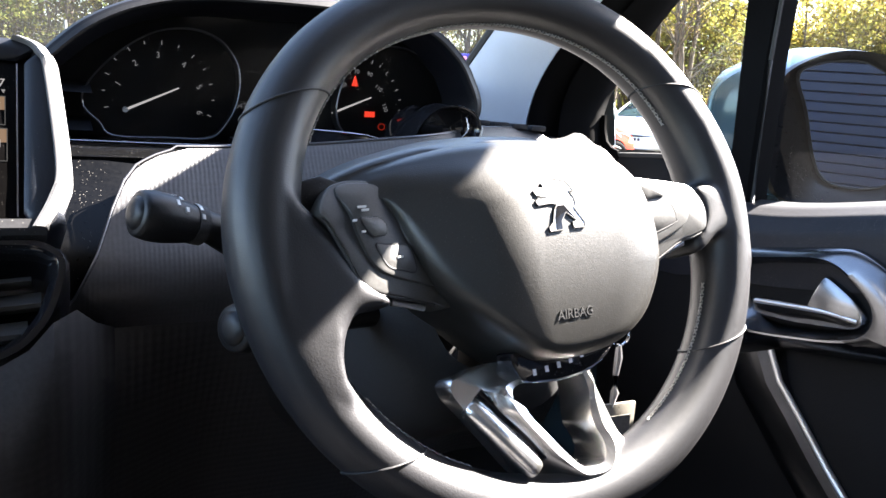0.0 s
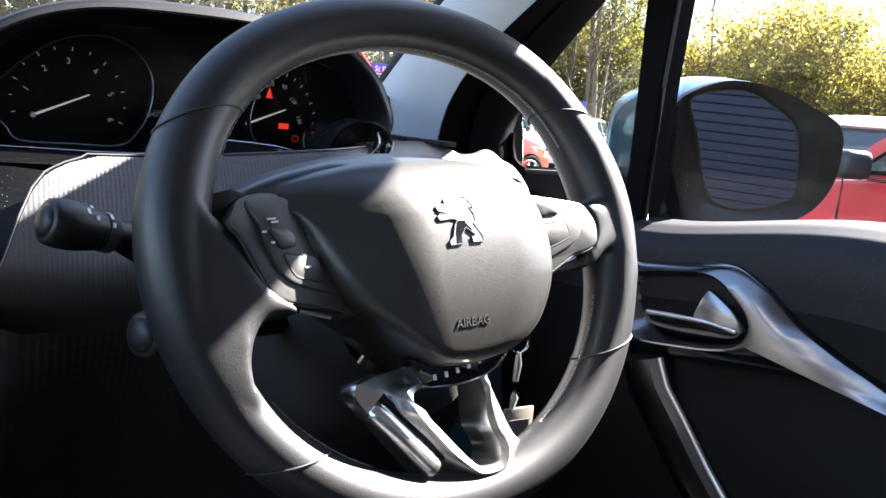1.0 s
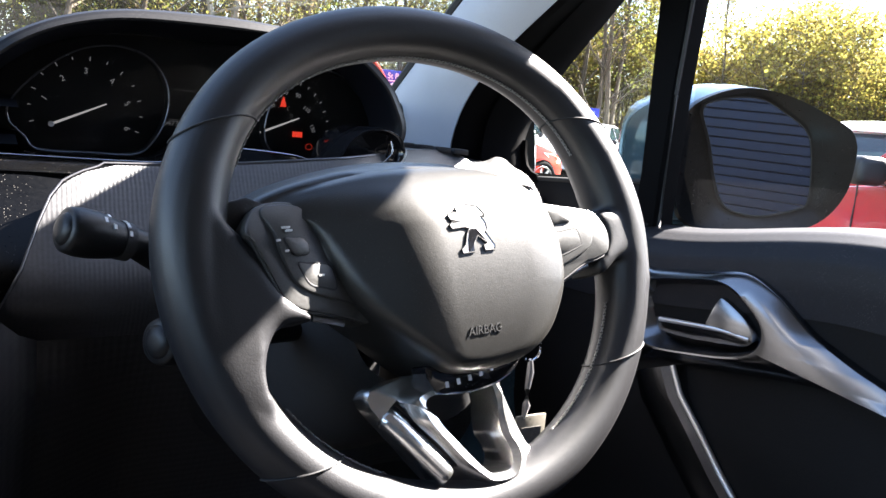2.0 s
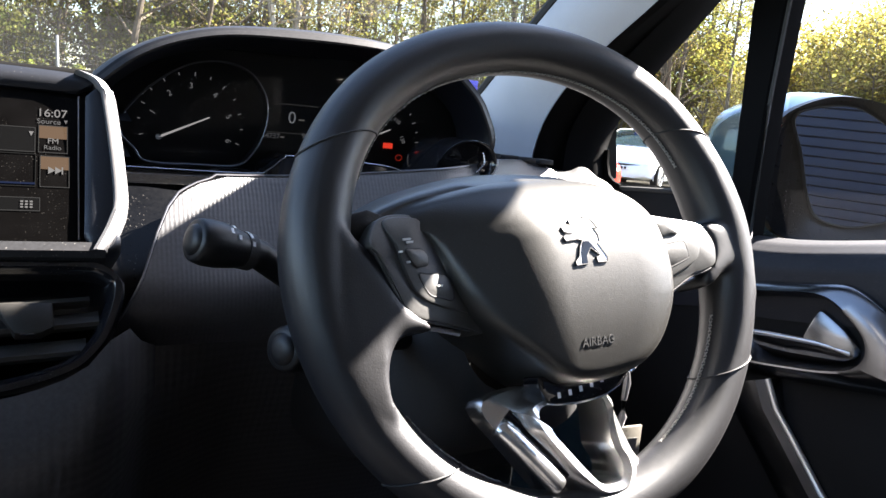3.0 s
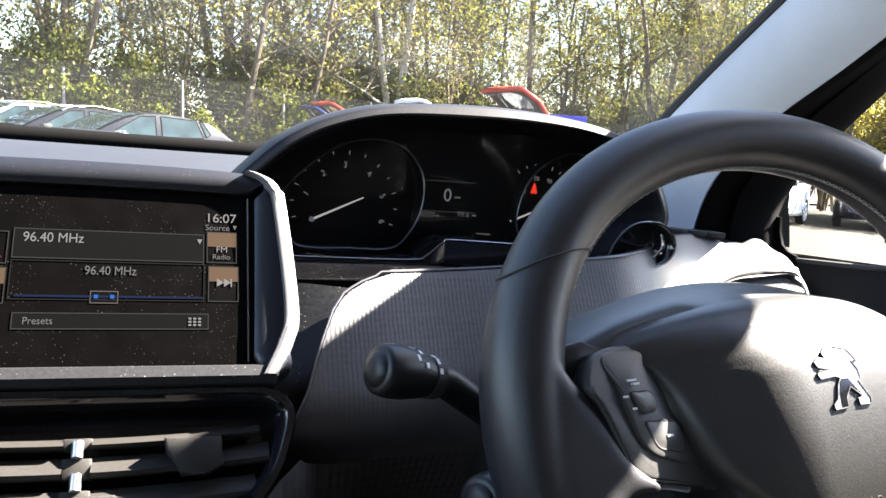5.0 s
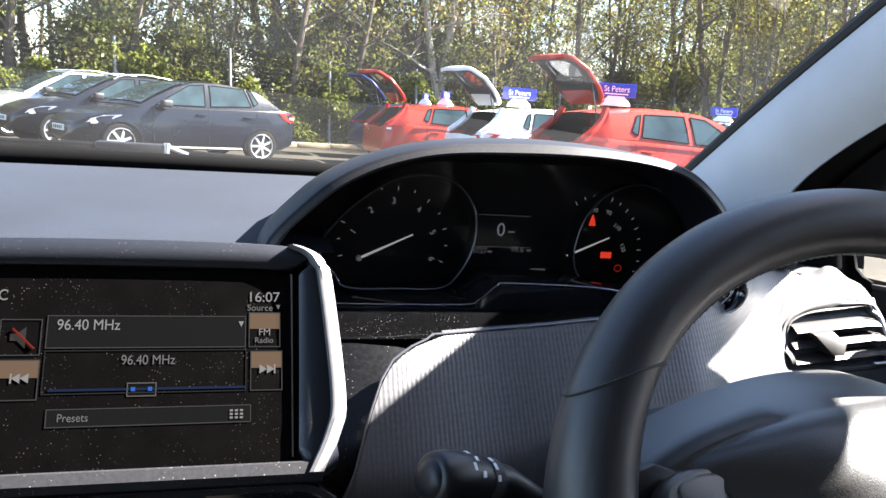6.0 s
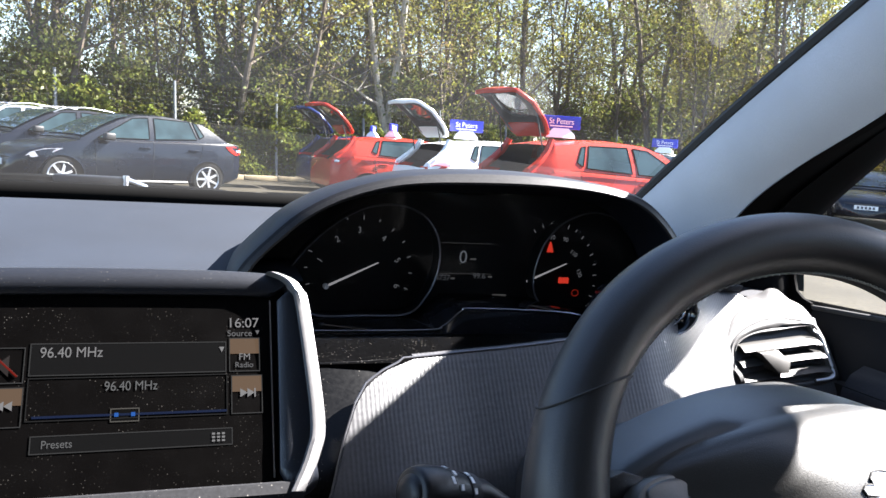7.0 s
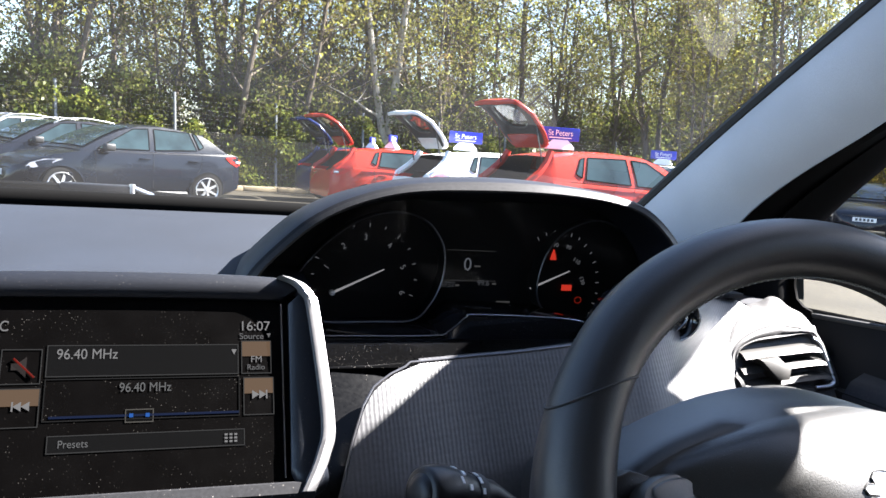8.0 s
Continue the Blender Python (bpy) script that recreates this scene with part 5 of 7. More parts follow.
# ---- windscreen pillar and frame ----
INNER = [(0.97, 0.74), (1.0, 0.69), (1.074, 0.572), (1.167, 0.417), (1.266, 0.238), (1.322, 0.13), (1.376, 0.0), (1.41, -0.14)]
OUTER = [(0.955, 0.468), (0.985, 0.464), (1.02, 0.452), (1.05, 0.431), (1.083, 0.393), (1.12, 0.333), (1.16, 0.255), (1.20, 0.185), (1.26, 0.09), (1.34, -0.02), (1.40, -0.16)]
# the top of FRAME, out of view, is bent to shape shade on the wheel
FRAME = [(0.93, 0.422), (0.962, 0.426), (1.005, 0.434), (1.04, 0.419), (1.084, 0.379), (1.165, 0.2825), (1.245, 0.185), (1.292, 0.115), (1.322, 0.05), (1.338, -0.02), (1.344, -0.09), (1.346, -0.16)]


def resample(table, x0, x1, n):
    """Even steps along a side line given as (z, y); x runs from x0 at the foot to x1 at the top."""
    p = smooth_loop([(y, z) for z, y in table], 80, False)
    d = np.r_[0, np.cumsum(np.linalg.norm(np.diff(np.array(p), axis=0), axis=1))]
    t = np.linspace(0, d[-1], n)
    y, z = np.interp(t, d, [q[0] for q in p]), np.interp(t, d, [q[1] for q in p])
    return [Vector((x0 + (x1 - x0) * k / (n - 1), y[k], z[k])) for k in range(n)]


N = 40
li = resample(INNER, 0.275, 0.225, N)
lo = resample(OUTER, 0.285, 0.262, N)
lf = resample(FRAME, 0.372, 0.362, N)
pillar = thing("windscreen_pillar", pose(0, 0, 0), "grey cloth-trimmed windscreen pillar with black rubber seals", "pillar", kind="structure")
bm = bmesh.new()
rows = []
for k in np.linspace(0, 1, 9):
    bulge = 0.016 * (1 - (2 * k - 1) ** 2)
    rows.append([tuple(a.lerp(b, k) + Vector((-bulge, -bulge * 0.4, 0))) for a, b in zip(li, lo)])
rows.append([tuple(b + Vector((0.014, 0.01, 0))) for b in lo])
rows.insert(0, [tuple(a + Vector((0.012, 0.03, 0.0))) for a in li])
loft(bm, rows, closed=False)
part("cloth_trim", bm, CLOTH, pillar, "pale grey cloth trim")
bm = bmesh.new()
tube(bm, [a + Vector((0.004, 0.006, 0.004)) for a in li], 0.0075, 8)
part("screen_seal", bm, RUBBER, pillar, "black seal")
bm = bmesh.new()
rows = []
for k, dx, dy in ((0.0, 0.012, 0.0), (0.04, -0.004, -0.002), (0.16, -0.006, -0.003), (0.26, 0.0, 0.0), (0.30, 0.012, 0.004), (0.38, 0.010, 0.004), (0.46, -0.004, -0.004), (0.75, -0.002, -0.006), (0.93, 0.0, -0.004), (1.0, 0.006, 0.002), (1.0, 0.016, 0.008)):
    rows.append([tuple(a.lerp(b, k) + Vector((dx, dy, 0.0))) for a, b in zip(lo, lf)])
loft(bm, rows, closed=False)
part("door_seal_frame", bm, FRAMEBLACK, pillar, "matt black frame and seals")
# outer skin of pillar
bm = bmesh.new()
loft(bm, [[tuple(a + Vector((0.012, 0.03, 0.0))) for a in li], [tuple(a + Vector((0.06, 0.05, 0.005))) for a in li], [tuple(b + Vector((0.045, 0.03, 0.04))) for b in lf], [tuple(b + Vector((0.03, 0.01, 0.03))) for b in lf]], closed=False)
part("outer_skin", bm, MIRROR_SHELL, pillar)

# roof, header, far side and floor that close the cabin
shell = thing("car_body", pose(0, 0, 0), "plain dark car cabin shell round the seats", "car body", kind="structure")
bm = bmesh.new()
grid_sheet(bm, lambda u, v: (-1.02 + (0.225 + 1.02) * u, -0.10 - 1.9 * v + 0.05 * math.sin(math.pi * u), 1.42 + 0.04 * math.sin(math.pi * u) * (1 - v * 0.5)), list(np.linspace(0, 1, 14)), list(np.linspace(0, 1, 10)), (0, 0, 0.035))
part("roof", bm, HEADLINING, shell, "grey headlining")
bm = bmesh.new()
box(bm, 0.22, 0.39, -2.0, -0.13, 1.42, 1.46, 0.01)
# unseen lower box, added to carry the frame's shade edge further back
box(bm, 0.352, 0.392, -2.0, -0.14, 1.346, 1.43, 0.01)
part("roof_rail", bm, DARK, shell)
bm = bmesh.new()
box(bm, 0.37, 0.43, -0.72, -0.60, 0.5, 1.43, 0.01)
part("door_pillar", bm, DARK, shell)
bm = bmesh.new()
box(bm, -1.12, -1.05, -2.0, 0.25, 0.25, 0.97, 0.01)
box(bm, -1.12, -1.05, 0.25, 0.75, 0.25, 1.0, 0.01)
box(bm, -1.10, -1.02, -2.0, -0.1, 1.38, 1.46, 0.01)
box(bm, -1.12, -1.06, -0.72, -0.6, 0.9, 1.36, 0.01)
part("far_door", bm, DARK, shell)
# unseen wall, raised past the window line to keep sky light off the touchscreen
bm = bmesh.new()
box(bm, -1.1, 0.43, -2.05, -2.0, 0.25, 1.28, 0.01)
part("rear_wall", bm, DARK, shell)
bm = bmesh.new()
box(bm, -1.1, 0.45, -2.0, 0.8, 0.22, 0.28, 0.01)
part("floor_pan", bm, FLOORCLOTH, shell)
bm = bmesh.new()
box(bm, -1.08, 0.42, 0.62, 0.66, 0.28, 0.98, 0.01)
part("bulkhead", bm, DARK, shell)
bm = bmesh.new()
box(bm, 0.40, 0.45, -2.0, -0.62, 0.28, 0.95, 0.01)
part("rear_side", bm, DARK, shell)
for x0, x1 in ((-0.95, -0.45), (-0.25, 0.25)):
    bm = bmesh.new()
    box(bm, x0, x1, -1.0, -0.84, 0.45, 1.12, 0.05, segments=3)
    part("seat_back", bm, SEATCLOTH, shell)
    bm = bmesh.new()
    box(bm, x0, x1, -0.9, -0.40, 0.40, 0.56, 0.05, segments=3)
    part("seat_cushion", bm, SEATCLOTH, shell)
# painted outside of roof, far door and tail
bm = bmesh.new()
grid_sheet(bm, lambda u, v: (-1.05 + 1.43 * u, -0.10 - 1.93 * v + 0.05 * math.sin(math.pi * u), 1.459 + 0.045 * math.sin(math.pi * u) * (1 - v * 0.5) - 0.05 * v ** 6), list(np.linspace(0, 1, 14)), list(np.linspace(0, 1, 12)), (0, 0, 0.012))
part("roof_skin", bm, MIRROR_SHELL, shell, "pale blue roof")
bm = bmesh.new()
box(bm, -1.16, -1.125, -2.0, 0.70, 0.25, 0.97, 0.015)
part("far_skin", bm, MIRROR_SHELL, shell)
bm = bmesh.new()
box(bm, -1.12, 0.44, -2.10, -2.055, 0.30, 1.0, 0.015)
part("tail_skin", bm, MIRROR_SHELL, shell)
bm = bmesh.new()
box(bm, 0.452, 0.475, -2.0, -0.63, 0.28, 0.95, 0.01)
part("rear_side_skin", bm, MIRROR_SHELL, shell)
# cowl outside under the glass and bonnet
bm = bmesh.new()
grid_sheet(bm, lambda u, v: (-1.05 + 1.45 * u, 0.645 + 0.15 * v - 0.05 * (2 * u - 1) ** 2, 1.018 - 0.012 * v - 0.03 * (2 * u - 1) ** 4), list(np.linspace(0, 1, 20)), [0, 0.5, 1], (0, 0, -0.03))
part("cowl", bm, DARK, shell, "matt black cowl")
bm = bmesh.new()
grid_sheet(bm, lambda u, v: (-1.15 + 1.65 * u, 0.79 + 0.75 * v - 0.05 * (2 * u - 1) ** 2, 0.985 - 0.18 * v - 0.06 * (2 * u - 1) ** 4 - 0.12 * v ** 4), list(np.linspace(0, 1, 20)), list(np.linspace(0, 1, 10)), (0, 0, -0.03))
part("bonnet", bm, MIRROR_SHELL, shell, "pale blue bonnet")

# windscreen pane
bm = bmesh.new()


def screen_at(u, v):
    a = li[int(round(v * (N - 1)))] + Vector((0.012, 0.012, 0.004))
    x = -0.40 + (a.x + 0.40) * u
    y = a.y + 0.065 * (1 - u * u) * (1 - 0.5 * v)
    return (x, y, a.z + 0.012 * (1 - u * u))


grid_sheet(bm, screen_at, list(np.linspace(-0.95, 1, 24)), list(np.linspace(0.06, 1, 20)))
ws = tagged(finish("windscreen", bm, SCREEN_GLASS), "slightly dusty clear windscreen", "windscreen", kind="structure")
ws.visible_shadow = False


# ---- wiper outside the glass ----
def build_wiper():
    th = thing("windscreen_wiper", Matrix.Translation((-0.36, 0.76, 1.03)), "black windscreen wiper parked on the cowl", "wiper")
    bm = bmesh.new()
    tube(bm, [(-0.42, 0.0, 0.004), (-0.1, -0.002, 0.008), (0.1, 0.0, 0.002), (0.32, 0.0, -0.022)], [0.007, 0.011, 0.010, 0.005], 8, flat=0.7)
    part("arm", bm, SEALBLACK, th)
    bm = bmesh.new()
    tube(bm, [(-0.5, 0.015, 0.000), (-0.15, 0.012, 0.004), (0.2, 0.012, -0.002), (0.36, 0.012, -0.02)], 0.0055, 8)
    part("blade", bm, SEALBLACK, th)
    bm = bmesh.new()
    box(bm, -0.085, -0.005, -0.012, 0.012, 0.002, 0.017, 0.003)
    part("bracket", bm, PLAIN, th)
    bm = bmesh.new()
    tube(bm, [(-0.003, -0.008, 0.004), (-0.003, -0.008, 0.019)], 0.004, 10)
    tube(bm, [(0.0, -0.008, 0.014), (0.022, -0.008, 0.006)], 0.003, 8)
    part("jet", bm, SATIN, th, "shiny washer jet")
    return th


build_wiper()

# ---- driver's door ----
door = thing("driver_door", pose(0, 0, 0), "black driver's door with satin handle and grab pull", "car door")
bm = bmesh.new()


def door_top(u, v):
    y = 0.30 - 1.0 * u
    zt = 0.9355 + 0.033 * step(0.17, -0.1, y) - 0.012 * step(0.16, 0.24, y)
    prof = [(0.405, -0.01), (0.402, 0.0), (0.385, 0.0015), (0.362, -0.003), (0.345, -0.012), (0.336, -0.026), (0.334, -0.045), (0.336, -0.075)]
    k = v * (len(prof) - 1)
    i = min(int(k), len(prof) - 2)
    f = k - i
    x = prof[i][0] + (prof[i + 1][0] - prof[i][0]) * f
    z = prof[i][1] + (prof[i + 1][1] - prof[i][1]) * f
    return (x, y, zt + z)


grid_sheet(bm, door_top, list(np.linspace(0, 1, 40)), list(np.linspace(0, 1, 29)))
part("top_rail", bm, DUSTYRAIL, door, "dusty soft black top rail")
# mirror sail corner and quarter sill
bm = bmesh.new()
grid_sheet(bm, lambda u, v: (0.352 + 0.035 * v, 0.18 + 0.27 * u, 0.90 + (0.066 - 0.012 * u + 0.012) * v), list(np.linspace(0, 1, 12)), list(np.linspace(0, 1, 5)), (0.014, 0, -0.014))
part("quarter_sill", bm, CARDBLACK, door, "satin black quarter window sill")
bm = bmesh.new()
tube(bm, [(0.383, 0.44, 0.9585), (0.383, 0.3, 0.968), (0.383, 0.2, 0.9785)], 0.003, 8)
part("sill_seal", bm, RUBBER, door)
bm = bmesh.new()
slab(bm, [(0.460, 0.945), (0.395, 0.950), (0.398, 0.966), (0.411, 0.969), (0.422, 0.976), (0.428, 0.990), (0.430, 1.008), (0.460, 1.008)], 0.3795, 0.3830, 0.0005, axes="yzx")
part("corner_fillet", bm, SEALBLACK, door, "rounded black window corner")
bm = bmesh.new()
rows = []
for z, y0, y1 in ((0.92, 0.170, 0.208), (0.985, 0.170, 0.204), (1.07, 0.168, 0.206), (1.165, 0.162, 0.209), (1.27, 0.152, 0.205)):
    rows.append([(0.368, y0 + 0.004, z), (0.372, y0, z), (0.392, y0, z), (0.392, y1, z), (0.372, y1, z), (0.368, y1 - 0.004, z)])
loft(bm, rows)
post = part("quarter_post", bm, FRAMEBLACK, door, "black quarter window post", smooth=20)
bm = bmesh.new()
tube(bm, [(0.3705, 0.1675, 0.925), (0.3705, 0.168, 1.07), (0.3705, 0.162, 1.165), (0.3705, 0.152, 1.27)], 0.0022, 6)
part("post_seal", bm, RUBBER, post)
# panes
for nm, pts in (("quarter_pane", [(0.384, 0.445, 0.955), (0.384, 0.206, 0.975), (0.384, 0.207, 1.26), (0.384, 0.30, 1.17), (0.384, 0.41, 1.08), (0.384, 0.445, 1.02)]), ("door_pane", [(0.396, 0.166, 0.94), (0.396, -0.62, 0.96), (0.375, -0.60, 1.37), (0.375, -0.05, 1.36), (0.380, 0.153, 1.27)])):
    bm = bmesh.new()
    plate(bm, pts)
    g = part(nm, bm, GLASS, door, "clear pane", smooth=0)
    g.visible_shadow = False
# door card below the rail
bm = bmesh.new()


def card(u, v):
    y = 0.32 - 1.0 * u
    z = 0.90 - 0.6 * v
    x = 0.337 + 0.012 * v - 0.02 * step(0.1, 0.25, v) * step(0.5, 0.3, v)
    return (x, y, z)


grid_sheet(bm, card, list(np.linspace(0, 1, 24)), list(np.linspace(0, 1, 16)), (0.05, 0, 0))
part("door_card", bm, CARDBLACK, door, "matt black door card")
# satin handle surround, which sweeps back and down
HX = 0.322
sur_out = [(0.16, 0.891), (0.125, 0.898), (0.074, 0.907), (0.029, 0.9155), (0.008, 0.914), (-0.019, 0.902), (-0.050, 0.881), (-0.077, 0.870), (-0.102, 0.8610), (-0.1335, 0.8515), (-0.22, 0.818), (-0.22, 0.795), (-0.137, 0.8335), (-0.092, 0.8405), (-0.0375, 0.8347), (-0.0045, 0.8288), (0.05, 0.8195), (0.1083, 0.8096), (0.16, 0.800)]
sur_mid = [(0.140, 0.884), (0.118, 0.889), (0.079, 0.897), (0.046, 0.903), (0.027, 0.902), (0.008, 0.893), (-0.009, 0.880), (-0.015, 0.868), (-0.012, 0.857), (-0.002, 0.848), (0.018, 0.841), (0.045, 0.835), (0.105, 0.826), (0.135, 0.835)]
sur_in = [(0.128, 0.866), (0.122, 0.879), (0.100, 0.887), (0.0785, 0.8914), (0.0396, 0.8974), (0.0200, 0.8926), (0.0054, 0.8785), (0.0015, 0.8644), (0.0067, 0.8538), (0.0270, 0.8469), (0.0500, 0.8425), (0.0756, 0.8384), (0.1049, 0.8387), (0.1200, 0.8500)]
bm = bmesh.new()
oo, ii = smooth_loop(sur_out, 64), smooth_loop(sur_in, 64)


hc = np.array([0.06, 0.862])
angs = sorted(math.atan2(q[1] - hc[1], q[0] - hc[0]) for q in (smooth_loop(sur_out, 96)))
po, pi_, pm = polar(oo, hc, angs), polar(ii, hc, angs), polar(smooth_loop(sur_mid, 84), hc, angs)


def hl(k, x):
    """From the outer edge (0) over the crease (1) to the opening (2)."""
    return [(x, *(a * (1 - k) + m_ * k if k <= 1 else m_ * (2 - k) + b * (k - 1))) for a, m_, b in zip(po, pm, pi_)]


loft(bm, [hl(0.0, HX + 0.022), hl(0.0, HX + 0.010), hl(0.06, HX + 0.006), hl(0.5, HX - 0.001), hl(0.9, HX - 0.005), hl(1.0, HX - 0.0045), hl(1.1, HX - 0.002), hl(1.8, HX + 0.012), hl(2.0, HX + 0.018), hl(2.0, HX + 0.035)], cap0=False, cap1=False)
sur = part("handle_surround", bm, DOORTRIM, door, "satin gunmetal surround")
bm = bmesh.new()
plate(bm, [(HX + 0.0345, *q) for q in pi_])
part("recess", bm, FRAMEBLACK, sur, smooth=0)
# the lever
bm = bmesh.new()
lev = [(0.1113, 0.8535), (0.0800, 0.8575), (0.0459, 0.8622), (0.0440, 0.8740), (0.0424, 0.8848), (0.0392, 0.8881), (0.0173, 0.8780), (0.0060, 0.8690), (0.0017, 0.8593), (0.0090, 0.8520), (0.0303, 0.8476), (0.0700, 0.8420), (0.1052, 0.8404), (0.1120, 0.8460)]
slab(bm, smooth_loop(lev, 98), HX + 0.026, HX + 0.007, 0.0025, axes="yzx", dome=0.004)
lever = part("lever", bm, LEVER, door, "satin chrome lever")
bm = bmesh.new()
tube(bm, smooth_loop([(HX + 0.0075, 0.1095, 0.8510), (HX + 0.005, 0.0800, 0.8550), (HX + 0.004, 0.0480, 0.8590), (HX + 0.0055, 0.0300, 0.8600), (HX + 0.008, 0.0060, 0.8590)], 24, False), 0.0022, 10)
part("lever_edge", bm, SATIN, lever, "bright rounded edge")
# grab pull below
bm = bmesh.new()
pull = [(0.098, 0.806, 0.050), (0.084, 0.782, 0.050), (0.060, 0.760, 0.050), (0.026, 0.728, 0.048), (-0.010, 0.698, 0.046), (-0.070, 0.650, 0.044)]
rows = []
for y, z, w in pull:
    rows.append([(HX + 0.02, y + w / 2, z - 0.010), (HX - 0.004, y + w / 2, z - 0.010), (HX - 0.012, y + w * 0.34, z - 0.007), (HX - 0.015, y + w * 0.05, z - 0.001), (HX - 0.012, y - w * 0.30, z + 0.006), (HX - 0.004, y - w * 0.45, z + 0.009), (HX + 0.02, y - w / 2, z + 0.010)])
loft(bm, rows)
gp = part("grab_pull", bm, DOORTRIM, door, "satin grab pull", smooth=35)
bm = bmesh.new()
tube(bm, [(HX - 0.005, y - w * 0.47, z + 0.0095) for y, z, w in pull], 0.0028, 8)
part("pull_edge", bm, SATIN, gp, "bright edge")
bm = bmesh.new()
box(bm, 0.405, 0.44, -0.62, 0.62, 0.28, 0.925, 0.012)
part("outer_skin", bm, MIRROR_SHELL, door)


# ---- wing mirror ----
def build_mirror():
    """In its own frame: x along the open face, y up, z out of the face towards the driver."""
    along, n = Vector((-0.9165, 0.4, 0.0)).normalized(), Vector((-0.4, -0.9165, 0.0)).normalized()
    th = thing("wing_mirror", basis((0.53, 0.16, 1.0), along, Vector((0, 0, 1)), along.cross(Vector((0, 0, 1)))), "pale blue wing mirror with a satin black inner housing", "wing mirror")
    sgn = 1.0 if along.cross(Vector((0, 0, 1))).dot(n) > 0 else -1.0
    face = smooth_loop([(-0.095, 0.042), (-0.0975, 0.026), (-0.0945, -0.010), (-0.080, -0.038), (-0.060, -0.055), (-0.040, -0.062), (0.0206, -0.069), (0.0797, -0.069), (0.1048, -0.055), (0.1146, -0.015), (0.1156, 0.029), (0.1102, 0.057), (0.0896, 0.075), (0.0524, 0.089), (0.0121, 0.089), (-0.0242, 0.081), (-0.0533, 0.070), (-0.0842, 0.057)], 102)
    fc = np.array([0.015, 0.015])
    glass = smooth_loop([(0.0916, 0.062), (0.0737, 0.074), (0.0446, 0.080), (0.0173, 0.079), (-0.0132, 0.066), (-0.0364, 0.053), (-0.0472, 0.038), (-0.0548, 0.006), (-0.057, -0.030), (-0.0459, -0.040), (-0.0046, -0.051), (0.0271, -0.050), (0.0487, -0.042), (0.063, -0.018), (0.0773, 0.026)], 102)

    def ring(k, z, dx=0.0, dy=0.0):
        return [(fc[0] + (q[0] - fc[0]) * k + dx, fc[1] + (q[1] - fc[1]) * k + dy, sgn * z) for q in face]
    gc = np.mean(np.array(glass), 0)

    def gring(k, z):
        out = []
        for q in glass:
            d = (np.array(q) - gc) * k
            out.append((gc[0] + d[0], gc[1] + d[1], sgn * (z - 0.0 + d[0] * 0.07 + d[1] * 0.02)))
        return out
    cen = [math.atan2(q[1] - gc[1], q[0] - gc[0]) for q in glass]
    near_face = polar(face, gc, cen)
    bm = bmesh.new()
    loft(bm, [gring(1.0, -0.016), [(a[0] * 0.75 + b[0] * 0.25, a[1] * 0.75 + b[1] * 0.25, sgn * -0.009) for a, b in zip(glass, near_face)], [(a[0] * 0.35 + b[0] * 0.65, a[1] * 0.35 + b[1] * 0.65, sgn * -0.004) for a, b in zip(glass, near_face)], [(b[0], b[1], 0.0) for b in near_face], [(fc[0] + (b[0] - fc[0]) * 1.015, fc[1] + (b[1] - fc[1]) * 1.015, sgn * -0.008) for b in near_face]], cap0=False, cap1=False)
    part("inner_housing", bm, HOUSING, th, "satin black inner housing")
    bm = bmesh.new()
    loft(bm, [ring(1.01, -0.008), ring(1.05, -0.03, 0.006), ring(1.06, -0.055, 0.02), ring(0.98, -0.085, 0.04), ring(0.75, -0.112, 0.055), ring(0.4, -0.126, 0.065), ring(0.1, -0.13, 0.068)], cap0=False)
    part("shell", bm, MIRROR_SHELL, th, "glossy pale blue shell")
    bm = bmesh.new()
    plate(bm, gring(0.99, -0.0105))
    part("mirror_glass", bm, MIRROR, th, "dusty mirror glass", smooth=0)
    bm = bmesh.new()
    loft(bm, [gring(0.985, -0.0100), gring(1.0, -0.009), gring(1.015, -0.012), gring(1.0, -0.02)], cap0=False)
    part("glass_rim", bm, DARK, th)
    bm = bmesh.new()
    loft(bm, [[(0.03, -0.064, sgn * -0.02), (0.085, -0.062, sgn * -0.015), (0.092, -0.062, sgn * -0.075), (0.04, -0.064, sgn * -0.085)], [(0.075, -0.115, sgn * -0.03), (0.114, -0.11, sgn * -0.02), (0.118, -0.11, sgn * -0.08), (0.085, -0.115, sgn * -0.09)]])
    part("foot", bm, DARK, th)
    return th


build_mirror()


# ---- key ring below the column ----
def build_keys():
    th = thing("key_ring", Matrix.Translation((0.137, 0.06, 0.834)), "small chrome key ring with a clear tag under the column", "key ring")
    bm = bmesh.new()
    tube(bm, [(0.009 * math.cos(a), 0, 0.012 + 0.009 * math.sin(a)) for a in [2 * math.pi * k / 20 for k in range(20)]], 0.0012, 8, closed=True, up=(0, 1, 0))
    part("ring", bm, BRIGHT, th, "chrome ring")
    bm = bmesh.new()
    tube(bm, [(0, 0, 0.004), (0.001, 0, -0.006), (0, 0, -0.020), (0.001, 0, -0.034), (-0.001, 0, -0.046)], [0.002, 0.0032, 0.0024, 0.0034, 0.0015], 8)
    part("clasp", bm, SATIN, th, "metal clasp")
    bm = bmesh.new()
    box(bm, -0.008, 0.022, -0.0015, 0.0015, -0.085, -0.043, 0.0012)
    tag = part("tag", bm, TAG, th, "pale clear plastic tag")
    bm = bmesh.new()
    box(bm, -0.003, 0.017, -0.0022, -0.0017, -0.079, -0.053, 0.0)
    part("insert", bm, TAGIN, tag)
    return th


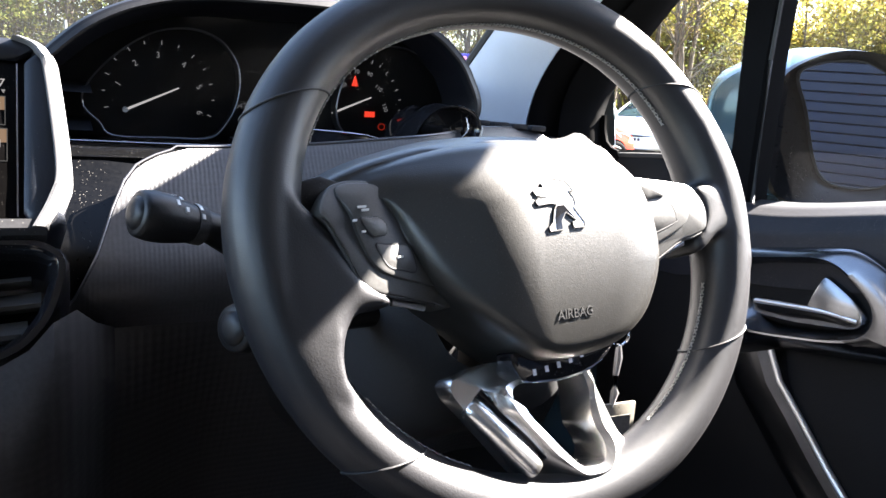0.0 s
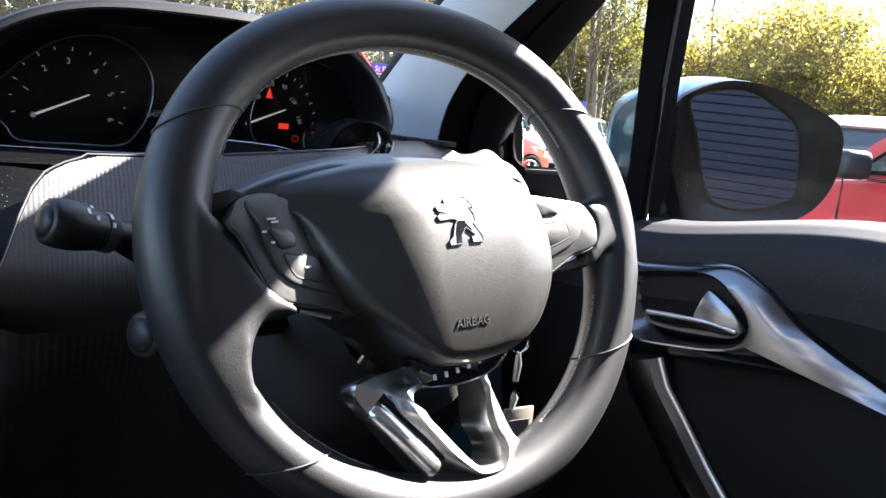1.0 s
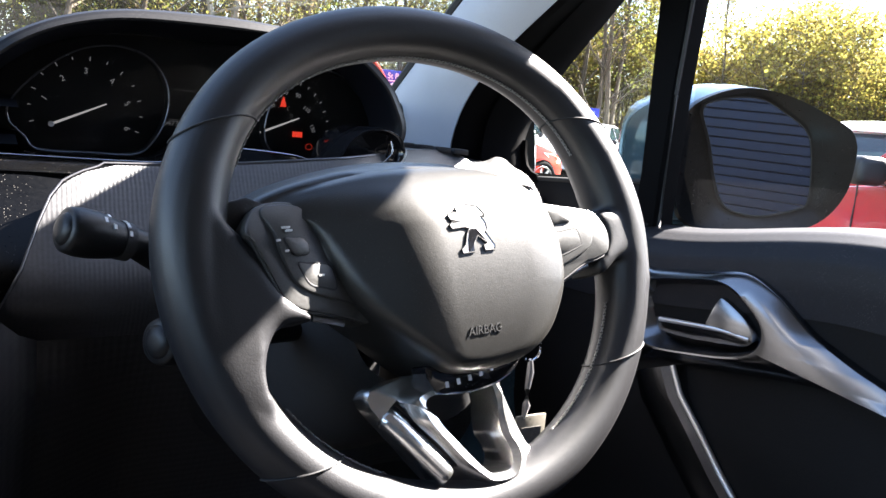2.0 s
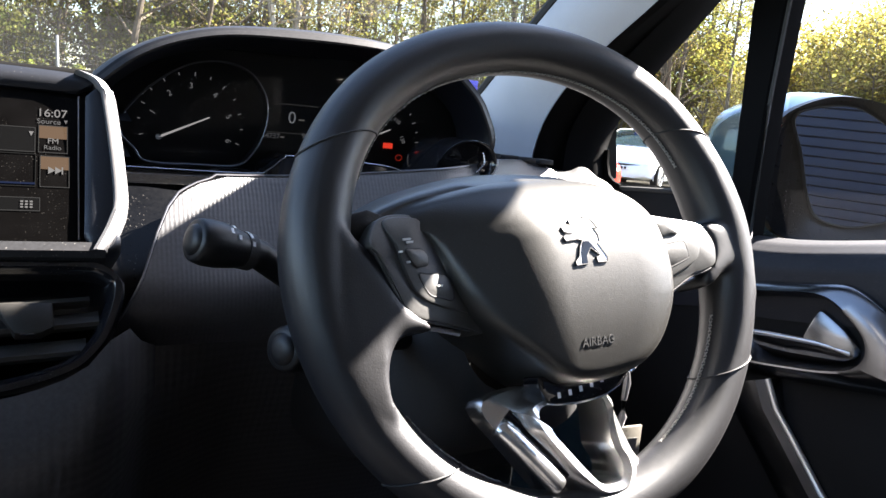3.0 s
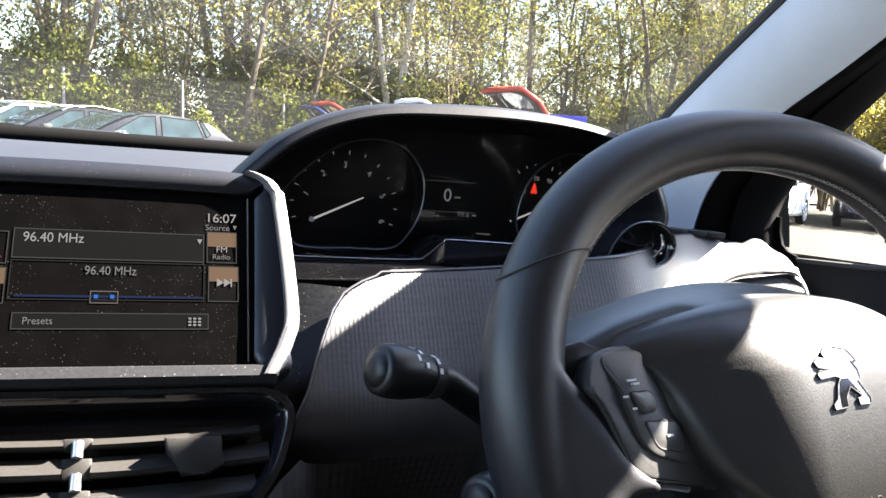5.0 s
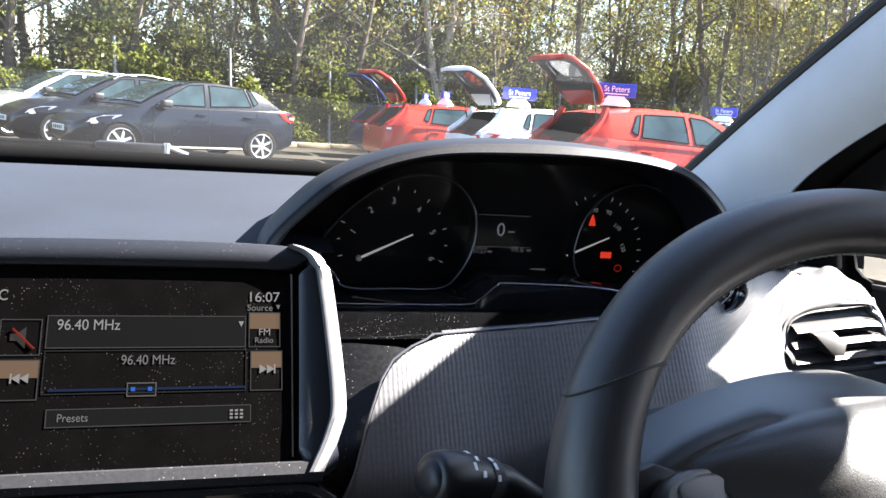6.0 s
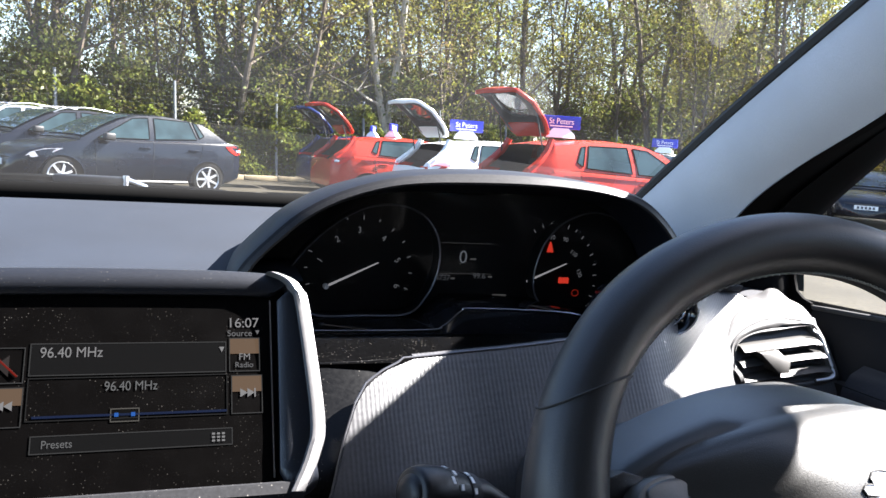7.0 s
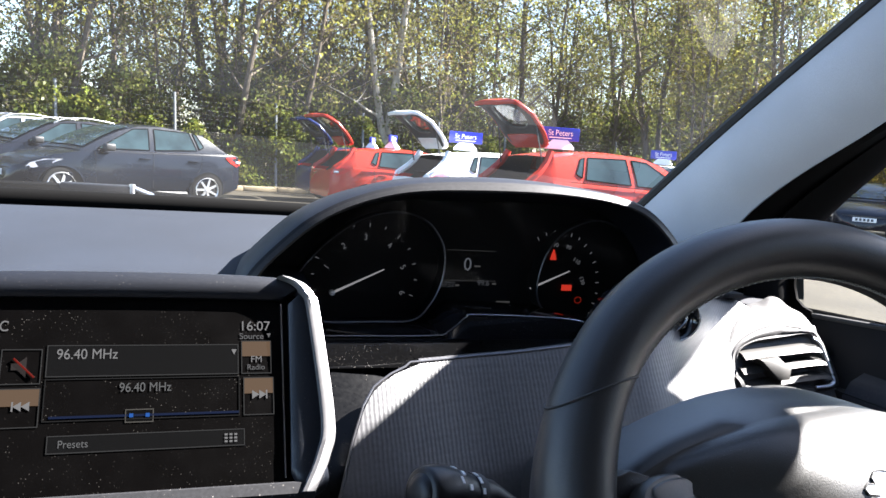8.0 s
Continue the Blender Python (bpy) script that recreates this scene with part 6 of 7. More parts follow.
TAG = material("tag_plastic", (0.14, 0.13, 0.11), 0.3, grain=0.1, scale=300)
TAGIN = material("tag_paper", (0.08, 0.075, 0.07), 0.6, grain=0.2, scale=300)
build_keys()

# ======== outside ========
H = Vector((0.934, 0.358, 0.0)).normalized()      # the way along the parking bays
LEAN = 0.045                                       # the car park slopes, so upright things lean this much to -x


# ---- parked hatchbacks ----
def paint(name, colour, metal=0.3):
    return material(name, colour, 0.2, metal=metal, coat=0.2, spec=0.22, grain=0.06, scale=40, stain=0.08, stain_scale=3)


CARGLASS = material("dark_car_glass", (0.022, 0.04, 0.046), 0.04, spec=0.32, stain=0.6, stain_scale=2.2)
CLEARGLASS = thin_glass("tailgate_glass", (0.2, 0.23, 0.23), 0.9)
TYRE = material("tyre_rubber", (0.006, 0.006, 0.006), 0.85, spec=0.15, grain=0.3, scale=30)
ALLOY = material("alloy_wheel", (0.62, 0.63, 0.65), 0.3, metal=0.8, stain=0.15, stain_scale=20)
ARCH = material("arch_black", (0.0025, 0.0025, 0.0025), 0.9, spec=0.1, grain=0.2, scale=30)
LAMP_RED = material("tail_lamp", (0.5, 0.02, 0.015), 0.15, coat=0.8)
LAMP_CLEAR = material("head_lamp", (0.6, 0.64, 0.7), 0.12, metal=0.5, coat=0.8)
TRIMBLACK = material("car_trim_black", (0.015, 0.015, 0.016), 0.5, grain=0.2, scale=30)
LINING = material("boot_lining", (0.025, 0.025, 0.027), 0.85, grain=0.3, scale=20)
PLATEWHITE = material("plate_white", (0.75, 0.75, 0.72), 0.4, grain=0.03, scale=20)
INKBAR = material("ink_dark", (0.03, 0.03, 0.035), 0.6)
SIGNBLUE = material("sign_purple_blue", (0.012, 0.022, 0.36), 0.4, grain=0.05, scale=20)
SIGNWHITE = material("sign_white", (0.8, 0.8, 0.8), 0.5)

BELT = [(-1.98, 0.80), (-1.94, 0.96), (-1.75, 0.985), (-1.0, 0.965), (0.0, 0.935), (0.75, 0.925), (1.05, 0.895), (1.45, 0.81), (1.75, 0.70), (1.9, 0.60), (1.98, 0.48)]
WIDE = [(-1.98, 0.70), (-1.9, 0.79), (-1.6, 0.84), (-1.1, 0.865), (0.0, 0.868), (0.8, 0.86), (1.3, 0.835), (1.7, 0.76), (1.88, 0.66), (1.98, 0.50)]
ROOF = [(-1.92, 0.93), (-1.80, 0.955), (-1.66, 1.00), (-1.54, 1.075), (-1.42, 1.165), (-1.30, 1.25), (-1.18, 1.315), (-0.9, 1.38), (-0.45, 1.425), (0.0, 1.405), (0.35, 1.295), (0.70, 1.12), (1.02, 0.925)]
OPEN_ROOF = [(-1.92, 0.985), (-1.87, 1.05), (-1.78, 1.145), (-1.65, 1.245), (-1.47, 1.325), (-1.0, 1.405), (-0.45, 1.437), (0.05, 1.415), (0.35, 1.32), (0.65, 1.15), (0.98, 0.93)]
WHEELX = (-1.235, 1.30)


def side_y(x, z):
    """Half width of the cabin at a height, with its tumblehome."""
    b, w = curve_at(BELT, x), curve_at(WIDE, x)
    t = min(1.0, max(0.0, (z - b) / max(0.05, 1.46 - b)))
    return w * (0.955 - 0.25 * t ** 1.2)


def build_car(name, mat, label, open_tail=False, rails=False):
    car = thing(name, Matrix(), label, "car")
    roof_line = OPEN_ROOF if open_tail else ROOF
    # lower body
    bm = bmesh.new()
    rows = []
    xs = [-1.98, -1.965, -1.9, -1.75, -1.55, -1.3, -1.0, -0.6, -0.2, 0.2, 0.6, 0.85, 1.05, 1.25, 1.45, 1.62, 1.75, 1.84, 1.9, 1.95, 1.98]
    for x in xs:
        w, b = curve_at(WIDE, x), curve_at(BELT, x)
        s0 = 0.22 + 0.05 * step(1.6, 1.98, x) + 0.08 * step(-1.7, -1.98, x)
        half = [(0, s0), (w * 0.80, s0), (w * 0.955, s0 + 0.05), (w * 0.985, s0 + 0.14), (w, min(0.52, b - 0.1)), (w * 0.992, min(0.62, b - 0.06)), (w * 0.985, b - 0.05), (w * 0.955, b), (w * 0.80, b + 0.012), (0, b + 0.03)]
        rows.append([(x, y, z) for y, z in half] + [(x, -y, z) for y, z in half[-2:0:-1]])
    loft(bm, rows)
    if open_tail:
        bmesh.ops.delete(bm, geom=[f for f in bm.faces if f.calc_center_median().x < -1.55 and f.calc_center_median().z > 0.93], context="FACES")
    part("body", bm, mat, car)
    # cabin skin and roof
    bm = bmesh.new()
    rows = []
    stations = [-1.92, -1.80, -1.66, -1.54, -1.42, -1.30, -1.18, -1.0, -0.72, -0.45, 0.0, 0.35, 0.70, 1.02]
    if open_tail:
        stations = [-1.50, -1.45, -1.2, -0.9, -0.45, 0.05, 0.35, 0.65, 0.98]
    for x in stations:
        r, b = curve_at(roof_line, x), curve_at(BELT, x) + 0.005
        half = []
        for t in (0.0, 0.3, 0.6, 0.85, 0.96):
            z = b + (r - b) * t
            half.append((side_y(x, z), z))
        ye = half[-1][0]
        half += [(ye - 0.05, r - 0.01), (ye * 0.55, r + 0.008), (0, r + 0.012)]
        rows.append([(x, y, z) for y, z in half] + [(x, -y, z) for y, z in half[-2::-1]])
    loft(bm, rows, closed=False)
    part("cabin", bm, mat, car)

    # glass
    def pane(nm, pts, s, off=0.006, mt=CARGLASS):
        bm = bmesh.new()
        rows = [[], []]
        lo_, hi_ = pts
        n = 10
        for k in range(n):
            f = k / (n - 1)
            for row, seg in zip(rows, (lo_, hi_)):
                x = seg[0][0] + (seg[1][0] - seg[0][0]) * f
                z = seg[0][1] + (seg[1][1] - seg[0][1]) * f
                row.append((x, z))
        sheets = []
        for t in (0.0, 0.35, 0.7, 1.0):
            sheets.append([(a[0] + (b[0] - a[0]) * t, s * (side_y(a[0] + (b[0] - a[0]) * t, a[1] + (b[1] - a[1]) * t) + off), a[1] + (b[1] - a[1]) * t) for a, b in zip(*rows)])
        loft(bm, sheets, closed=False)
        o = part(nm, bm, mt, car)
        bm = bmesh.new()
        edge = sheets[0] + [r[-1] for r in sheets[1:]] + sheets[-1][-2::-1] + [r[0] for r in sheets[-2:0:-1]]
        tube(bm, edge, 0.009, 5, closed=True)
        part("window_seal", bm, SEALBLACK, o)
        return o

    for s in (1, -1):
        pane("front_window", (((0.74, 0.965), (-0.13, 0.985)), ((0.10, 1.335), (-0.17, 1.358))), s)
        pane("rear_window", (((-0.24, 0.99), (-1.02, 1.03)), ((-0.27, 1.36), (-0.93, 1.345))), s)
        pane("quarter_window", (((-1.08, 1.05), (-1.17, 1.10)), ((-0.99, 1.335), (-1.06, 1.32))), s)
        bm = bmesh.new()
        tube(bm, [(x, s * (curve_at(WIDE, x) * 0.985 + 0.006), curve_at(BELT, x) + 0.012) for x in np.linspace(-1.3, 0.75, 16)], 0.0045, 5)
        part("belt_strip", bm, SEALBLACK if open_tail else GUNMETAL, car)
    bm = bmesh.new()
    rows = []
    for x in (0.93, 0.65, 0.36, 0.12):
        z = curve_at(roof_line, x) + 0.012
        rows.append([(x + 0.012, side_y(x, z) * k * 0.9, z + 0.012 * (1 - k * k)) for k in (-1, -0.6, -0.2, 0.2, 0.6, 1)])
    loft(bm, rows, closed=False)
    part("windscreen", bm, CARGLASS, car)
    if not open_tail:
        bm = bmesh.new()
        rows = []
        for x in (-1.60, -1.50, -1.38, -1.27):
            z = curve_at(roof_line, x)
            rows.append([(x - 0.02, side_y(x, z) * k * 0.85, z + 0.012 * (1 - k * k) + 0.01) for k in (-1, -0.6, -0.2, 0.2, 0.6, 1)])
        loft(bm, rows, closed=False)
        part("rear_screen", bm, CARGLASS, car)
        bm = bmesh.new()
        box(bm, -1.32, -1.10, -0.52, 0.52, 1.298, 1.322, 0.012)
        part("roof_spoiler", bm, mat, car)
    # wheels
    for x in WHEELX:
        for s in (1, -1):
            m = Matrix.Translation((x, s * (curve_at(WIDE, x) - 0.082), 0.31)) @ pose(0, 0, 0, -90 * s, 0, 0)
            wh = new("wheel")
            wh.parent = car
            wh.matrix_local = m
            bm = bmesh.new()
            lathe(bm, [(0.225, -0.08), (0.275, -0.095), (0.300, -0.085), (0.310, -0.05), (0.311, 0.05), (0.300, 0.080), (0.275, 0.090), (0.232, 0.082), (0.225, 0.07)], 36)
            part("tyre", bm, TYRE, wh)
            bm = bmesh.new()
            lathe(bm, [(0.22, -0.02), (0.231, 0.08), (0.222, 0.090), (0.208, 0.080), (0.200, 0.04)], 36)
            part("rim", bm, ALLOY, wh)
            bm = bmesh.new()
            lathe(bm, [(0.21, 0.0), (0.21, 0.012), (0.02, 0.016)], 24)
            part("brake_disc", bm, ARCH, wh)
            for k in range(7):
                a = 2 * math.pi * k / 7
                bm = bmesh.new()
                loft(bm, [[(0.03, -0.028, 0.05), (0.03, 0.028, 0.05), (0.03, 0.022, 0.082), (0.03, -0.022, 0.082)], [(0.212, -0.026, 0.05), (0.212, 0.026, 0.05), (0.212, 0.019, 0.080), (0.212, -0.019, 0.080)]])
                o = part("spoke", bm, ALLOY, wh, smooth=0)
                o.matrix_local = Matrix.Rotation(a, 4, "Z")
            bm = bmesh.new()
            lathe(bm, [(0.045, 0.05), (0.045, 0.086), (0.03, 0.09)], 20)
            part("hub", bm, ALLOY, wh)
            # dark wheel arch
            bm = bmesh.new()
            y0 = s * (curve_at(WIDE, x) - 0.22)
            arc = [(x + 0.365 * math.cos(a), 0.31 + 0.355 * math.sin(a)) for a in np.linspace(-0.25, math.pi + 0.25, 28)]
            def skin(px, z):
                return s * (curve_at(WIDE, px) * (1.0 if z > 0.4 else 0.985) + 0.003)
            loft(bm, [[(px, skin(px, z), z) for px, z in arc], [(x + (px - x) * 0.93, skin(px, z) + s * 0.004, 0.31 + (z - 0.31) * 0.93) for px, z in arc], [(x + (px - x) * 0.91, skin(px, z) - s * 0.02, 0.31 + (z - 0.31) * 0.91) for px, z in arc]], closed=False)
            part("wheel_arch", bm, mat, car)
            bm = bmesh.new()
            plate(bm, [(x + (px - x) * 0.94, skin(px, z) + s * 0.0015, 0.31 + (z - 0.31) * 0.94) for px, z in arc] + [(x - 0.2, skin(x, 0.3), 0.215), (x + 0.2, skin(x, 0.3), 0.215)])
            part("arch_gap", bm, ARCH, car, smooth=0)
    # door seams, handles, sills, mirrors
    for s in (1, -1):
        for x0, lean in ((0.80, -0.06), (-0.20, 0.0), (-1.12, 0.10)):
            bm = bmesh.new()
            zs = np.linspace(0.33, 0.93, 8)
            tube(bm, [(x0 + lean * (0.9 - z) - (0.18 * step(0.75, 0.4, z) * -1 if x0 < -1 else 0), s * (curve_at(WIDE, x0) * (0.99 if z < 0.8 else 0.982) + 0.001), z) for z in zs], 0.0045, 4)
            part("door_seam", bm, TRIMBLACK, car)
        for x0 in (-0.04, -0.94):
            bm = bmesh.new()
            box(bm, x0 - 0.09, x0 + 0.09, s * curve_at(WIDE, x0) * 0.985 - 0.012, s * curve_at(WIDE, x0) * 0.985 + 0.028, 0.815, 0.842, 0.008)
            part("door_handle", bm, mat, car)
        bm = bmesh.new()
        box(bm, 0.52, 0.70, min(s * 0.86, s * 1.0), max(s * 0.86, s * 1.0), 0.93, 1.06, 0.035, segments=3)
        part("door_mirror", bm, TRIMBLACK if not open_tail else mat, car)
        bm = bmesh.new()
        hl_ = [(1.28, 0.755), (1.55, 0.735), (1.74, 0.665), (1.80, 0.60), (1.70, 0.585), (1.52, 0.635)]
        loft(bm, [[(x, s * (curve_at(WIDE, x) * 0.975 + 0.012), z) for x, z in hl_], [(x, s * (curve_at(WIDE, x) * 0.80), z + 0.02) for x, z in hl_]])
        part("head_lamp", bm, LAMP_CLEAR, car)
        bm = bmesh.new()
        tl = [(-1.60, 0.93), (-1.80, 0.945), (-1.95, 0.90), (-1.965, 0.79), (-1.86, 0.77), (-1.72, 0.83)]
        loft(bm, [[(x, s * (curve_at(WIDE, x) * 0.985 + 0.014), z) for x, z in tl], [(x - 0.01, s * (curve_at(WIDE, x) * 0.72), z) for x, z in tl]])
        tlamp = part("tail_lamp", bm, LAMP_RED, car)
        bm = bmesh.new()
        box(bm, -1.93, -1.83, min(s * (curve_at(WIDE, -1.88) * 0.985 + 0.01), s * (curve_at(WIDE, -1.88) * 0.985 + 0.022)), max(s * (curve_at(WIDE, -1.88) * 0.985 + 0.01), s * (curve_at(WIDE, -1.88) * 0.985 + 0.022)), 0.83, 0.875, 0.004)
        part("lamp_insert", bm, LAMP_CLEAR, tlamp)
        bm = bmesh.new()
        tube(bm, [(x, s * curve_at(WIDE, x) * 0.955, 0.235) for x in np.linspace(-0.85, 0.92, 8)], 0.03, 6)
        part("sill", bm, TRIMBLACK, car)
        if rails:
            bm = bmesh.new()
            tube(bm, [(x, s * 0.58, curve_at(roof_line, x) + 0.045 - 0.05 * (abs(x + 0.6) / 0.8) ** 4) for x in np.linspace(-1.4, 0.2, 14)], 0.011, 8)
            part("roof_rail", bm, ALLOY, car)
    bm = bmesh.new()
    loft(bm, [[(1.935, -0.42, 0.40), (1.965, 0.0, 0.38), (1.935, 0.42, 0.40)], [(1.93, -0.50, 0.57), (1.985, 0.0, 0.58), (1.93, 0.50, 0.57)]], closed=False)
    part("grille", bm, TRIMBLACK, car)
    bm = bmesh.new()
    box(bm, 1.975, 1.992, -0.26, 0.26, 0.43, 0.53, 0.004)
    np_ = part("front_plate", bm, PLATEWHITE, car, "white plate with plain dark bars")
    for k in range(5):
        bm = bmesh.new()
        box(bm, 1.992, 1.995, -0.2 + k * 0.085, -0.145 + k * 0.085, 0.45, 0.51)
        part("bar", bm, INKBAR, np_)
    if open_tail:
        # boot: floor, seat backs, sides
        bm = bmesh.new()
        box(bm, -1.88, -1.05, -0.60, 0.60, 0.55, 0.60, 0.01)
        part("boot_floor", bm, LINING, car)
        bm = bmesh.new()
        for y in (-0.34, 0.34):
            box(bm, -1.12, -0.98, y - 0.30, y + 0.30, 0.6, 1.12, 0.04, segments=3)
            box(bm, -1.10, -1.0, y - 0.12, y + 0.12, 1.12, 1.30, 0.04, segments=3)
        part("rear_seats", bm, LINING, car)
        for s in (1, -1):
            bm = bmesh.new()
            loft(bm, [[(x, s * (side_y(x, 1.0) - 0.16), 0.58), (x, s * (side_y(x, 1.0) - 0.10), min(1.0, zt - 0.03)), (x, s * (side_y(x, zt) - 0.05), zt)] for x, zt in ((-1.88, 0.92), (-1.76, 0.99), (-1.62, 1.12), (-1.53, 1.28), (-1.3, 1.34), (-1.05, 1.34))], closed=False)
            part("boot_side", bm, LINING, car)
            # body-coloured frame of the opening
            bm = bmesh.new()
            tube(bm, [(-1.93, s * 0.66, 0.70), (-1.87, s * 0.70, 0.94), (-1.70, s * 0.68, 1.08), (-1.58, s * 0.64, 1.22), (-1.50, s * 0.60, 1.39)], [0.06, 0.065, 0.06, 0.055, 0.05], 8)
            part("opening_frame", bm, mat, car)
            bm = bmesh.new()
            line = [(0.93, -1.90), (1.0, -1.78), (1.13, -1.64), (1.25, -1.56), (1.345, -1.52), (1.385, -1.495)]
            loft(bm, [[(x0 + (xe - x0) * k, s * (side_y(x0 + (xe - x0) * k, z) + 0.004 - 0.03 * k * k), z) for k in np.linspace(0, 1, 6) for x0 in (-1.49,)] for z, xe in line], closed=False)
            part("rear_pillar", bm, mat, car)
        bm = bmesh.new()
        box(bm, -1.97, -1.90, -0.62, 0.62, 0.55, 0.68, 0.02)
        part("load_lip", bm, TRIMBLACK, car)
        # the raised tailgate
        tg = new("tailgate")
        tg.parent = car
        tg["label"] = "raised tailgate with a rounded window and black lining"
        tg.matrix_local = Matrix.Translation((-1.48, 0, 1.43)) @ Matrix.Rotation(radians(0), 4, "Y")
        ctl = [(0.0, 0.0, 0.50), (-0.14, 0.18, 0.56), (-0.29, 0.36, 0.585), (-0.45, 0.50, 0.575), (-0.63, 0.575, 0.52), (-0.80, 0.545, 0.38)]
        path = smooth_loop([(a, b) for a, b, c in ctl], 30, False)
        wid = [curve_at([(i / 5, c) for i, (a, b, c) in enumerate(ctl)], k / (len(path) - 1)) for k in range(len(path))]
        last_i = len(path) - 1

        def gate(u, v, off):
            """A point of the gate: u from the hinge to the free edge, v across, off along the outward normal."""
            k = min(max(u, 0.0), 1.0) * last_i
            i = min(int(k), last_i - 1)
            f = k - i
            a, b = path[i], path[i + 1]
            d = Vector((b[0] - a[0], 0, b[1] - a[1])).normalized()
            n2 = Vector((d.z, 0, -d.x))
            if n2.z < 0:
                n2 = -n2
            w = wid[i] * (1 - f) + wid[i + 1] * f
            return tuple(Vector((a[0] + (b[0] - a[0]) * f, v * w, a[1] + (b[1] - a[1]) * f)) + n2 * (off + 0.02 * (1 - v * v)))

        # outline and window as loops in (u, v), rounded at the corners
        angs = [2 * math.pi * k / 64 for k in range(64)]

        def rounded(cu, hu, hv, p):
            return [(cu + hu * math.copysign(abs(math.cos(a)) ** (2 / p), math.cos(a)), hv * math.copysign(abs(math.sin(a)) ** (2 / p), math.sin(a))) for a in angs]
        edge = rounded(0.5, 0.5, 1.0, 7)
        hole = rounded(0.53, 0.225, 0.66, 2.8)

        def ring_of(k, off, grow=0.0):
            return [gate(h[0] + (e[0] - h[0]) * k, (h[1] + (e[1] - h[1]) * k) * (1 + grow), off) for h, e in zip(hole, edge)]
        bm = bmesh.new()
        loft(bm, [ring_of(0.82, -0.004), ring_of(0.97, -0.004), ring_of(1.0, 0.012, 0.01), ring_of(1.0, 0.045, 0.01), ring_of(0.94, 0.062), ring_of(0.5, 0.064), ring_of(0.0, 0.052)], cap0=False, cap1=False)
        part("gate_shell", bm, mat, tg)
        bm = bmesh.new()
        loft(bm, [ring_of(0.84, 0.004), ring_of(0.80, -0.016), ring_of(0.45, -0.024), ring_of(0.08, -0.016), ring_of(0.0, 0.0), ring_of(0.0, 0.04)], cap0=False, cap1=False)
        part("gate_lining", bm, LINING, tg, "black inner lining")
        bm = bmesh.new()
        plate(bm, ring_of(0.03, 0.034))
        part("rear_screen", bm, CLEARGLASS, tg)
        bm = bmesh.new()
        tube(bm, ring_of(0.01, -0.004), 0.010, 6, closed=True)
        part("screen_seal", bm, TRIMBLACK, tg)
        bm = bmesh.new()
        us, vs = np.linspace(0.03, 0.22, 6), np.linspace(-0.72, 0.72, 12)
        grid_sheet(bm, lambda a, b: gate(a, b, -0.034), us, vs, (0.004, 0, 0.012))
        part("hinge_panel", bm, mat, tg)
        bm = bmesh.new()
        for s in (1, -1):
            tube(bm, [(-1.62, s * 0.60, 1.2), (-1.76, s * 0.53, 1.84)], 0.012, 6)
        part("gas_struts", bm, TRIMBLACK, car)
    else:
        bm = bmesh.new()
        box(bm, -1.99, -1.975, -0.26, 0.26, 0.62, 0.73, 0.004)
        part("rear_plate", bm, PLATEWHITE, car)
    return car


def roof_sign(place, yaw, width, words=True):
    sg = thing("roof_sign", Matrix.Translation(place) @ pose(0, 0, 0, 0, 0, yaw), "purple-blue roof sign with white words on a white base", "sign", "signs on car roofs")
    h = width * 0.34
    bm = bmesh.new()
    box(bm, -width / 2, width / 2, -0.025, 0.025, 0.13, 0.13 + h, 0.006)
    board = part("board", bm, SIGNBLUE, sg, "purple-blue board")
    if words:
        lettering("words", "St Peters", h * 0.62, SIGNWHITE, board, pose(0, -0.027, 0.13 + h * 0.38) @ pose(0, 0, 0, 90, 0, 0), 0.001, "CENTER", width=0.86)
        bm = bmesh.new()
        box(bm, -width * 0.30, width * 0.30, -0.0275, -0.026, 0.13 + h * 0.17, 0.13 + h * 0.25)
        part("bar", bm, SIGNWHITE, board)
    bm = bmesh.new()
    loft(bm, [[(-width * 0.36, -0.13, 0.0), (width * 0.36, -0.13, 0.0), (width * 0.36, 0.13, 0.0), (-width * 0.36, 0.13, 0.0)], [(-width * 0.34, -0.1, 0.05), (width * 0.34, -0.1, 0.05), (width * 0.34, 0.1, 0.05), (-width * 0.34, 0.1, 0.05)], [(-width * 0.2, -0.03, 0.14), (width * 0.2, -0.03, 0.14), (width * 0.2, 0.03, 0.14), (-width * 0.2, 0.03, 0.14)]])
    part("base", bm, SIGNWHITE, sg, "white base")
    return sg


NAVY = paint("navy_paint", (0.006, 0.008, 0.013), 0.0)
BLACKBLUE = paint("black_blue_paint", (0.005, 0.006, 0.010), 0.0)
SILVER = paint("silver_paint", (0.42, 0.45, 0.48), 0.7)
RED = paint("orange_red_paint", (0.36, 0.031, 0.018), 0.0)
WHITE = paint("white_paint", (0.78, 0.79, 0.8), 0.0)
BLUE = paint("blue_paint", (0.010, 0.020, 0.085), 0.1)
DARKRED = paint("bright_red_paint", (0.6, 0.035, 0.045), 0.0)


def place_car(car, x, y, deg, tall=1.0):
    car.matrix_world = Matrix.Translation((x, y, 0)) @ pose(0, 0, 0, 0, 0, deg) @ Matrix.Diagonal((1, 1, tall, 1))
    return car


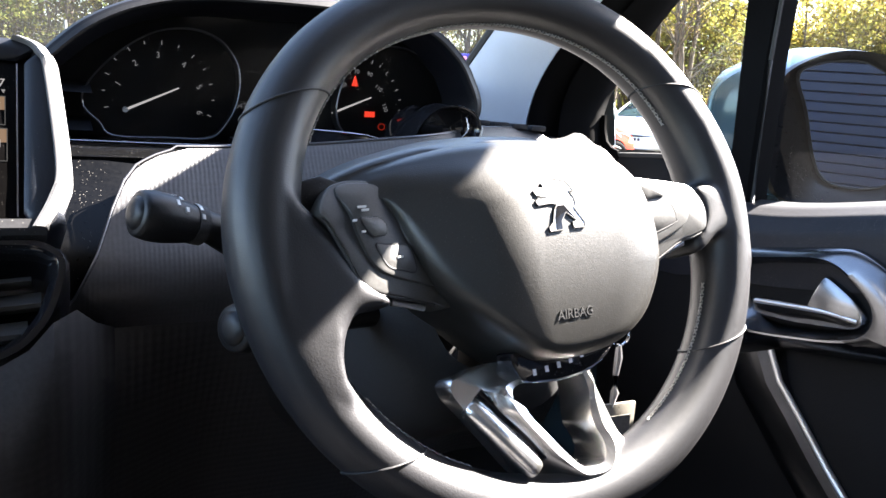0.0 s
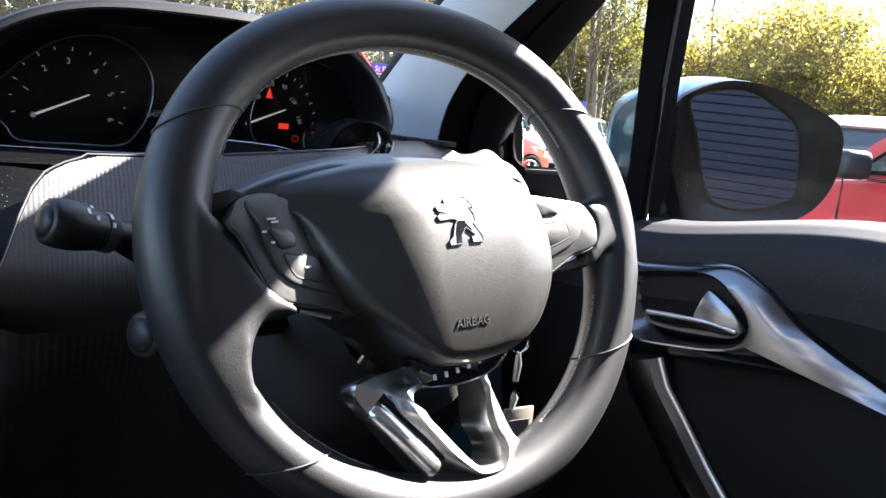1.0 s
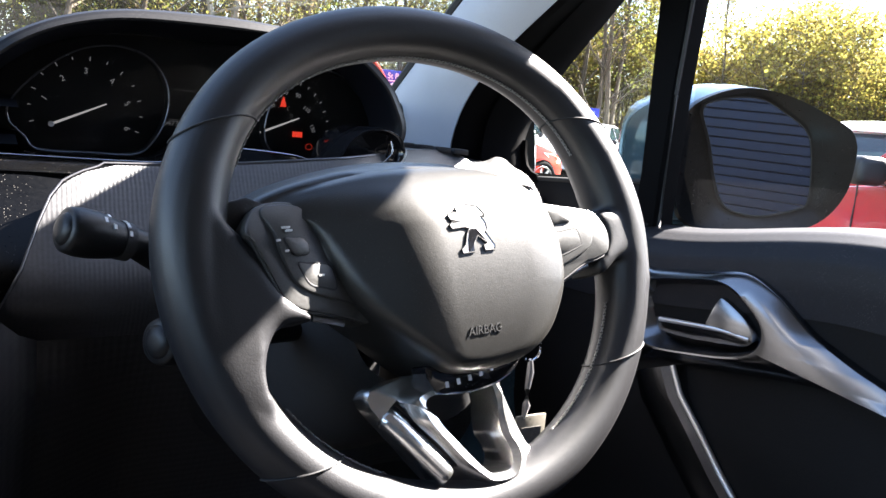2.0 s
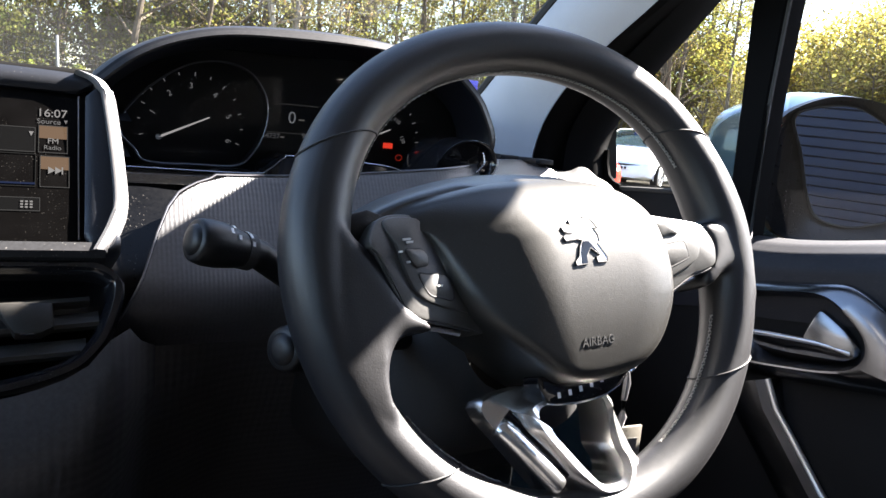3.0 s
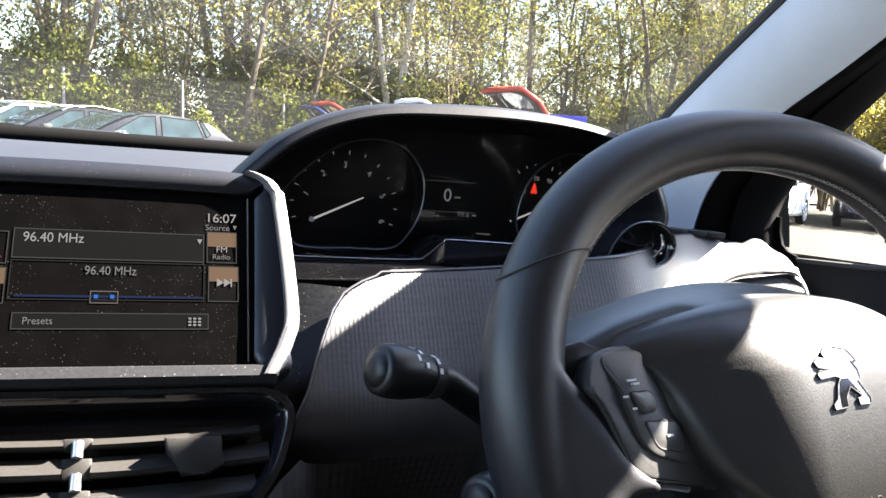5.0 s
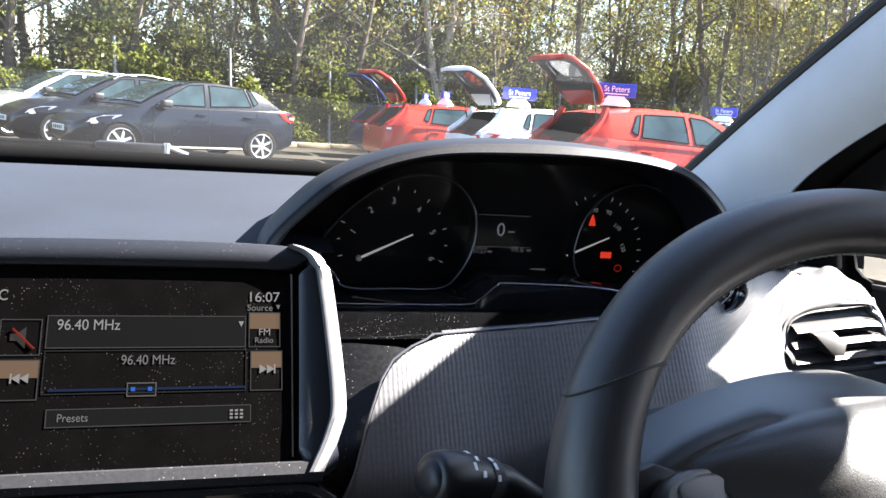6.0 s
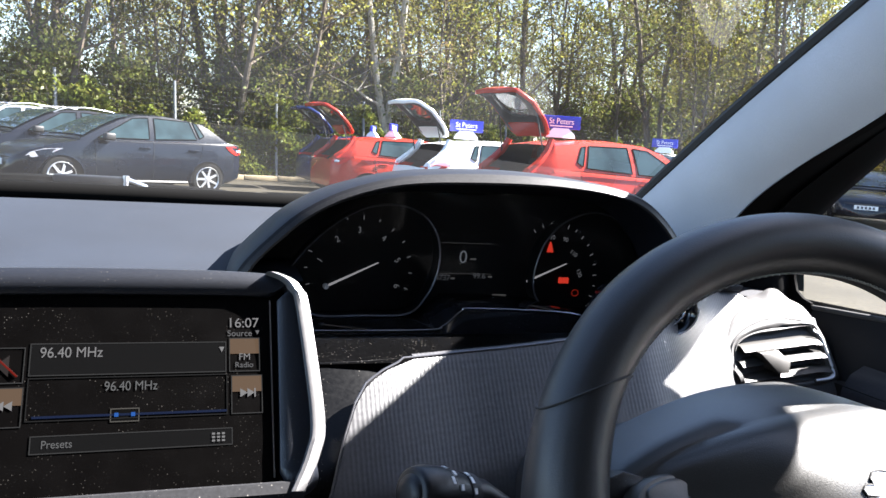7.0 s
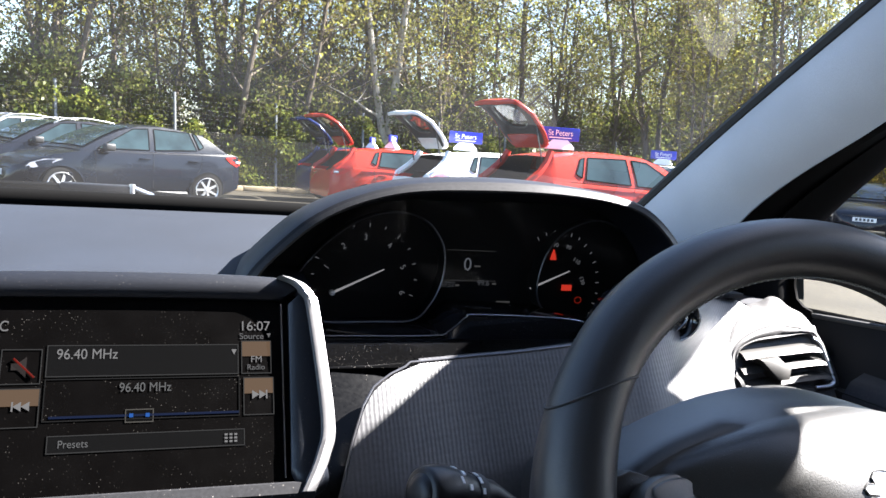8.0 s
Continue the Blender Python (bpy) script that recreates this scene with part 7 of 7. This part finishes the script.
# the row that faces left: near side wheels of the first stand at (-1.55, 13.15) and (0.64, 14.3)
d0 = Vector((-2.19, -1.15, 0)).normalized()
side0 = Vector((-d0.y, d0.x, 0))
if side0.y < 0:
    side0 = -side0
deg0 = math.degrees(math.atan2(d0.y, d0.x))
mid0 = Vector((-0.60, 14.2, 0)) + side0 * 0.76 - d0 * 0.03
place_car(build_car("parked_hatchback", NAVY, "dark navy five-door hatchback with silver alloy wheels"), mid0.x, mid0.y, deg0, 0.95)
p = mid0 + side0 * 2.5 + d0 * 0.15
place_car(build_car("parked_hatchback", BLACKBLUE, "black hatchback parked beside the navy one", rails=True), p.x, p.y, deg0, 0.97)
p = mid0 + side0 * 5.1 + d0 * 0.2
place_car(build_car("parked_estate", SILVER, "silver car with roof rails in the same row", rails=True), p.x, p.y, deg0)

# the row with raised tailgates, backs towards the camera; the place is that of the near hinge corner
TAIL_DEG = 5.0
TAILS = [("red_hatchback", RED, "orange-red hatchback with its tailgate raised and a roof sign", 4.84, 9.84, 0.98, (5.30, 10.45, -20, 0.56)), ("white_hatchback", WHITE, "white hatchback with its tailgate raised and a roof sign", 4.26, 12.38, 0.92, (4.80, 13.03, -20, 0.58)), ("red_hatchback", RED, "orange-red hatchback with its tailgate raised beside a white one", 3.32, 15.26, 0.90, (4.27, 15.84, 55, 0.42)), ("blue_hatchback", BLUE, "blue hatchback with its tailgate raised", 3.40, 17.60, 0.90, (4.42, 18.08, 60, 0.36))]
for nm, mt, lb, hx, hy, tall, sg in TAILS:
    c = Vector((hx, hy, 0)) - pose(0, 0, 0, 0, 0, TAIL_DEG).to_3x3() @ Vector((-1.48, -0.54, 0))
    place_car(build_car(nm, mt, lb, open_tail=True), c.x, c.y, TAIL_DEG, tall)
    roof_sign((sg[0], sg[1], 1.452 * tall), sg[2], sg[3])

# cars further round to the right
for nm, mt, lb, x, y, deg, sign in (("white_hatchback", WHITE, "white hatchback seen through the quarter window", 13.3, 15.6, 215, True), ("parked_hatchback", NAVY, "dark navy hatchback with a white front plate", 17.2, 15.9, 225, False), ("white_hatchback", WHITE, "white hatchback with a small roof sign, far off", 11.6, 16.9, 215, True), ("silver_hatchback", SILVER, "silver hatchback at the end of the row", 10.9, 17.6, 215, False), ("red_hatchback", DARKRED, "bright red hatchback parked close by the driver's side", 3.72, 0.74, 60, False), ("white_hatchback", WHITE, "white car parked behind the red one", 7.6, 4.0, 30, False)):
    place_car(build_car(nm, mt, lb), x, y, deg)
    if sign:
        roof_sign((x, y, 1.455), -40, 0.62)

# ---- kerb, fence, hedge ----
FX = Vector((0.955, 0.297, 0)).normalized()       # along the fence
FN = Vector((-FX.y, FX.x, 0))
F0 = Vector((2.8, 22.0, 0))
CONCRETE = material("kerb_concrete", (0.21, 0.165, 0.1), 0.9, grain=0.2, scale=20, bump=0.3, stain=0.2, stain_scale=2)
for i in range(-14, 26):
    bm = bmesh.new()
    box(bm, -0.455, 0.455, -0.075, 0.075, 0.0, 0.13, 0.02)
    kb = tagged(finish("kerb_stone", bm, CONCRETE), "pale concrete kerb stone at the edge of the car park", "kerb", "kerb stones")
    q = F0 + FX * (i * 0.92) - FN * 1.0
    kb.matrix_world = Matrix.Translation(q) @ pose(0, 0, 0, 0, 0, math.degrees(math.atan2(FX.y, FX.x)))
bm = bmesh.new()
grid_sheet(bm, lambda u, v: tuple(F0 + FX * (-20 + 70 * u) + FN * (-0.93 + 40 * v) + Vector((0, 0, 0.10 + 0.05 * math.sin(u * 40) * v))), list(np.linspace(0, 1, 40)), list(np.linspace(0, 1, 12)))
EARTH = material("leaf_litter", (0.16, 0.125, 0.07), 0.95, grain=0.4, scale=12, bump=0.4, stain=0.4, stain_scale=1.5)
tagged(finish("verge", bm, EARTH), "brown leaf litter under the trees", "verge", kind="structure")

fence = thing("wire_fence", Matrix(), "grey wire mesh fence with steel posts", "fence")
STEEL = material("galvanised_steel", (0.17, 0.18, 0.19), 0.6, metal=0.3, grain=0.15, scale=30)
for i in range(-7, 18):
    q = F0 + FX * (i * 2.75)
    bm = bmesh.new()
    tube(bm, [q, q + Vector((-LEAN * 2.35, 0, 2.35))], 0.035, 8)
    part("post", bm, STEEL, fence)
bm = bmesh.new()
for z in np.arange(0.1, 2.3, 0.11):
    a, b = F0 - FX * 19.2, F0 + FX * 46.8
    tube(bm, [a + Vector((-LEAN * z, 0, z)), b + Vector((-LEAN * z, 0, z))], 0.0013, 3)
for i in range(600):
    q = F0 + FX * (-19.2 + i * 0.11)
    tube(bm, [q, q + Vector((-LEAN * 2.3, 0, 2.3))], 0.0011, 3, caps=False)
tagged(part("mesh", bm, STEEL, fence, "grey wire mesh", smooth=0), kind="stuff")


# ---- leaves and trees ----
def leaf_material(name, colour, back):
    m = bpy.data.materials.new(name)
    m.use_nodes = True
    nt = m.node_tree
    nt.nodes.remove(nt.nodes["Principled BSDF"])
    ge, hs = nt.nodes.new("ShaderNodeNewGeometry"), nt.nodes.new("ShaderNodeHueSaturation")
    mr, mh = nt.nodes.new("ShaderNodeMapRange"), nt.nodes.new("ShaderNodeMapRange")
    mr.inputs["To Min"].default_value, mr.inputs["To Max"].default_value = 0.45, 1.55
    mh.inputs["To Min"].default_value, mh.inputs["To Max"].default_value = 0.475, 0.525
    nt.links.new(ge.outputs["Random Per Island"], mr.inputs["Value"])
    nt.links.new(ge.outputs["Random Per Island"], mh.inputs["Value"])
    nt.links.new(mr.outputs[0], hs.inputs["Value"])
    nt.links.new(mh.outputs[0], hs.inputs["Hue"])
    hs.inputs["Color"].default_value = (*colour, 1)
    df, tl, mx, gl, m2 = (nt.nodes.new("ShaderNode" + k) for k in ("BsdfDiffuse", "BsdfTranslucent", "MixShader", "BsdfGlossy", "MixShader"))
    mx.inputs[0].default_value, m2.inputs[0].default_value = back, 0.006
    gl.inputs["Roughness"].default_value = 0.4
    for k in (df, tl):
        nt.links.new(hs.outputs[0], k.inputs[0])
    nt.links.new(df.outputs[0], mx.inputs[1])
    nt.links.new(tl.outputs[0], mx.inputs[2])
    nt.links.new(mx.outputs[0], m2.inputs[1])
    nt.links.new(gl.outputs[0], m2.inputs[2])
    nt.links.new(m2.outputs[0], nt.nodes["Material Output"].inputs[0])
    return m


LEAF_SPRING = leaf_material("spring_leaf", (0.155, 0.145, 0.035), 0.5)
# brighter than the spring leaf: full sun is put into this colour
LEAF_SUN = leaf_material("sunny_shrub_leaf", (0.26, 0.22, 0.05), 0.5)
LEAF_GREEN = leaf_material("green_leaf", (0.092, 0.1, 0.025), 0.45)
LEAF_GOLD = leaf_material("gold_leaf", (0.17, 0.125, 0.05), 0.5)
LEAF_IVY = leaf_material("ivy_leaf", (0.125, 0.138, 0.026), 0.5)
BARK = material("brown_bark", (0.11, 0.085, 0.06), 0.9, grain=0.35, scale=18, bump=0.5, stain=0.4, stain_scale=4)
BARK_PALE = material("pale_birch_bark", (0.42, 0.38, 0.31), 0.85, grain=0.25, scale=14, bump=0.4, stain=0.5, stain_scale=5)
rng = np.random.default_rng(7)


def leaf_cloud(name, centres, size, mat, parent, label="", flat=0.0):
    """One leaf, a folded four-cornered blade, at each of the given places."""
    n = len(centres)
    c = np.asarray(centres, float)
    a, b = rng.normal(size=(n, 3)), rng.normal(size=(n, 3))
    a /= np.linalg.norm(a, axis=1)[:, None]
    b -= (a * b).sum(1)[:, None] * a
    b /= np.linalg.norm(b, axis=1)[:, None]
    k = np.cross(a, b)
    s = (size * rng.uniform(0.6, 1.4, n))[:, None]
    v = np.empty((n, 4, 3))
    v[:, 0], v[:, 1], v[:, 2], v[:, 3] = c - a * s, c + b * s * 0.6 + k * s * 0.25, c + a * s, c - b * s * 0.6 + k * s * 0.25
    me = bpy.data.meshes.new(name)
    me.vertices.add(4 * n)
    me.vertices.foreach_set("co", v.ravel())
    me.loops.add(4 * n)
    me.loops.foreach_set("vertex_index", np.arange(4 * n))
    me.polygons.add(n)
    me.polygons.foreach_set("loop_start", np.arange(0, 4 * n, 4))
    me.update()
    me.validate()
    me.materials.append(mat)
    ob = new(name, me)
    ob.parent = parent
    if label:
        ob["label"] = label
    return ob


def grow(name, label, height, thick, mat_bark, mat_leaf, leaves, leaf_size, seed, bare=0.35, forks=1, spread=1.0):
    """A slim woodland tree: leaning trunk, limbs, twigs, and leaves round the twigs."""
    r = np.random.default_rng(seed)
    tree = thing(name, Matrix(), label, "tree", "woodland trees")
    bm, bt = bmesh.new(), bmesh.new()
    tips = []

    def limb(p, d, length, rad, level, target):
        pts, rads = [Vector(p)], [rad]
        n = 5 if level else 8
        d = Vector(d).normalized()
        for i in range(n):
            d = (d + Vector(r.normal(0, 0.10 if level else 0.05, 3)) + Vector((0, 0, 0.06 if level else 0.02))).normalized()
            pts.append(pts[-1] + d * (length / n))
            rads.append(max(0.004, rad * (1 - 0.85 * (i + 1) / n)))
        tube(target, pts, rads, 7 if level == 0 else (5 if level == 1 else 3), caps=False)
        return pts, rads

    for f in range(forks):
        lean = Vector((r.normal(0, 0.06) + (f - (forks - 1) / 2) * 0.22, r.normal(0, 0.06), 1))
        pts, rads = limb((f * 0.12, 0, 0), lean, height, thick * (1 if f == 0 else 0.8), 0, bm)
        for i in range(2, len(pts)):
            for k in range(4 if i > 2 else 2):
                if i / len(pts) < bare and k > 0:
                    continue
                a = r.uniform(0, 2 * math.pi)
                d = Vector((math.cos(a), math.sin(a), r.uniform(0.25, 1.0)))
                L = height * r.uniform(0.12, 0.26) * (1.2 - i / len(pts)) * spread + 0.5
                p0 = pts[i].lerp(pts[i - 1], r.uniform(0, 1))
                q, qr = limb(p0, d, L, max(0.012, rads[i] * 0.5), 1, bm)
                tips.extend(q[2:])
                for j in range(2, len(q)):
                    for _ in range(2):
                        a2 = r.uniform(0, 2 * math.pi)
                        d2 = Vector((math.cos(a2), math.sin(a2), r.uniform(-0.2, 0.9)))
                        q2, _r = limb(q[j], d2, L * r.uniform(0.3, 0.6), max(0.006, qr[j] * 0.6), 2, bt)
                        tips.extend(q2[1:])
    part("trunk", bm, mat_bark, tree)
    part("twigs", bt, mat_bark, tree, smooth=0)
    T = np.array([tuple(t) for t in tips])
    idx = r.integers(0, len(T), leaves)
    c = T[idx] + r.normal(0, 0.16, (leaves, 3))
    leaf_cloud("crown", c, leaf_size, mat_leaf, tree, "loose crown of small leaves")
    return tree


tilt = Matrix(((1, 0, -LEAN, 0), (0, 1, 0, 0), (0, 0, 1, 0), (0, 0, 0, 1)))
KINDS = [
    grow("tree", "slim woodland tree with sparse yellow-green spring leaves", 11.0, 0.11, BARK, LEAF_SPRING, 3800, 0.055, 11),
    grow("tree", "dark-stemmed woodland tree with fresh green leaves", 10.0, 0.13, BARK, LEAF_GREEN, 4200, 0.055, 12, forks=2),
    grow("tree", "pale-barked birch with thin golden leaves", 12.0, 0.12, BARK_PALE, LEAF_GOLD, 2200, 0.045, 13, bare=0.45),
    grow("tree", "multi-stemmed tree with yellow-green leaves", 9.0, 0.09, BARK, LEAF_SPRING, 4200, 0.055, 14, forks=3, bare=0.2),
    grow("tree", "bare-branched tree with few golden buds", 10.5, 0.12, BARK, LEAF_GOLD, 900, 0.045, 15, bare=0.25, spread=1.3),
]
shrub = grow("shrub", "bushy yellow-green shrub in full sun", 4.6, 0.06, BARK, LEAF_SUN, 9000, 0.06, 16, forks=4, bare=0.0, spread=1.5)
shrub2 = grow("shrub", "dense green undergrowth bush", 3.0, 0.04, BARK, LEAF_GREEN, 5200, 0.06, 17, forks=4, bare=0.0, spread=1.7)
first = {}


def plant(kind, x, y, size, yaw):
    m = Matrix.Translation((x, y, 0.05)) @ tilt @ pose(0, 0, 0, 0, 0, yaw) @ Matrix.Diagonal((size, size, size, 1))
    m = Matrix.LocRotScale(m.translation, pose(0, 0, 0, 0, -math.degrees(LEAN), 0).to_quaternion() @ pose(0, 0, 0, 0, 0, yaw).to_quaternion(), Vector((size, size, size)))
    if kind.name not in first:
        first[kind.name] = True
        kind.matrix_world = m
        return kind
    o = copy_thing(kind, m)
    o.matrix_world = m
    return o


r = np.random.default_rng(3)
for row, (off, gap, n) in enumerate(((1.6, 1.7, 30), (4.6, 2.2, 26), (9.0, 2.6, 24), (14.0, 2.6, 26))):
    for i in range(n):
        s = -11 + i * gap + r.uniform(-0.6, 0.6)
        q = F0 + FX * s + FN * (off + r.uniform(-0.9, 0.9))
        az = math.degrees(math.atan2(q.x + 0.3, q.y + 0.3))
        if az > 39:
            continue
        plant(KINDS[int(r.choice(5, p=[0.28, 0.22, 0.1, 0.24, 0.16]))], q.x, q.y, float(r.uniform(0.8, 1.2)), float(r.uniform(0, 360)))
for i in range(30):
    q = F0 + FX * (-10 + i * 1.25 + r.uniform(-0.4, 0.4)) + FN * (1.0 + r.uniform(0, 5.0))
    plant(shrub2, q.x, q.y, float(r.uniform(0.7, 1.2)), float(r.uniform(0, 360)))
# bushes round to the right, sunlight put into their leaf colour, lower against the sky
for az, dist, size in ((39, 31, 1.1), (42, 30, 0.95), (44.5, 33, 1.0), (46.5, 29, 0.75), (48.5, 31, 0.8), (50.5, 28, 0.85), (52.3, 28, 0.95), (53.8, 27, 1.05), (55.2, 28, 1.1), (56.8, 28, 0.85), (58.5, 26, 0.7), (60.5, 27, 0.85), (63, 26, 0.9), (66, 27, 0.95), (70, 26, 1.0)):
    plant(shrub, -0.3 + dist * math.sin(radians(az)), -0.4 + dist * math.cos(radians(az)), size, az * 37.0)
for az, dist, size, k in ((36, 26, 0.9, 0), (38.5, 29, 0.95, 3), (41, 25, 0.85, 4), (45, 33, 0.7, 2), (34, 27, 1.0, 1), (37.2, 24, 0.8, 3), (39.6, 27, 1.0, 0), (40.4, 33, 1.1, 1), (42, 25, 0.85, 1), (43.2, 29, 0.9, 3), (44.2, 34, 1.0, 0), (45.2, 27, 0.75, 0), (46.2, 31, 0.8, 3), (48.6, 27, 0.62, 4), (49.4, 30, 0.6, 0)):
    plant(KINDS[k], -0.3 + dist * math.sin(radians(az)), -0.4 + dist * math.cos(radians(az)), size, az * 53.0)

# two pale birches and a dark pair that stand out at the edge of the wood
plant(KINDS[2], 6.15, 24.3, 1.25, 40.0)
plant(KINDS[2], 6.75, 24.1, 1.1, 215.0)
plant(KINDS[1], 1.45, 25.0, 1.3, 20.0)

# ivy hedge against the fence
hd = thing("ivy_hedge", Matrix(), "ivy-covered hedge along the fence, bright green leaves", "hedge", kind="stuff")
n = 105000
u = rng.uniform(-14, 22, n)
zmax = 1.6 + 0.35 * np.sin(u * 0.9) + 0.25 * np.sin(u * 2.3 + 1) + 0.25 * np.sin(u * 5.1)
z = rng.uniform(0.0, 1, n) ** 0.8 * zmax
dpt = -0.08 + 0.5 * rng.uniform(0, 1, n) + 0.12 * np.sin(u * 3.1 + z * 4)
c = np.array([F0.x, F0.y, 0]) + np.outer(u, [FX.x, FX.y, 0]) + np.outer(dpt, [FN.x, FN.y, 0]) + np.outer(z, [-LEAN, 0, 1])
leaf_cloud("leaves", c, 0.06, LEAF_IVY, hd)
bm = bmesh.new()
for i in range(260):
    s = rng.uniform(-14, 22)
    q = F0 + FX * float(s) + FN * float(rng.uniform(0.3, 0.6))
    tube(bm, [q, q + Vector((float(rng.normal(0, 0.15)) - 0.03, float(rng.normal(0, 0.05)), 0.6)), q + Vector((float(rng.normal(0, 0.25)) - 0.06, float(rng.normal(0, 0.08)), float(rng.uniform(0.9, 1.5))))], [0.014, 0.01, 0.004], 4, caps=False)
part("stems", bm, BARK, hd, smooth=0)

# ---- the slatted building behind, seen in the wing mirror ----
building = thing("slatted_building", Matrix.Translation((2.42, -4.05, 0)) @ pose(0, 0, 0, 0, 0, 24), "dark blue building with horizontal cladding slats", "building")
CLAD = material("dark_blue_cladding", (0.010, 0.016, 0.038), 0.5, metal=0.2, grain=0.1, scale=20, stain=0.15, stain_scale=1.5)
bm = bmesh.new()
box(bm, -7.7, 3.3, -0.4, -0.03, 0, 3.3, 0.02)
part("wall", bm, CLAD, building)
me0 = None
for k in range(52):
    z0 = 0.02 + k * 0.062
    if me0 is None:
        bm = bmesh.new()
        loft(bm, [[(x, 0.011, 0.002), (x, 0.016, 0.004), (x, 0.016, 0.053), (x, 0.011, 0.056), (x, -0.03, 0.056), (x, -0.03, 0.002)] for x in (-7.7, 3.3)])
        o = part("slat", bm, CLAD, building, smooth=0)
        me0 = o.data
    else:
        o = new("slat", me0)
        o.parent = building
    o.location = (0, 0, z0)
